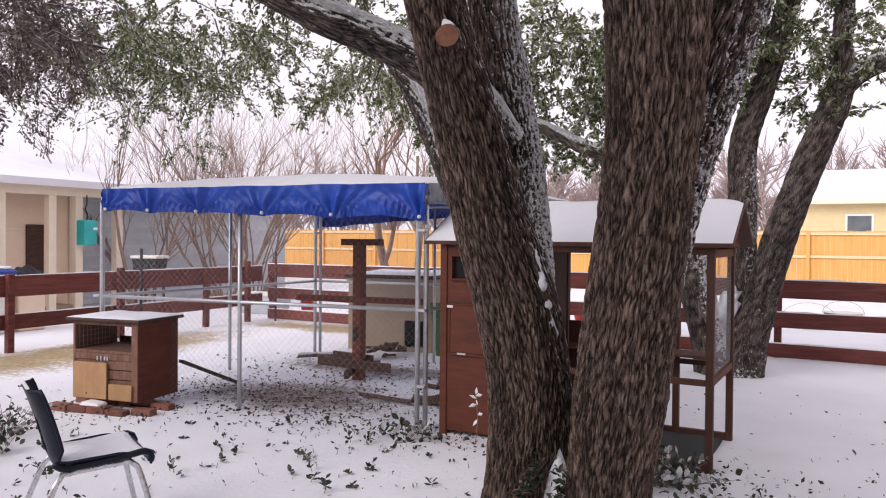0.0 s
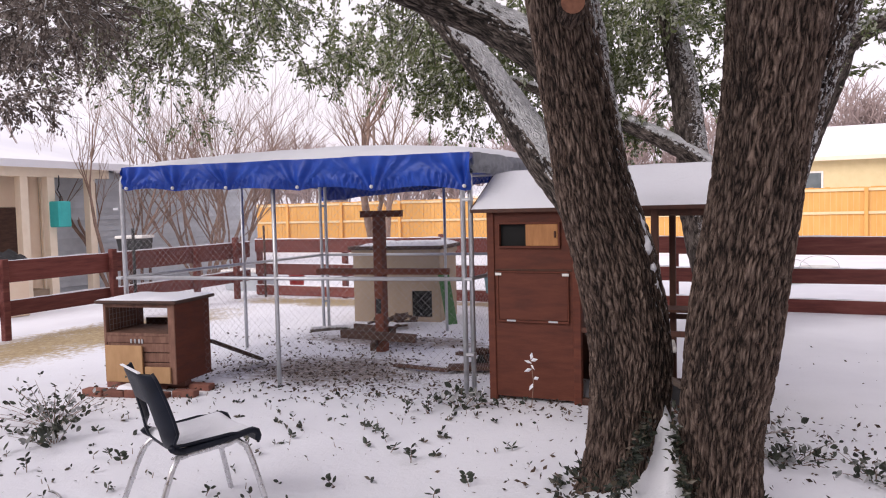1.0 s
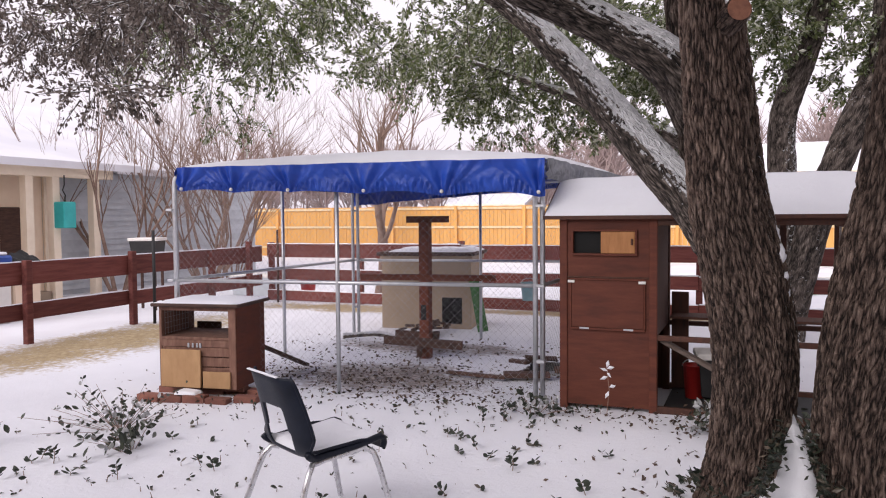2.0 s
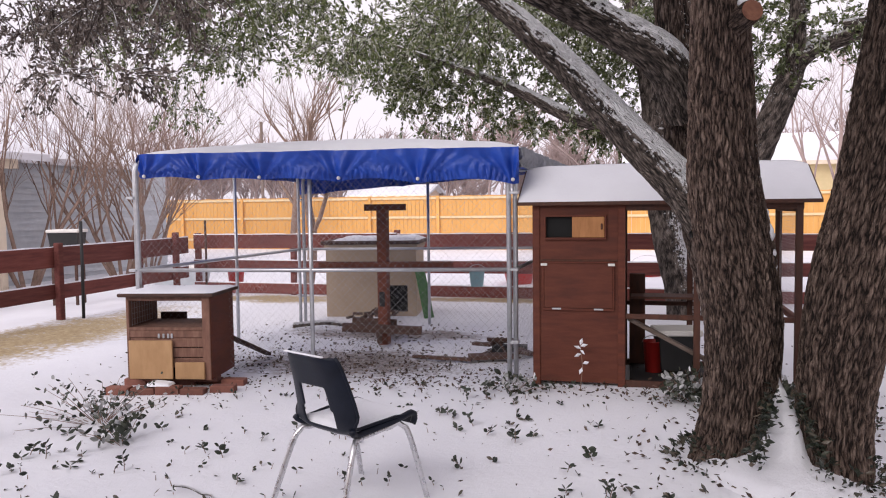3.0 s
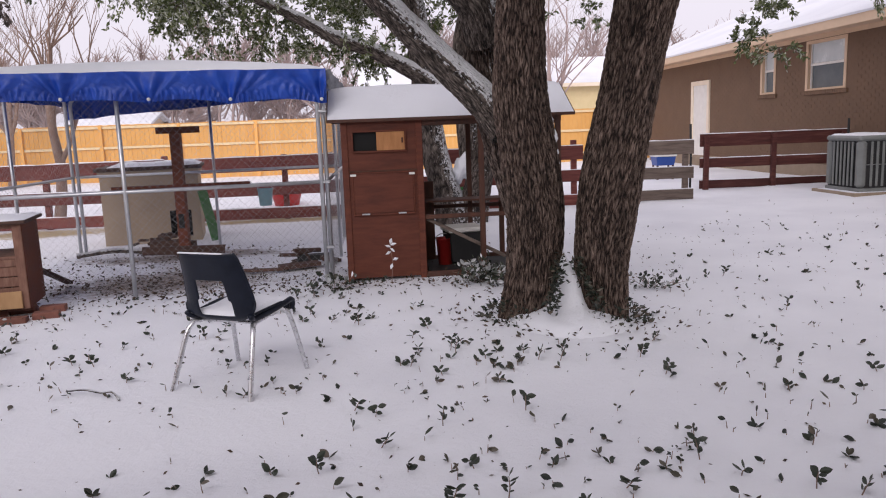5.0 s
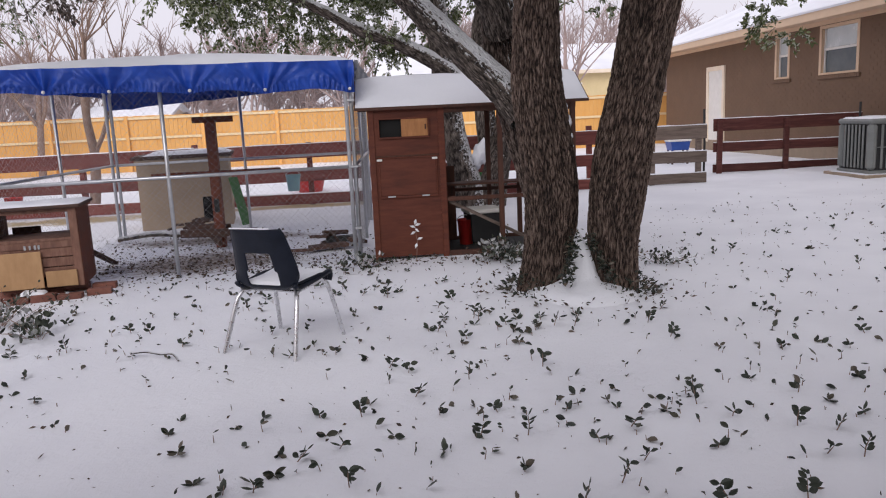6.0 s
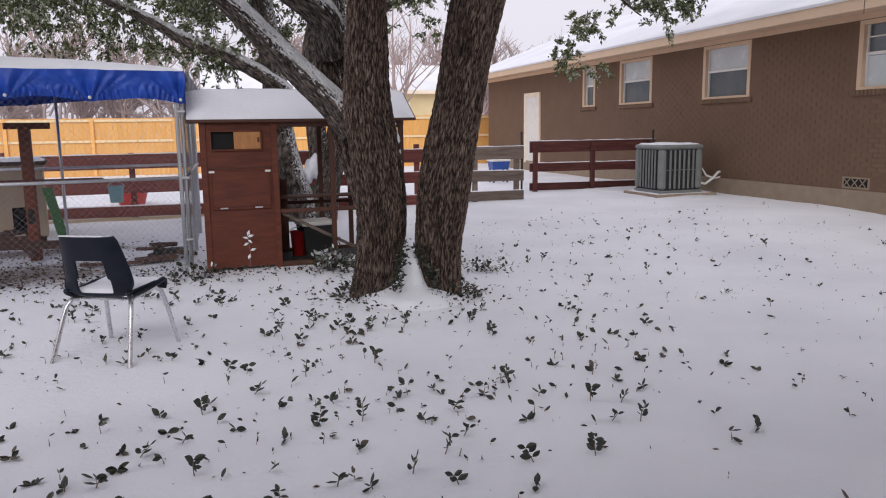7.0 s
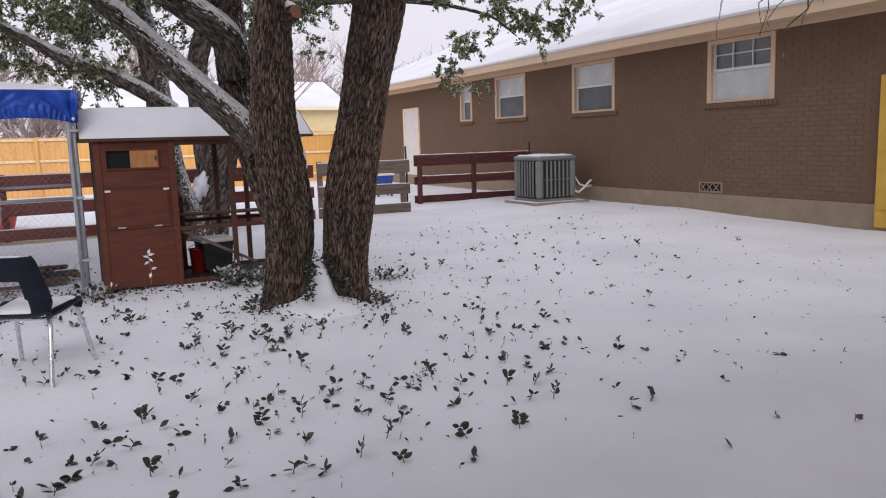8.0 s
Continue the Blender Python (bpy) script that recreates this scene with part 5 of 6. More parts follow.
# ---- the oak behind the coop ----
def build_back_tree():
    t = thing("live_oak", (-1.0, 9.6, 0), "leaning live oak behind the coop with dense green leaves", "tree")
    inv = t.matrix_basis.inverted()

    def L(name, pts, radii, **k):
        return limb(name, [inv @ Vector(p) for p in pts], radii, BARK_LIMB, t, seg=36, step=0.06, rough=0.015, **k)

    L("trunk", [(-0.92, 9.55, -0.1), (-0.78, 9.5, 0.5), (-0.67, 9.5, 0.94), (-0.54, 9.5, 1.45), (-0.24, 9.5, 2.33), (0.0, 9.5, 2.94), (0.12, 9.5, 3.23), (0.36, 9.5, 3.39), (0.9, 9.4, 3.6), (1.8, 9.3, 4.3)], [0.25, 0.20, 0.185, 0.185, 0.175, 0.165, 0.14, 0.12, 0.10, 0.05], seed=1, flare=0.3)
    L("trunk", [(-1.12, 9.55, -0.1), (-1.24, 9.5, 0.45), (-1.38, 9.5, 0.95), (-1.47, 9.5, 1.5), (-1.52, 9.5, 2.2), (-1.62, 9.5, 3.07), (-1.8, 9.5, 3.9), (-2.1, 9.4, 5.0)], [0.25, 0.22, 0.205, 0.20, 0.19, 0.17, 0.14, 0.08], seed=2, flare=0.3)
    L("limb", [(-0.85, 9.6, 0.7), (-0.90, 9.6, 1.4), (-0.91, 9.6, 2.04), (-0.90, 9.6, 2.68), (-0.70, 9.55, 3.31), (-0.56, 9.5, 3.73), (-0.43, 9.45, 4.25), (-0.2, 9.3, 5.2)], [0.15, 0.16, 0.165, 0.16, 0.15, 0.14, 0.13, 0.06], seed=3)
    L("limb", [(-1.35, 9.45, 1.95), (-1.6, 9.4, 2.17), (-2.2, 9.35, 2.5), (-2.72, 9.3, 2.69), (-3.3, 9.2, 3.0), (-3.9, 9.1, 3.25), (-5.0, 9.3, 3.7)], [0.15, 0.13, 0.11, 0.10, 0.08, 0.055, 0.02], seed=4)
    L("limb", [(0.03, 9.48, 3.0), (0.08, 9.45, 3.4), (0.09, 9.4, 3.7), (0.15, 9.4, 4.3), (0.35, 9.2, 5.2)], [0.11, 0.12, 0.11, 0.09, 0.04], seed=5)
    L("limb", [(0.6, 9.35, 3.6), (2.0, 8.6, 3.6), (3.2, 8.0, 3.35), (3.7, 7.8, 3.0)], [0.07, 0.05, 0.03, 0.01], seed=6)
    cl = scatter_clumps(5, [(-4.6, 9.6, 3.35), (-3.6, 9.3, 3.2), (-2.6, 9.8, 3.3), (-4.2, 9.2, 3.8), (-3.0, 9.0, 3.9), (-5.6, 9.6, 3.9), (-1.6, 9.4, 3.9)], (0.5, 0.5, 0.30), 72, 0.5, 380)
    cl += scatter_clumps(6, [(-3.3, 10.0, 2.65), (-2.4, 10.0, 2.7), (-2.0, 9.7, 2.45), (-4.4, 9.7, 2.85)], (0.25, 0.3, 0.13), 14, 0.3, 170)
    cl += scatter_clumps(8, [(0.2, 9.5, 3.9), (1.0, 9.4, 4.3), (-0.6, 9.6, 4.2), (-0.4, 9.7, 3.2), (-0.2, 9.4, 4.4), (0.6, 9.4, 3.7)], (0.45, 0.4, 0.35), 34, 0.42, 260)
    cl += scatter_clumps(10, [(-2.3, 9.6, 3.5), (-2.2, 9.7, 2.9), (-1.9, 9.5, 4.1), (-1.0, 9.8, 3.7)], (0.35, 0.3, 0.3), 24, 0.4, 260)
    cl += scatter_clumps(7, [(3.4, 7.9, 3.45), (3.9, 7.7, 3.2), (3.0, 7.9, 2.9), (2.6, 8.2, 3.6), (2.75, 7.9, 2.55), (2.65, 7.9, 2.3), (3.6, 7.8, 3.5), (4.2, 7.6, 3.45), (4.7, 7.4, 3.55), (3.9, 7.7, 3.05), (4.4, 7.5, 3.1)], (0.16, 0.14, 0.12), 44, 0.25, 110)
    twigs_and_leaves(t, inv, cl, OAK_LEAF, 21, leaf=0.07)
    bm = bmesh.new()
    bmesh.ops.create_icosphere(bm, subdivisions=3, radius=1)
    for v in bm.verts:
        v.co *= 1 + 0.6 * noise.noise(v.co * 2.5) + 0.35 * noise.noise(v.co * 7)
    bm.transform(inv @ Matrix.Translation((-1.02, 9.40, 0.80)) @ Matrix.Rotation(radians(18), 4, "Y") @ Matrix.Diagonal((0.10, 0.10, 0.20, 1)))
    part("snow", bm, SNOW, t, "clot of snow in the fork", True)


build_back_tree()


# ---- far side: fence, houses, bare trees ----
def build_far_fence():
    t = thing("privacy_fence", (0, 24.5, 0), "tall honey-coloured wooden privacy fence with pale rails", "fence")
    rng = random.Random(2)
    V, F = [], []
    x = -34.0
    while x < 26:
        w = 0.14
        z = 1.86 + rng.uniform(-0.012, 0.012)
        y = rng.uniform(-0.006, 0.006)
        o = len(V)
        V += [(x, y, 0), (x + w, y, 0), (x + w, y, z), (x, y, z), (x, y + 0.02, 0), (x + w, y + 0.02, 0), (x + w, y + 0.02, z), (x, y + 0.02, z)]
        F += [(o, o + 1, o + 2, o + 3), (o + 4, o + 7, o + 6, o + 5), (o + 3, o + 2, o + 6, o + 7), (o, o + 3, o + 7, o + 4), (o + 1, o + 5, o + 6, o + 2)]
        x += w + 0.006
    ob = mesh_object("boarding", [(V, F, [])], YELLOW_FENCE, t, False)
    ob["kind"] = "stuff"
    for z in (0.35, 1.12, 1.78):
        part("rail", boxed(-34, 26, -0.05, -0.012, z - 0.04, z + 0.04), PALE_RAIL, t, "pale rail")
    for i in range(24):
        x = -33.5 + i * 2.5
        part("post", boxed(x - 0.05, x + 0.05, -0.1, -0.052, 0, 1.85), YELLOW_FENCE, t)


build_far_fence()


def build_small_house(at, size, wall_mat, label, wins=(), rz=0, pitch=1.5, eave=0.5):
    w, d, h = size
    t = thing("house", at, label, "house", rz=rz)
    part("wall", boxed(-w / 2, w / 2, -d / 2, d / 2, -0.2, h), wall_mat, t)
    bm = bmesh.new()
    prof = [(-d / 2 - eave, h - 0.12), (0, h + pitch), (d / 2 + eave, h - 0.12), (d / 2 + eave, h - 0.3), (0, h + pitch - 0.25), (-d / 2 - eave, h - 0.3)]
    a = [bm.verts.new((-w / 2 - eave, y, z)) for y, z in prof]
    b = [bm.verts.new((w / 2 + eave, y, z)) for y, z in prof]
    for i in range(6):
        j = (i + 1) % 6
        bm.faces.new((a[i], a[j], b[j], b[i]))
    for k in (0, 1, 4, 5), (1, 2, 3, 4):
        bm.faces.new([a[i] for i in reversed(k)])
        bm.faces.new([b[i] for i in k])
    part("roof", bm, SNOW, t, "snow-covered gabled roof")
    for x in (-w / 2, w / 2 - 0.02):
        bm = bmesh.new()
        v = [bm.verts.new((x + k, y, z)) for k in (0, 0.02) for y, z in ((-d / 2, h), (d / 2, h), (0, h + pitch - 0.3))]
        bm.faces.new(v[:3])
        bm.faces.new(v[3:][::-1])
        part("gable", bm, wall_mat, t)
    part("fascia", boxed(-w / 2 - eave, w / 2 + eave, -d / 2 - eave - 0.03, -d / 2 - eave, h - 0.32, h - 0.14), CREAM, t)
    for x, z, ww, hh in wins:
        wi = part("window", boxed(x - ww / 2, x + ww / 2, -d / 2 - 0.01, -d / 2 + 0.05, z - hh / 2, z + hh / 2), DARK_GLASS, t)
        bm = bmesh.new()
        for a0, a1, b0, b1 in ((x - ww / 2 - 0.08, x - ww / 2, z - hh / 2, z + hh / 2), (x + ww / 2, x + ww / 2 + 0.08, z - hh / 2, z + hh / 2), (x - ww / 2 - 0.08, x + ww / 2 + 0.08, z + hh / 2, z + hh / 2 + 0.08), (x - ww / 2 - 0.08, x + ww / 2 + 0.08, z - hh / 2 - 0.08, z - hh / 2)):
            box(bm, a0, a1, -d / 2 - 0.03, -d / 2 + 0.02, b0, b1, 0)
        part("window_frame", bm, WHITE, wi)
    return t


build_small_house((4.4, 41, 0), (13, 8, 3.5), PALE_YELLOW, "pale yellow house beyond the wooden fence with snowy roof", [(-4.1, 2.3, 0.9, 0.75), (3, 2.3, 0.9, 0.75)])
build_small_house((-22, 62, 0), (6, 6, 2.6), TAN_WALL, "distant low house with snowy roof behind the fence", [(-1.6, 1.8, 1.0, 0.9), (1.6, 1.8, 1.0, 0.9)], pitch=0.8)


def build_left_house():
    t = thing("house", (-14, 10, 0), "neighbouring house with blue-grey siding and a cream porch under snow", "house")
    rng = random.Random(8)
    # lapped siding, one board after another
    for i in range(19):
        z = 0.1 + i * 0.125
        bm = bmesh.new()
        v = [bm.verts.new(p) for p in ((0.03, 0.2, z), (0.03, 6.9, z), (0.005, 6.9, z + 0.13), (0.005, 0.2, z + 0.13), (0, 0.2, z), (0, 6.9, z))]
        bm.faces.new((v[0], v[1], v[2], v[3]))
        bm.faces.new((v[0], v[4], v[5], v[1]))
        part("siding_board", bm, SIDING, t)
    part("wall", boxed(-0.2, 0.0, 0.2, 6.9, -0.1, 2.5), SIDING, t)
    part("wall", boxed(-9, -0.2, 6.7, 6.9, -0.1, 2.5), SIDING, t)
    part("porch_wall", boxed(-0.2, 0.0, -8, 0.2, -0.1, 2.5), TAN_WALL, t, "tan porch wall")
    part("porch_floor", boxed(0.0, 0.5, -8, -0.05, -0.1, 0.16), FOUNDATION, t)
    for y in (-6.2, -4.1, -1.53, -0.53, 0.04, 0.98):
        part("porch_post", boxed(0.42, 0.58, y - 0.08, y + 0.08, 0, 2.32), CREAM, t)
    part("porch_beam", boxed(0.40, 0.60, -8, 1.4, 2.32, 2.52), CREAM, t)
    part("door", boxed(0.0, 0.04, -0.72, -0.30, 0.16, 1.75, bevel=0.015), OLD_WOOD, t, "brown porch door")
    part("corner_board", boxed(0.0, 0.06, 0.2, 0.36, -0.1, 2.46), CREAM, t)
    part("wall_rail", boxed(0.0, 0.03, -1.9, -0.78, 1.62, 1.67), CREAM, t)
    bm = bmesh.new()
    prof = [(0.8, 2.48), (0.8, 2.62), (-5, 4.5), (-11, 2.6), (-11, 2.48), (-5, 4.35)]
    a = [bm.verts.new((x, -8.5, z)) for x, z in prof]
    b = [bm.verts.new((x, 2.0, z)) for x, z in prof]
    c = [bm.verts.new((x - 0.7 if i < 2 else x, 2.0, z)) for i, (x, z) in enumerate(prof)]
    e = [bm.verts.new((x - 0.7 if i < 2 else x, 7.3, z)) for i, (x, z) in enumerate(prof)]
    for p, q in ((a, b), (c, e)):
        for i in range(6):
            j = (i + 1) % 6
            bm.faces.new((p[i], q[i], q[j], p[j]))
        for r in (p[::-1], q):
            bm.faces.new([r[i] for i in (0, 1, 2, 5)])
            bm.faces.new([r[i] for i in (2, 3, 4, 5)])
    part("roof", bm, SNOW, t, "shallow roof under thick snow")
    h = thing("hanging_bag", (-13.3, 10.12, 1.35), "turquoise hanging feeder box with dark hook", "bird feeder")
    part("body", boxed(-0.14, 0.14, -0.14, 0.14, 0, 0.5, bevel=0.02), TEAL_PLASTIC, h)
    part("hook", pipe(bmesh.new(), [(0, 0, 0.5), (0.02, 0, 0.62), (-0.05, 0, 0.72), (0.0, 0, 0.82), (0.0, 0, 1.0)], 0.012), RUBBER, h)


build_left_house()


def build_yard_clutter():
    """A cooler on a stand and a covered heap beside the neighbour's porch."""
    t = thing("cooler_chest", (-11.6, 6.95, 0), "white cooler chest with a blue lid beside the fence", "cooler")
    part("body", boxed(-0.3, 0.3, -0.48, 0.48, 0.0, 0.86, bevel=0.03), WHITE, t)
    lid = part("lid", boxed(-0.32, 0.32, -0.5, 0.5, 0.865, 1.0, bevel=0.03), BLUE_PLASTIC, t, "blue plastic lid")
    part("snow", boxed(-0.29, 0.29, -0.46, 0.44, 0.998, 1.05, bevel=0.022), SNOW, lid)
    t = thing("storage_box", (-11.6, 7.72, 0), "pale weathered box under a dark crumpled tarp", "box")
    part("body", boxed(-0.22, 0.22, -0.2, 0.26, 0.0, 0.8, bevel=0.02), TAN_WALL, t)
    bm = bmesh.new()
    n = 14
    grid = []
    for i in range(n + 1):
        row = []
        for j in range(n + 1):
            u, v = i / n * 2 - 1, j / n * 2 - 1
            e = max(abs(u), abs(v))
            h = 0.84 + 0.22 * (1 - e ** 3) * (0.7 + 0.5 * noise.noise(Vector((u * 1.7, v * 1.7, 3)))) + 0.05 * noise.noise(Vector((u * 5, v * 5, 9)))
            row.append(bm.verts.new((u * 0.25, 0.03 + v * 0.28, h if e < 0.99 else 0.70)))
        grid.append(row)
    for i in range(n):
        for j in range(n):
            bm.faces.new((grid[i][j], grid[i + 1][j], grid[i + 1][j + 1], grid[i][j + 1]))
    part("tarp", bm, RUBBER, t, "dark crumpled tarp")


build_yard_clutter()


def bare_tree(at, height, stems, spread, material_, label, seed, depth=4, r0=0.06, lean=0.5, name="bare_tree", category="tree"):
    """Slender stems that fork again and again."""
    rng = random.Random(seed)
    t = thing(name, at, label, category)
    chunks, trunk = [], []

    def grow(p, d, ln, r, k):
        pts, rad = [p], [r]
        n = 4
        for i in range(n):
            d = (d + Vector((rng.gauss(0, 0.10), rng.gauss(0, 0.10), rng.gauss(0.03, 0.05)))).normalized()
            p = p + d * ln / n
            pts.append(p)
            rad.append(r * (1 - 0.45 * (i + 1) / n))
        (trunk if k == depth else chunks).append(tube_data(pts, rad, 7 if k == depth else 4))
        if k:
            for _ in range(4):
                i = rng.randint(2, n)
                side = Vector((rng.gauss(0, spread), rng.gauss(0, spread), rng.uniform(0.0, 0.35)))
                grow(pts[i], (d + side).normalized(), ln * rng.uniform(0.5, 0.75), max(0.003, rad[i] * rng.uniform(0.5, 0.7)), k - 1)

    for s in range(stems):
        a = 2 * math.pi * s / stems + rng.uniform(-0.4, 0.4)
        grow(Vector((math.cos(a) * 0.12, math.sin(a) * 0.12, -0.1)), Vector((math.cos(a) * lean, math.sin(a) * lean, 1)).normalized(), height * rng.uniform(0.4, 0.52), r0 * rng.uniform(0.7, 1.1), depth)
    mesh_object("trunk", trunk, material_, t)
    tagged(mesh_object("branchwork", chunks, material_, t), kind="stuff")
    return t


bare_tree((-12.3, 12.9, 0), 5.6, 10, 0.42, TWIG, "multi-stemmed bare crape myrtle with pinkish-brown branches", 3, 3, 0.045, 0.42)
bare_tree((-13.2, 11.3, 0), 5.0, 6, 0.42, TWIG, "multi-stemmed bare crape myrtle with pinkish-brown branches", 4, 3, 0.045, 0.40)
bare_tree((-12.9, 14.6, 0), 5.0, 9, 0.42, TWIG, "slender bare crape myrtle beside the porch", 6, 3, 0.03, 0.35)
bare_tree((-8.15, 12.8, 0), 4.7, 1, 0.42, TWIG, "tall leafless shade tree with dark forking branches", 5, 4, 0.11, 0.05)
bare_tree((-13.5, 23.2, 0), 7.5, 1, 0.5, TWIG, "leafless shade tree with grey trunk by the fence", 9, 4, 0.17, 0.05)
bare_tree((5.5, 33, 0), 10, 3, 0.55, FAR_TWIG, "leafless tree with slender forking trunks, paled as by haze", 12, 4, 0.13, 0.3)


def build_far_woods():
    """A loose belt of leafless trees behind the houses, haze painted into their bark."""
    rng = random.Random(31)
    chunks = []

    def grow(p, d, ln, r, k):
        q = p + d * ln * 0.5 + Vector((rng.gauss(0, 0.06), rng.gauss(0, 0.06), 0)) * ln
        e = p + d * ln
        chunks.append(tube_data([p, q, e], [r, r * 0.8, r * 0.55], 3))
        if k:
            for _ in range(6):
                f = rng.uniform(0.3, 1)
                grow(p + (e - p) * f, (d + Vector((rng.gauss(0, 0.6), rng.gauss(0, 0.6), rng.uniform(-0.05, 0.4)))).normalized(), ln * rng.uniform(0.45, 0.7), r * 0.6, k - 1)

    for i in range(190):
        x = -62 + i * 0.62 + rng.gauss(0, 1.0)
        y = rng.uniform(58, 84)
        grow(Vector((x * y / 62, y, 0)), Vector((rng.gauss(0, 0.1), 0, 1)).normalized(), rng.uniform(3.0, 6.0), 0.16, 3)
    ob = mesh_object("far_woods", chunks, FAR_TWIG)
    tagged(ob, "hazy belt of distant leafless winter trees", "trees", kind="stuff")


build_far_woods()


# ---- seedlings, leaf litter and small yard things ----
def sprig(P, N, S, rng, x, y, h, leaves, size):
    z = ground_z(x, y)
    d = np.array((rng.gauss(0, 0.3), rng.gauss(0, 0.3), 1.0))
    d /= np.linalg.norm(d)
    for k in range(leaves):
        f = rng.uniform(0.1, 0.8)
        P.append(np.array((x, y, z)) + d * h * f)
        a = rng.uniform(0, 2 * math.pi)
        N.append((math.cos(a), math.sin(a), rng.uniform(-0.1, 1.0)))
        S.append(size * rng.uniform(0.7, 1.3))
    return (Vector((x, y, z - 0.02)), Vector(Vector((x, y, z)) + Vector(d) * h * 0.5))


def build_sprigs():
    rng = random.Random(77)
    P, N, S, stems = [], [], [], []
    areas = [((-2.5, 1.3), (0.5, 0.5), 24, 0.056), ((-1.8, 1.4), (0.6, 0.6), 46, 0.056), ((-1.2, 0.9), (0.7, 0.6), 44, 0.056), ((-0.5, 1.2), (0.7, 0.6), 30, 0.056),
             ((-1.9, 2.7), (0.5, 0.5), 44, 0.055), ((-0.6, 2.3), (0.9, 0.7), 44, 0.055), ((0.5, 2.6), (1.2, 1.0), 44, 0.05), ((-3.0, 1.0), (0.5, 0.5), 24, 0.056), ((2.2, 5.4), (1.3, 1.3), 70, 0.05),
             ((0.6, 4.2), (1.3, 1.0), 50, 0.05), ((-3.7, 3.5), (0.9, 0.8), 44, 0.048), ((-3.6, 4.7), (1.3, 0.4), 90, 0.05), ((-3.4, 2.6), (0.6, 0.5), 30, 0.05), ((-4.6, 2.6), (0.8, 0.8), 50, 0.05), ((3.5, 7.0), (1.6, 1.6), 40, 0.045)]
    for (cx, cy), (sx, sy), n, size in areas:
        for _ in range(int(n * 1.0)):
            x, y = rng.gauss(cx, sx), rng.gauss(cy, sy)
            stems.append(sprig(P, N, S, rng, x, y, rng.choice((0.012, 0.015, 0.02, 0.03, 0.04, 0.05, 0.08)), rng.choice((1, 1, 1, 1, 2, 2, 3, 4, 6)), size * rng.choice((0.4, 0.6, 0.75, 0.85))))
    ob = leaf_cloud("seedlings", np.array(P), np.array(N), np.array(S), SPRIG_LEAF, None, 0.55, True)
    tagged(ob, "small dark green oak seedlings poking out of the snow", "seedlings", kind="stuff")
    ob = mesh_object("seedling_stems", [tube_data([a, (a + b) / 2, b], [0.003, 0.0025, 0.0015], 4) for a, b in stems], TWIG)
    tagged(ob, "thin brown seedling stems in the snow", "stems", kind="stuff")
    # leaf litter in the pen and round the trunks
    P, N, S = [], [], []
    for cx, cy, sx, sy, n in ((-4.4, 5.9, 0.9, 0.45, 1500), (-4.6, 7.4, 0.9, 0.4, 500), (-2.3, 5.35, 0.6, 0.12, 160), (-1.3, 5.4, 0.5, 0.25, 260), (-1.2, 3.75, 0.34, 0.3, 260), (-0.75, 3.5, 0.28, 0.25, 200), (-5.4, 4.5, 0.45, 0.2, 120), (-0.7, 5.0, 0.5, 0.35, 420), (-3.4, 5.2, 0.7, 0.25, 260)):
        for _ in range(n):
            x, y = rng.gauss(cx, sx), rng.gauss(cy, sy)
            P.append((x, y, ground_z(x, y) + rng.uniform(0.0, 0.04)))
            N.append((rng.gauss(0, 1), rng.gauss(0, 1), rng.gauss(0.25, 0.3)))
            S.append(rng.uniform(0.018, 0.05))
    ob = leaf_cloud("leaf_litter", np.array(P), np.array(N), np.array(S), LITTER, None, 0.5)
    tagged(ob, "fallen brown oak leaves and bark scraps on snow", "leaves", kind="stuff")


build_sprigs()


def bush(at, r, h, leaves, label, seed, leaf=0.06):
    rng = np.random.default_rng(seed)
    t = thing("oak_shrub", (at[0], at[1], ground_z(*at)), label, "shrub")
    st, P, N, S = [], [], [], []
    for _ in range(int(leaves / 7)):
        a, q = rng.uniform(0, 6.28), r * rng.uniform(0, 1) ** 0.6
        top = Vector((math.cos(a) * q, math.sin(a) * q, h * rng.uniform(0.35, 1) * (1 - 0.4 * q / r)))
        st.append(tube_data([top * 0.15 + Vector((0, 0, -0.03)) * 1, top * 0.6, top], [0.0028, 0.0022, 0.0015], 4))
        for k in range(7):
            P.append(np.array(top) * rng.uniform(0.3, 1.05) + rng.normal(size=3) * 0.02)
            N.append(rng.normal(size=3) + np.array((0, 0, 0.4)))
            S.append(leaf * rng.uniform(0.7, 1.3))
    tagged(mesh_object("stemwork", st, TWIG, t), kind="stuff")
    leaf_cloud("foliage", np.array(P), np.array(N), np.array(S), SNOWY_LEAF, t, 0.55, True)


bush((-5.45, 3.75), 0.66, 0.36, 230, "dark-leaved oak shrub half buried in snow", 1, 0.046)
bush((-5.0, 3.4), 0.34, 0.25, 90, "dark-leaved oak shrub half buried in snow", 5)
bush((-1.35, 5.2), 0.42, 0.26, 360, "leafy oak sprouts under the coop run", 2)
bush((-0.75, 5.15), 0.42, 0.24, 300, "leafy oak sprouts under the coop run", 3)
bush((-2.75, 5.2), 0.3, 0.18, 70, "leafy sprouts at the pen corner", 4)
bush((-0.42, 4.75), 0.34, 0.14, 130, "leafy sprouts beside the coop run", 7, 0.05)
bush((0.0, 4.55), 0.36, 0.12, 90, "leafy sprouts beside the coop run", 8, 0.05)
bush((-6.1, 2.9), 0.35, 0.3, 200, "dark-leaved oak shrub half buried in snow", 6)


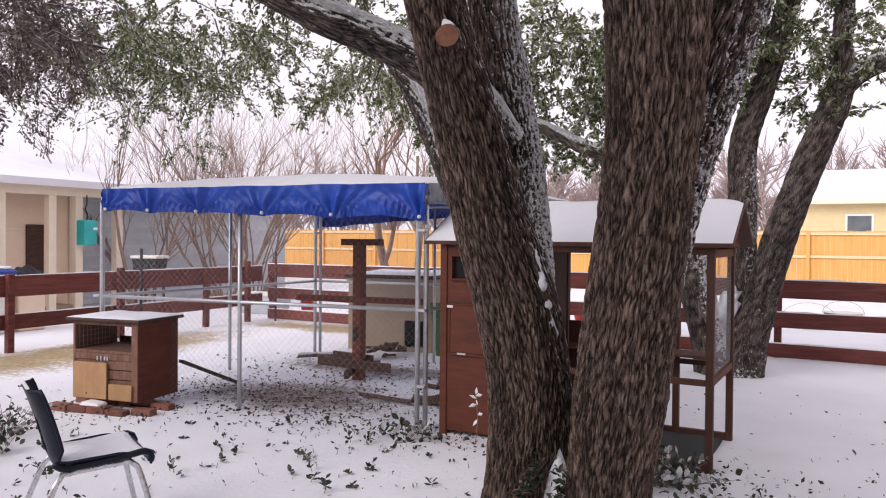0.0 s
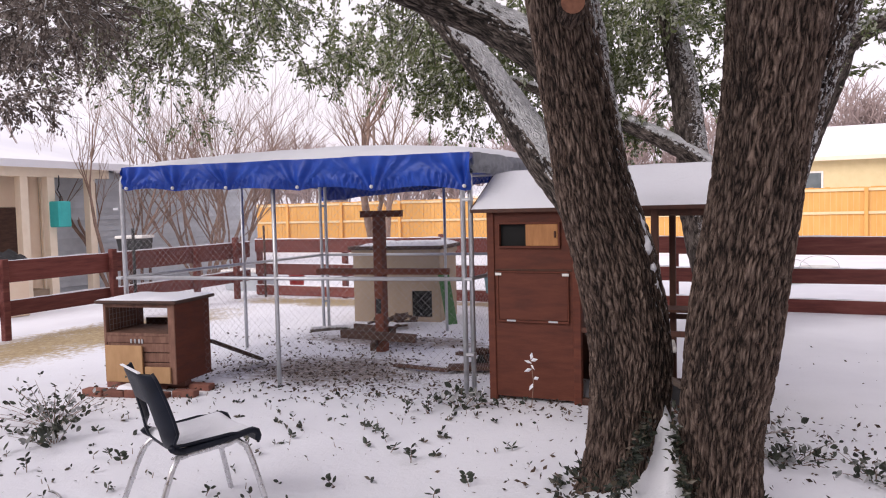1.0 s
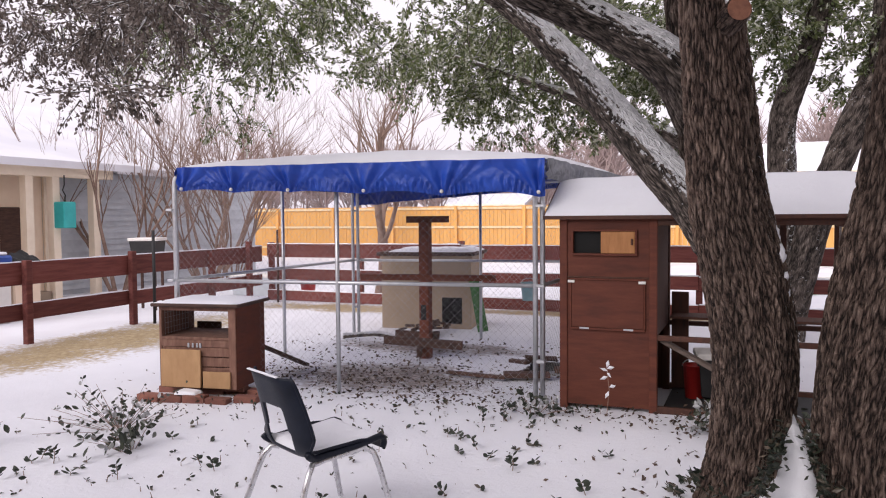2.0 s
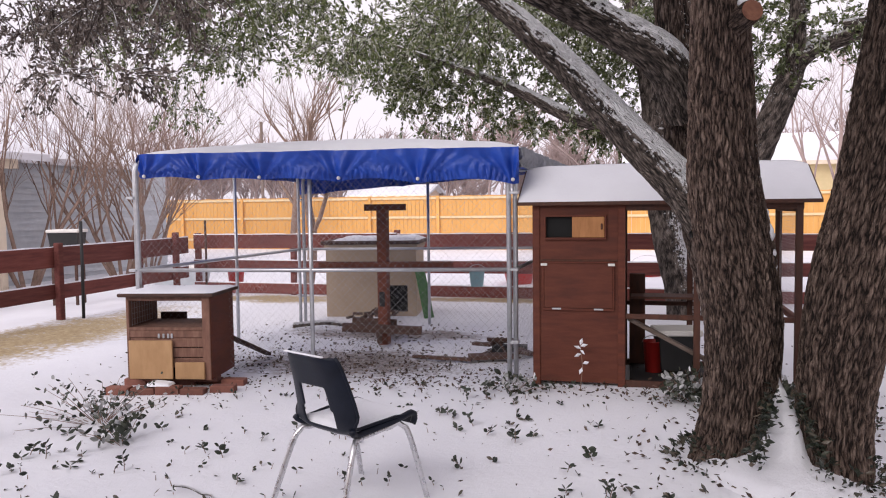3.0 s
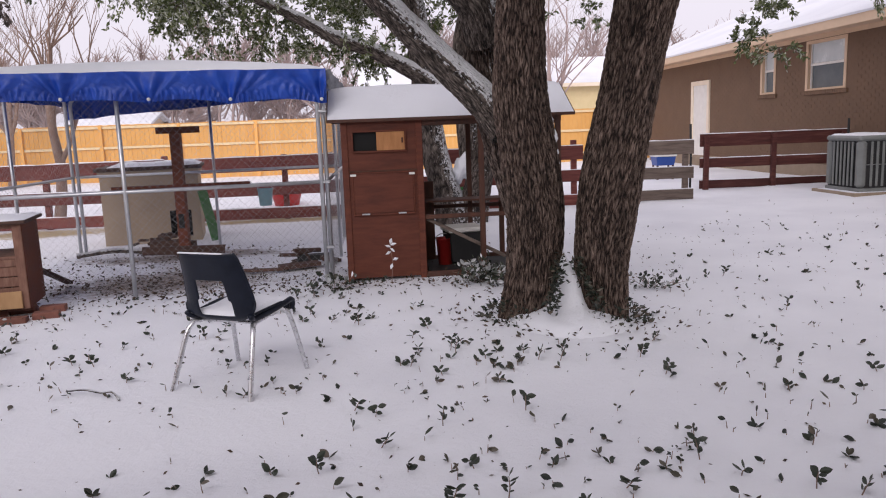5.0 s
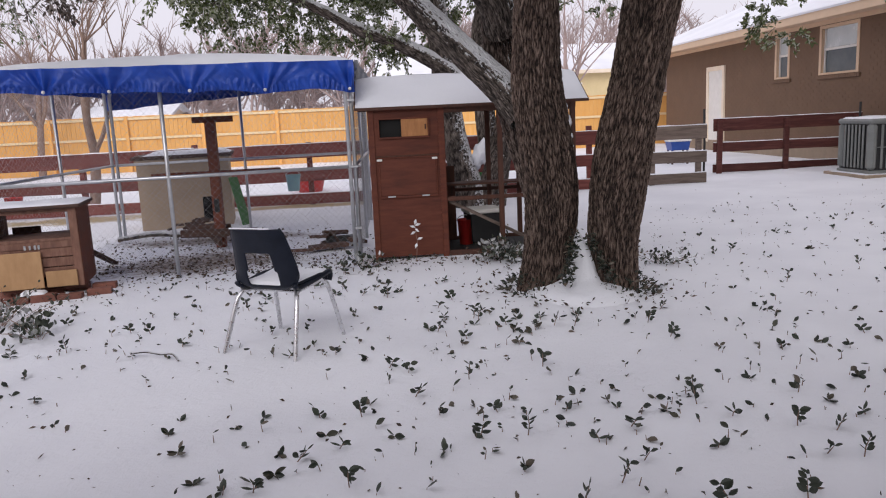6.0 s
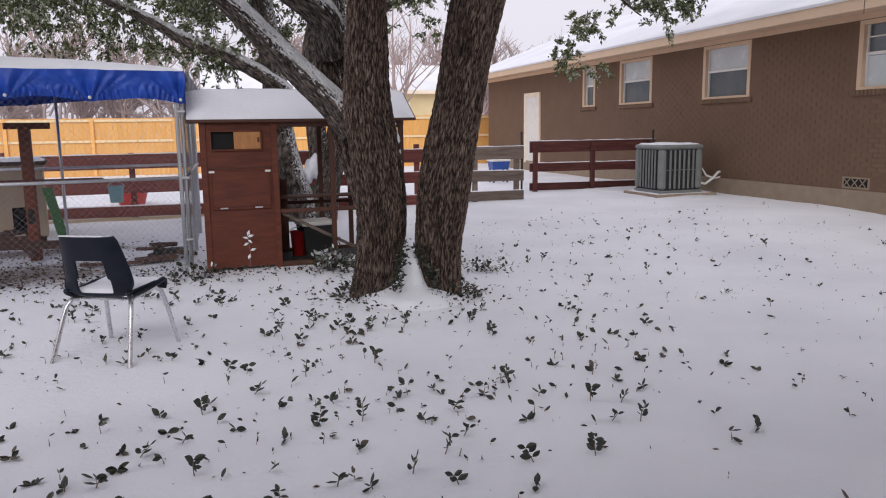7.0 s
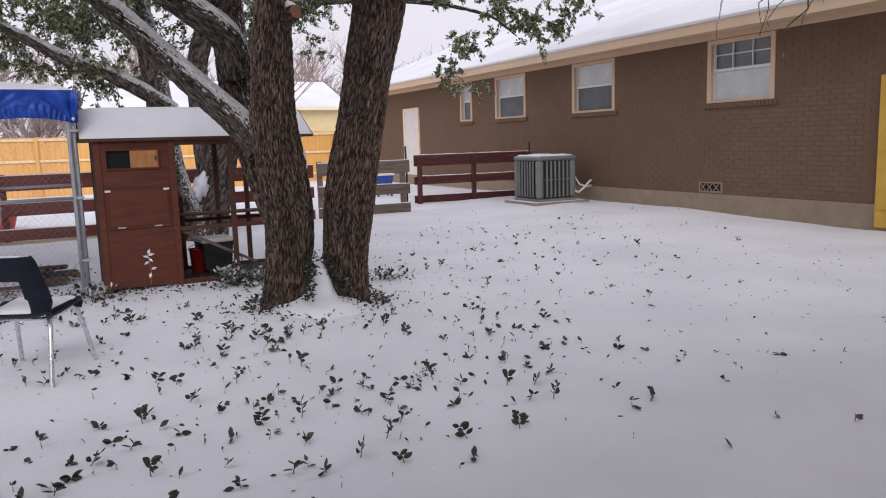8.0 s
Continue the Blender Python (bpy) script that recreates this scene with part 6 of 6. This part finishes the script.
def bucket(at, r, h, mat, label, name="bucket"):
    t = thing(name, at, label, name.replace("_", " "))
    bm = bmesh.new()
    prof = [(r * 0.78, 0), (r, h), (r * 1.08, h), (r * 1.08, h - 0.02), (r, h - 0.02), (r * 0.96, h - 0.01), (r * 0.74, 0.02)]
    seg = 20
    rings = [[bm.verts.new((q * math.cos(2 * math.pi * k / seg), q * math.sin(2 * math.pi * k / seg), z)) for k in range(seg)] for q, z in prof[:3] + prof[5:]]
    for a, b in zip(rings, rings[1:]):
        for k in range(seg):
            bm.faces.new((a[k], a[(k + 1) % seg], b[(k + 1) % seg], b[k]))
    bm.faces.new(rings[0][::-1])
    bm.faces.new(rings[-1])
    part("body", bm, mat, t, "", True)
    pts = [(r * 1.05 * math.cos(a), 0.02, h - 0.02 + r * 0.7 * math.sin(a)) for a in np.linspace(0, math.pi, 9)]
    part("handle", pipe(bmesh.new(), pts, 0.005, 6), GALV, t, "", True)


bucket((-3.73, 8.47, 0.49), 0.10, 0.22, PALE_TEAL, "pale turquoise plastic bucket hung on the pen wire")
bucket((-8.98, 11.75, 0.0), 0.15, 0.34, RED_PLASTIC, "red plastic bucket by the fence corner")
bucket((-1.64, 6.05, 0.03), 0.09, 0.27, RED_PLASTIC, "red poultry feeder inside the coop run", "feeder")


# ---- unseen wall and eave behind the walk, and crown above it, added for shade ----
def build_rear_shade():
    # stays out of view; it only keeps sky light off the near snow
    t = thing("rear_house", (0, -4.4, 0), "plain brown wall with an eave, added unseen to shade the near snow", "house")
    part("wall", boxed(-12, 9, -0.2, 0.0, -0.1, 3.0), MORTAR, t)
    part("shade_ceiling", boxed(-12, 9, 0.0, 2.0, 2.75, 2.9), PEACH, t)
    part("roof", boxed(-12, 9, -3, 2.05, 2.9, 3.1), SNOW, t)


build_rear_shade()
# extra overhead foliage, kept out of view, to shade near snow and house wall
crown = scatter_clumps(41, [(-2.5, 0.5, 4.6), (0.5, 0.8, 4.8), (2.5, 2.2, 5.2), (-0.8, -1.2, 4.8), (2.0, -0.8, 4.9), (0.8, 3.2, 5.8), (-3.2, 2.2, 5.1), (3.6, 4.6, 6.2), (4.6, 5.8, 6.4), (2.6, 6.0, 6.4), (-1.6, 2.6, 5.8), (-0.4, 2.6, 5.9), (4.6, 7.2, 6.8)], (0.9, 0.9, 0.35), 170, 0.75, 260)
twigs_and_leaves(OAK, OAK_INV, crown, OAK_LEAF, 42, leaf=0.12)


# ---- bits lying about the yard ----
def lying(name, p, q, w, h, mat, label, category):
    t = thing(name, (*((Vector(p) + Vector(q)) / 2).xy, 0), label, category)
    inv = t.matrix_basis.inverted()
    bm = beam(bmesh.new(), p, q, w, h)
    bm.transform(inv)
    part("board", bm, mat, t)


lying("fallen_plank", (-5.45, 5.45, 0.33), (-5.38, 6.11, 0.03), 0.07, 0.03, OLD_WOOD, "dark weathered plank leaning in the leaves", "plank")
lying("loose_board", (-3.35, 6.3, 0.04), (-2.95, 6.45, 0.04), 0.16, 0.04, OLD_WOOD, "dark board lying in the pen", "board")
lying("loose_board", (-3.2, 6.7, 0.06), (-2.85, 6.75, 0.06), 0.14, 0.06, RUBBER, "dark scrap board lying in the pen", "board")
lying("loose_board", (-3.9, 6.25, 0.035), (-3.3, 6.2, 0.035), 0.05, 0.03, OLD_WOOD, "thin batten lying in the pen", "board")


def stick(pts, r, label):
    t = thing("fallen_stick", (pts[0][0], pts[0][1], 0), label, "stick")
    inv = t.matrix_basis.inverted()
    P, R = smooth_path([inv @ Vector(p) for p in pts], [r] * len(pts), 0.02)
    mesh_object("stick", [tube_data(P, R, 6, 0.002, 1.0)], BARK_LIMB, t)


stick([(-4.14, 2.70, 0.03), (-4.03, 2.66, 0.045), (-3.93, 2.62, 0.035), (-3.86, 2.60, 0.04), (-3.80, 2.52, 0.02)], 0.007, "crooked dark stick lying on the snow")
stick([(-5.9, 7.75, 0.05), (-5.5, 7.85, 0.08), (-5.1, 7.8, 0.06), (-4.8, 7.95, 0.05)], 0.035, "dark fallen branch along the pen's back")


def scrap_heap(at, n, r, label, seed):
    rng = random.Random(seed)
    t = thing("scrap_heap", (*at, 0), label, "wood scraps")
    for _ in range(n):
        a, q = rng.uniform(0, 6.28), rng.uniform(0, r)
        p = Vector((math.cos(a) * q, math.sin(a) * q * 0.6, rng.uniform(0.02, 0.16)))
        d = Vector((rng.gauss(0, 1), rng.gauss(0, 1), rng.gauss(0, 0.15))).normalized() * rng.uniform(0.06, 0.16)
        part("scrap", beam(bmesh.new(), p - d, p + d, rng.uniform(0.03, 0.07), rng.uniform(0.015, 0.04)), OLD_WOOD, t)


scrap_heap((-5.0, 8.45), 14, 0.42, "heap of snow-flecked wood scraps before the dog house", 3)
scrap_heap((-3.1, 6.6), 10, 0.3, "dark wood scraps at the pen's side", 5)

# ---- beyond the fences ----
bucket((-1.6, 15.5, 0), 0.35, 0.2, RED_PLASTIC, "shallow red plastic tub in the far snow", "tub")
bucket((-0.5, 15.5, 0), 0.45, 0.14, GREEN_WOOD, "shallow green wading tub in the far snow", "tub")
bucket((0.05, 15.6, 0), 0.32, 0.28, WHITE, "white plastic tub in the far snow", "tub")
bucket((-4.0, 13.6, 0.0), 0.30, 0.24, RED_PLASTIC, "red plastic tub beyond the rail fence", "tub")


def storage_bin(at, size, mat, label, rz=0, legs=0.0):
    t = thing("storage_bin", at, label, "storage bin", rz=rz)
    w, d, h = size
    bm = bmesh.new()
    v = [bm.verts.new((x * k, y * k, z)) for k, z in ((0.86, legs), (1, legs + h)) for x, y in ((-w / 2, -d / 2), (w / 2, -d / 2), (w / 2, d / 2), (-w / 2, d / 2))]
    bm.faces.new(v[:4][::-1])
    bm.faces.new(v[4:])
    for i in range(4):
        j = (i + 1) % 4
        bm.faces.new((v[i], v[j], v[j + 4], v[i + 4]))
    part("body", bm, mat, t)
    part("lid", boxed(-w / 2 - 0.02, w / 2 + 0.02, -d / 2 - 0.02, d / 2 + 0.02, legs + h, legs + h + 0.05, bevel=0.01), WHITE, t, "white lid")
    if legs:
        for x in (-w / 2 + 0.05, w / 2 - 0.05):
            for y in (-d / 2 + 0.05, d / 2 - 0.05):
                part("leg", boxed(x - 0.02, x + 0.02, y - 0.02, y + 0.02, 0, legs), OLD_WOOD, t)


storage_bin((4.35, 15.2, 0.05), (0.46, 0.36, 0.20), BLUE_PLASTIC, "blue plastic tub with white lid on a low stand", 0, 0.32)
storage_bin((-10.3, 12.0, 0), (1.0, 0.5, 0.36), SIDING, "blue-grey plastic trough by the fence corner", 0)
storage_bin((-10.6, 9.4, 0), (0.45, 0.4, 0.3), RUBBER, "dark box grill with a pale lid behind the side fence", 20, 0.85)


def thin_post(at, h, r, mat, label):
    t = thing("metal_stake", (*at, 0), label, "stake")
    part("shaft", pipe(bmesh.new(), [(0, 0, -0.05), (0.01, 0, h * 0.5), (0, 0.01, h)], r), mat, t, "", True)


thin_post((-9.25, 8.1), 1.35, 0.022, RUBBER, "black metal stake standing by the side fence")
thin_post((-9.1, 10.95), 1.3, 0.02, OLD_WOOD, "thin dark stake in the fence corner")
thin_post((3.85, 12.6), 1.3, 0.022, RUBBER, "dark metal stake at the fence end")
# utility pole far behind
tp = thing("utility_pole", (-23.4, 40, 0), "weathered grey wooden utility pole", "utility pole")
part("pole", pipe(bmesh.new(), [(0, 0, 0), (0, 0, 6.6)], 0.09), RAIL_GREY, tp)


# ---- larger seedlings, each by itself ----
def seedling(name, h, pairs, leaf, seed):
    rng = random.Random(seed)
    t = thing(name, (0, 0, 0), "dark-leaved oak seedling standing in the snow", "seedling", "oak seedlings in the snow")
    top = Vector((rng.gauss(0, 0.02), rng.gauss(0, 0.02), h))
    mesh_object("stem", [tube_data([Vector((0, 0, -0.03)), top * 0.5 + Vector((0.006, 0, 0)), top], [0.003, 0.0025, 0.0015], 5)], TWIG, t)
    for k in range(pairs):
        f = 0.10 + 0.90 * (k + 1) / pairs
        a = rng.uniform(0, 6.28)
        P = np.array([top * f, top * f])
        N = np.array([(math.cos(a), math.sin(a), rng.uniform(0.1, 1.2)), (-math.cos(a), -math.sin(a), rng.uniform(0.1, 1.0))])
        leaf_cloud("leaf", P, N, np.array([leaf, leaf * 0.85]) * rng.uniform(0.75, 1.15), SPRIG_LEAF, t, 0.55, True)
    return t


SEEDLINGS = [seedling("oak_seedling", 0.035, 2, 0.058, 1), seedling("oak_seedling", 0.06, 3, 0.052, 2), seedling("oak_seedling", 0.085, 4, 0.048, 3), seedling("oak_seedling", 0.022, 2, 0.062, 4)]
rng = random.Random(90)
OPEN_SNOW = [(-2.00, 1.39), (-2.14, 1.14), (-1.92, 1.12), (-1.69, 1.37), (-1.63, 0.98), (-1.45, 1.15), (-1.66, 1.99), (-2.30, 1.00), (-2.16, 0.47), (-1.85, 0.47), (-1.66, 0.61), (-2.02, 0.39), (-1.52, 0.79), (-1.32, 0.39), (-1.06, 1.31), (-1.17, 0.85), (-0.96, 1.16), (-1.05, 0.37), (-0.74, 0.99), (-0.26, 2.01), (-0.79, 0.72), (-0.63, 0.91), (-0.65, 0.67), (-0.39, 1.05), (0.36, 2.18)]
BY_CHAIR = [(-2.01, 3.63), (-1.90, 3.02), (-2.25, 2.90), (-1.72, 2.86), (-2.53, 2.19), (-2.66, 1.46), (-2.86, 1.49), (-2.76, 1.12), (-2.94, 1.02), (-2.69, 0.76), (-3.20, 0.79), (-3.08, 0.79), (-2.41, 1.68), (-2.10, 1.87), (-1.42, 0.19), (-1.68, 0.31), (-0.79, 2.36), (0.61, 3.56), (-0.18, 0.41),
            (-4.12, 3.57), (-4.16, 3.23), (-4.62, 2.91), (-4.96, 2.88), (-3.32, 3.00), (-2.74, 3.43), (-2.52, 3.90), (-2.02, 4.34), (-1.48, 2.92), (-0.62, 3.03), (-0.80, 2.72), (-4.67, 2.42), (-3.14, 2.47)]
spots = OPEN_SNOW + BY_CHAIR
for cx, cy, s, n in ((-3.0, 4.6, 0.8, 14), (-5.4, 3.4, 0.4, 7), (-1.9, 2.9, 0.3, 8), (2.2, 5.4, 1.0, 8)):
    spots += [(rng.gauss(cx, s), rng.gauss(cy, s)) for _ in range(n)]
for i, (x, y) in enumerate(spots):
    m = pose(x, y, ground_z(x, y), rng.uniform(-14, 14), rng.uniform(-14, 14), rng.uniform(0, 360))
    if i < len(SEEDLINGS):
        SEEDLINGS[i].matrix_basis = m
    else:
        copy_thing(SEEDLINGS[i % 4], m)

# specks of leaf and bark over the open snow
P, N, S = [], [], []
for _ in range(1500):
    x, y = rng.uniform(-5.5, 5.5), rng.uniform(0.2, 8.5)
    P.append((x, y, ground_z(x, y) + 0.002))
    N.append((rng.gauss(0, 1), rng.gauss(0, 1), rng.gauss(0.1, 0.25)))
    S.append(rng.choice((0.008, 0.012, 0.018, 0.026, 0.035)))
tagged(leaf_cloud("leaf_specks", np.array(P), np.array(N), np.array(S), LITTER, None, 0.5), "tiny brown leaf scraps strewn over the snow", "leaves", kind="stuff")
# leaves heaped against the feet of the trunks
P, N, S = [], [], []
for cx, cy, r, n in ((-1.22, 3.88, 0.27, 420), (-0.74, 3.68, 0.23, 340)):
    for _ in range(n):
        a, q = rng.uniform(0, 6.28), r * rng.uniform(0.8, 1.45)
        x, y = cx + math.cos(a) * q, cy + math.sin(a) * q
        P.append((x, y, ground_z(x, y) + max(0, 0.16 - (q - r * 0.8) * 0.9) * rng.random()))
        N.append((math.cos(a) + rng.gauss(0, 0.6), math.sin(a) + rng.gauss(0, 0.6), rng.gauss(0.6, 0.5)))
        S.append(rng.uniform(0.03, 0.055))
for _ in range(380):
    f = rng.random()
    x, y = -1.0 + rng.choice((-1, 1)) * (0.05 + 0.13 * f) + rng.gauss(0, 0.02), 3.68 - 0.25 * f + rng.gauss(0, 0.05)
    P.append((x, y, 0.44 - 0.33 * f + rng.uniform(-0.03, 0.06)))
    N.append((rng.gauss(0, 1), -0.8 + rng.gauss(0, 0.5), rng.gauss(0.2, 0.6)))
    S.append(rng.uniform(0.03, 0.06))
tagged(leaf_cloud("trunk_sprouts", np.array(P), np.array(N), np.array(S), SPRIG_LEAF, None, 0.5), "dark leafy sprouts crowding the tree's feet", "leaves", kind="stuff")

# snow-laden weed before the coop
t = thing("snowy_weed", (-2.22, 5.34, 0), "small dead weed coated in white snow by the coop", "weed")
mesh_object("stem", [tube_data([Vector((0, 0, -0.02)), Vector((0.02, 0, 0.2)), Vector((0.0, 0, 0.37))], [0.004, 0.003, 0.002], 5)], TWIG, t)
P = np.array([(0, 0, 0.36), (0.01, 0, 0.34), (0.0, 0, 0.33), (0.01, 0, 0.30), (0.02, 0, 0.22), (0.015, 0, 0.19), (0.0, 0, 0.37)])
N = np.array([(1, -0.2, 0.3), (-1, -0.2, 0.4), (0.6, -0.6, -0.4), (-0.8, -0.4, -0.3), (0.7, -0.4, 0.3), (-0.3, -0.6, -0.8), (0.3, -0.3, 1)])
for k in range(7):
    leaf_cloud("snowy_leaf", P[k:k + 1], N[k:k + 1], np.full(1, 0.066), SNOW, t, 0.5)

# inside the coop run
storage_bin((-1.45, 6.1, 0.06), (0.34, 0.3, 0.30), RUBBER, "black plastic tub in the coop run", 10)
# flat black bed that makes the run's floor dark
bm = boxed(-1.84, -0.62, 5.56, 6.36, -0.02, 0.03, bevel=0.005)
t = thing("run_litter", (-1.2, 6.0, 0), "dark flat bed on the run's floor", "litter")
bm.transform(t.matrix_basis.inverted())
part("dark_bed", bm, RUBBER, t)

# bare twigs hanging over the eave
t = thing("hanging_branch", (2.5, 1.9, 2.5), "thin bare branches hanging down before the eave", "branch")
rg = random.Random(6)
ch = []
for k in range(9):
    p = Vector((rg.uniform(-0.9, 0.6), rg.uniform(-0.5, 0.5), rg.uniform(-0.1, 0.5)))
    q = [p]
    for i in range(5):
        p = p + Vector((rg.gauss(-0.03, 0.05), rg.gauss(0, 0.05), -rg.uniform(0.05, 0.13)))
        q.append(p)
    ch.append(tube_data(q, [0.008, 0.007, 0.006, 0.004, 0.003, 0.002], 5))
    mesh_object("twig", [ch[-1]], BARK_LIMB, t)
limb("bough", [(-2.9, 1.2, 1.0), (-1.8, 0.7, 0.75), (-0.8, 0.2, 0.45), (0.1, 0.0, 0.35), (0.8, -0.2, 0.1)], [0.05, 0.04, 0.028, 0.018, 0.006], BARK_LIMB, t, seg=10)


# ---- bricks of the long wall: the nearest ones by themselves, the rest together ----
def build_bricks():
    L, H, gap, depth = 0.203, 0.062, 0.011, 0.004
    wins = [(15.32, 15.95), (12.72, 14.08), (9.5, 10.86), (5.72, 7.05)]

    def clear(a, b, z0, z1):
        for p, q in wins:
            if b > p - 0.11 and a < q + 0.11 and z1 > 1.79 and z0 < 2.95:
                return False
        if b > 18.6 and a < 19.8 and z0 < 2.45:
            return False
        if z0 < 0.57 and b > 6.66 and a < 7.25:
            return False
        return a > 4.0

    unit = bpy.data.meshes.new("brick")
    bm = boxed(-depth, 0.002, -L / 2, L / 2, -H / 2, H / 2, bevel=0.002)
    bm.to_mesh(unit)
    bm.free()
    unit.materials.append(BRICK)
    V, F, singles = [], [], 0
    row = 0
    z = 0.365
    while z + H < 2.92:
        y = 4.0 + (L + gap) / 2 * (row % 2)
        while y < 22.8:
            if clear(y, y + L, z, z + H):
                if singles < 300 and 4.2 < y < 6.6 and z < 2.0:
                    ob = new("brick", unit)
                    ob.parent = HOUSE_WALL
                    ob.location = (-0.0005, y + L / 2 - 3, z + H / 2)
                    singles += 1
                else:
                    o = len(V)
                    x0, x1 = -depth, 0.002
                    V += [(x0, y - 3, z), (x0, y + L - 3, z), (x0, y + L - 3, z + H), (x0, y - 3, z + H), (x1, y - 3, z), (x1, y + L - 3, z), (x1, y + L - 3, z + H), (x1, y - 3, z + H)]
                    F += [(o, o + 3, o + 2, o + 1), (o, o + 1, o + 5, o + 4), (o + 1, o + 2, o + 6, o + 5), (o + 2, o + 3, o + 7, o + 6), (o + 3, o, o + 4, o + 7)]
            y += L + gap
        z += H + gap
        row += 1
    ob = mesh_object("brickwork", [(V, F, [])], BRICK, HOUSE_WALL, False)
    tagged(ob, "brown-painted brick courses", kind="stuff")


build_bricks()
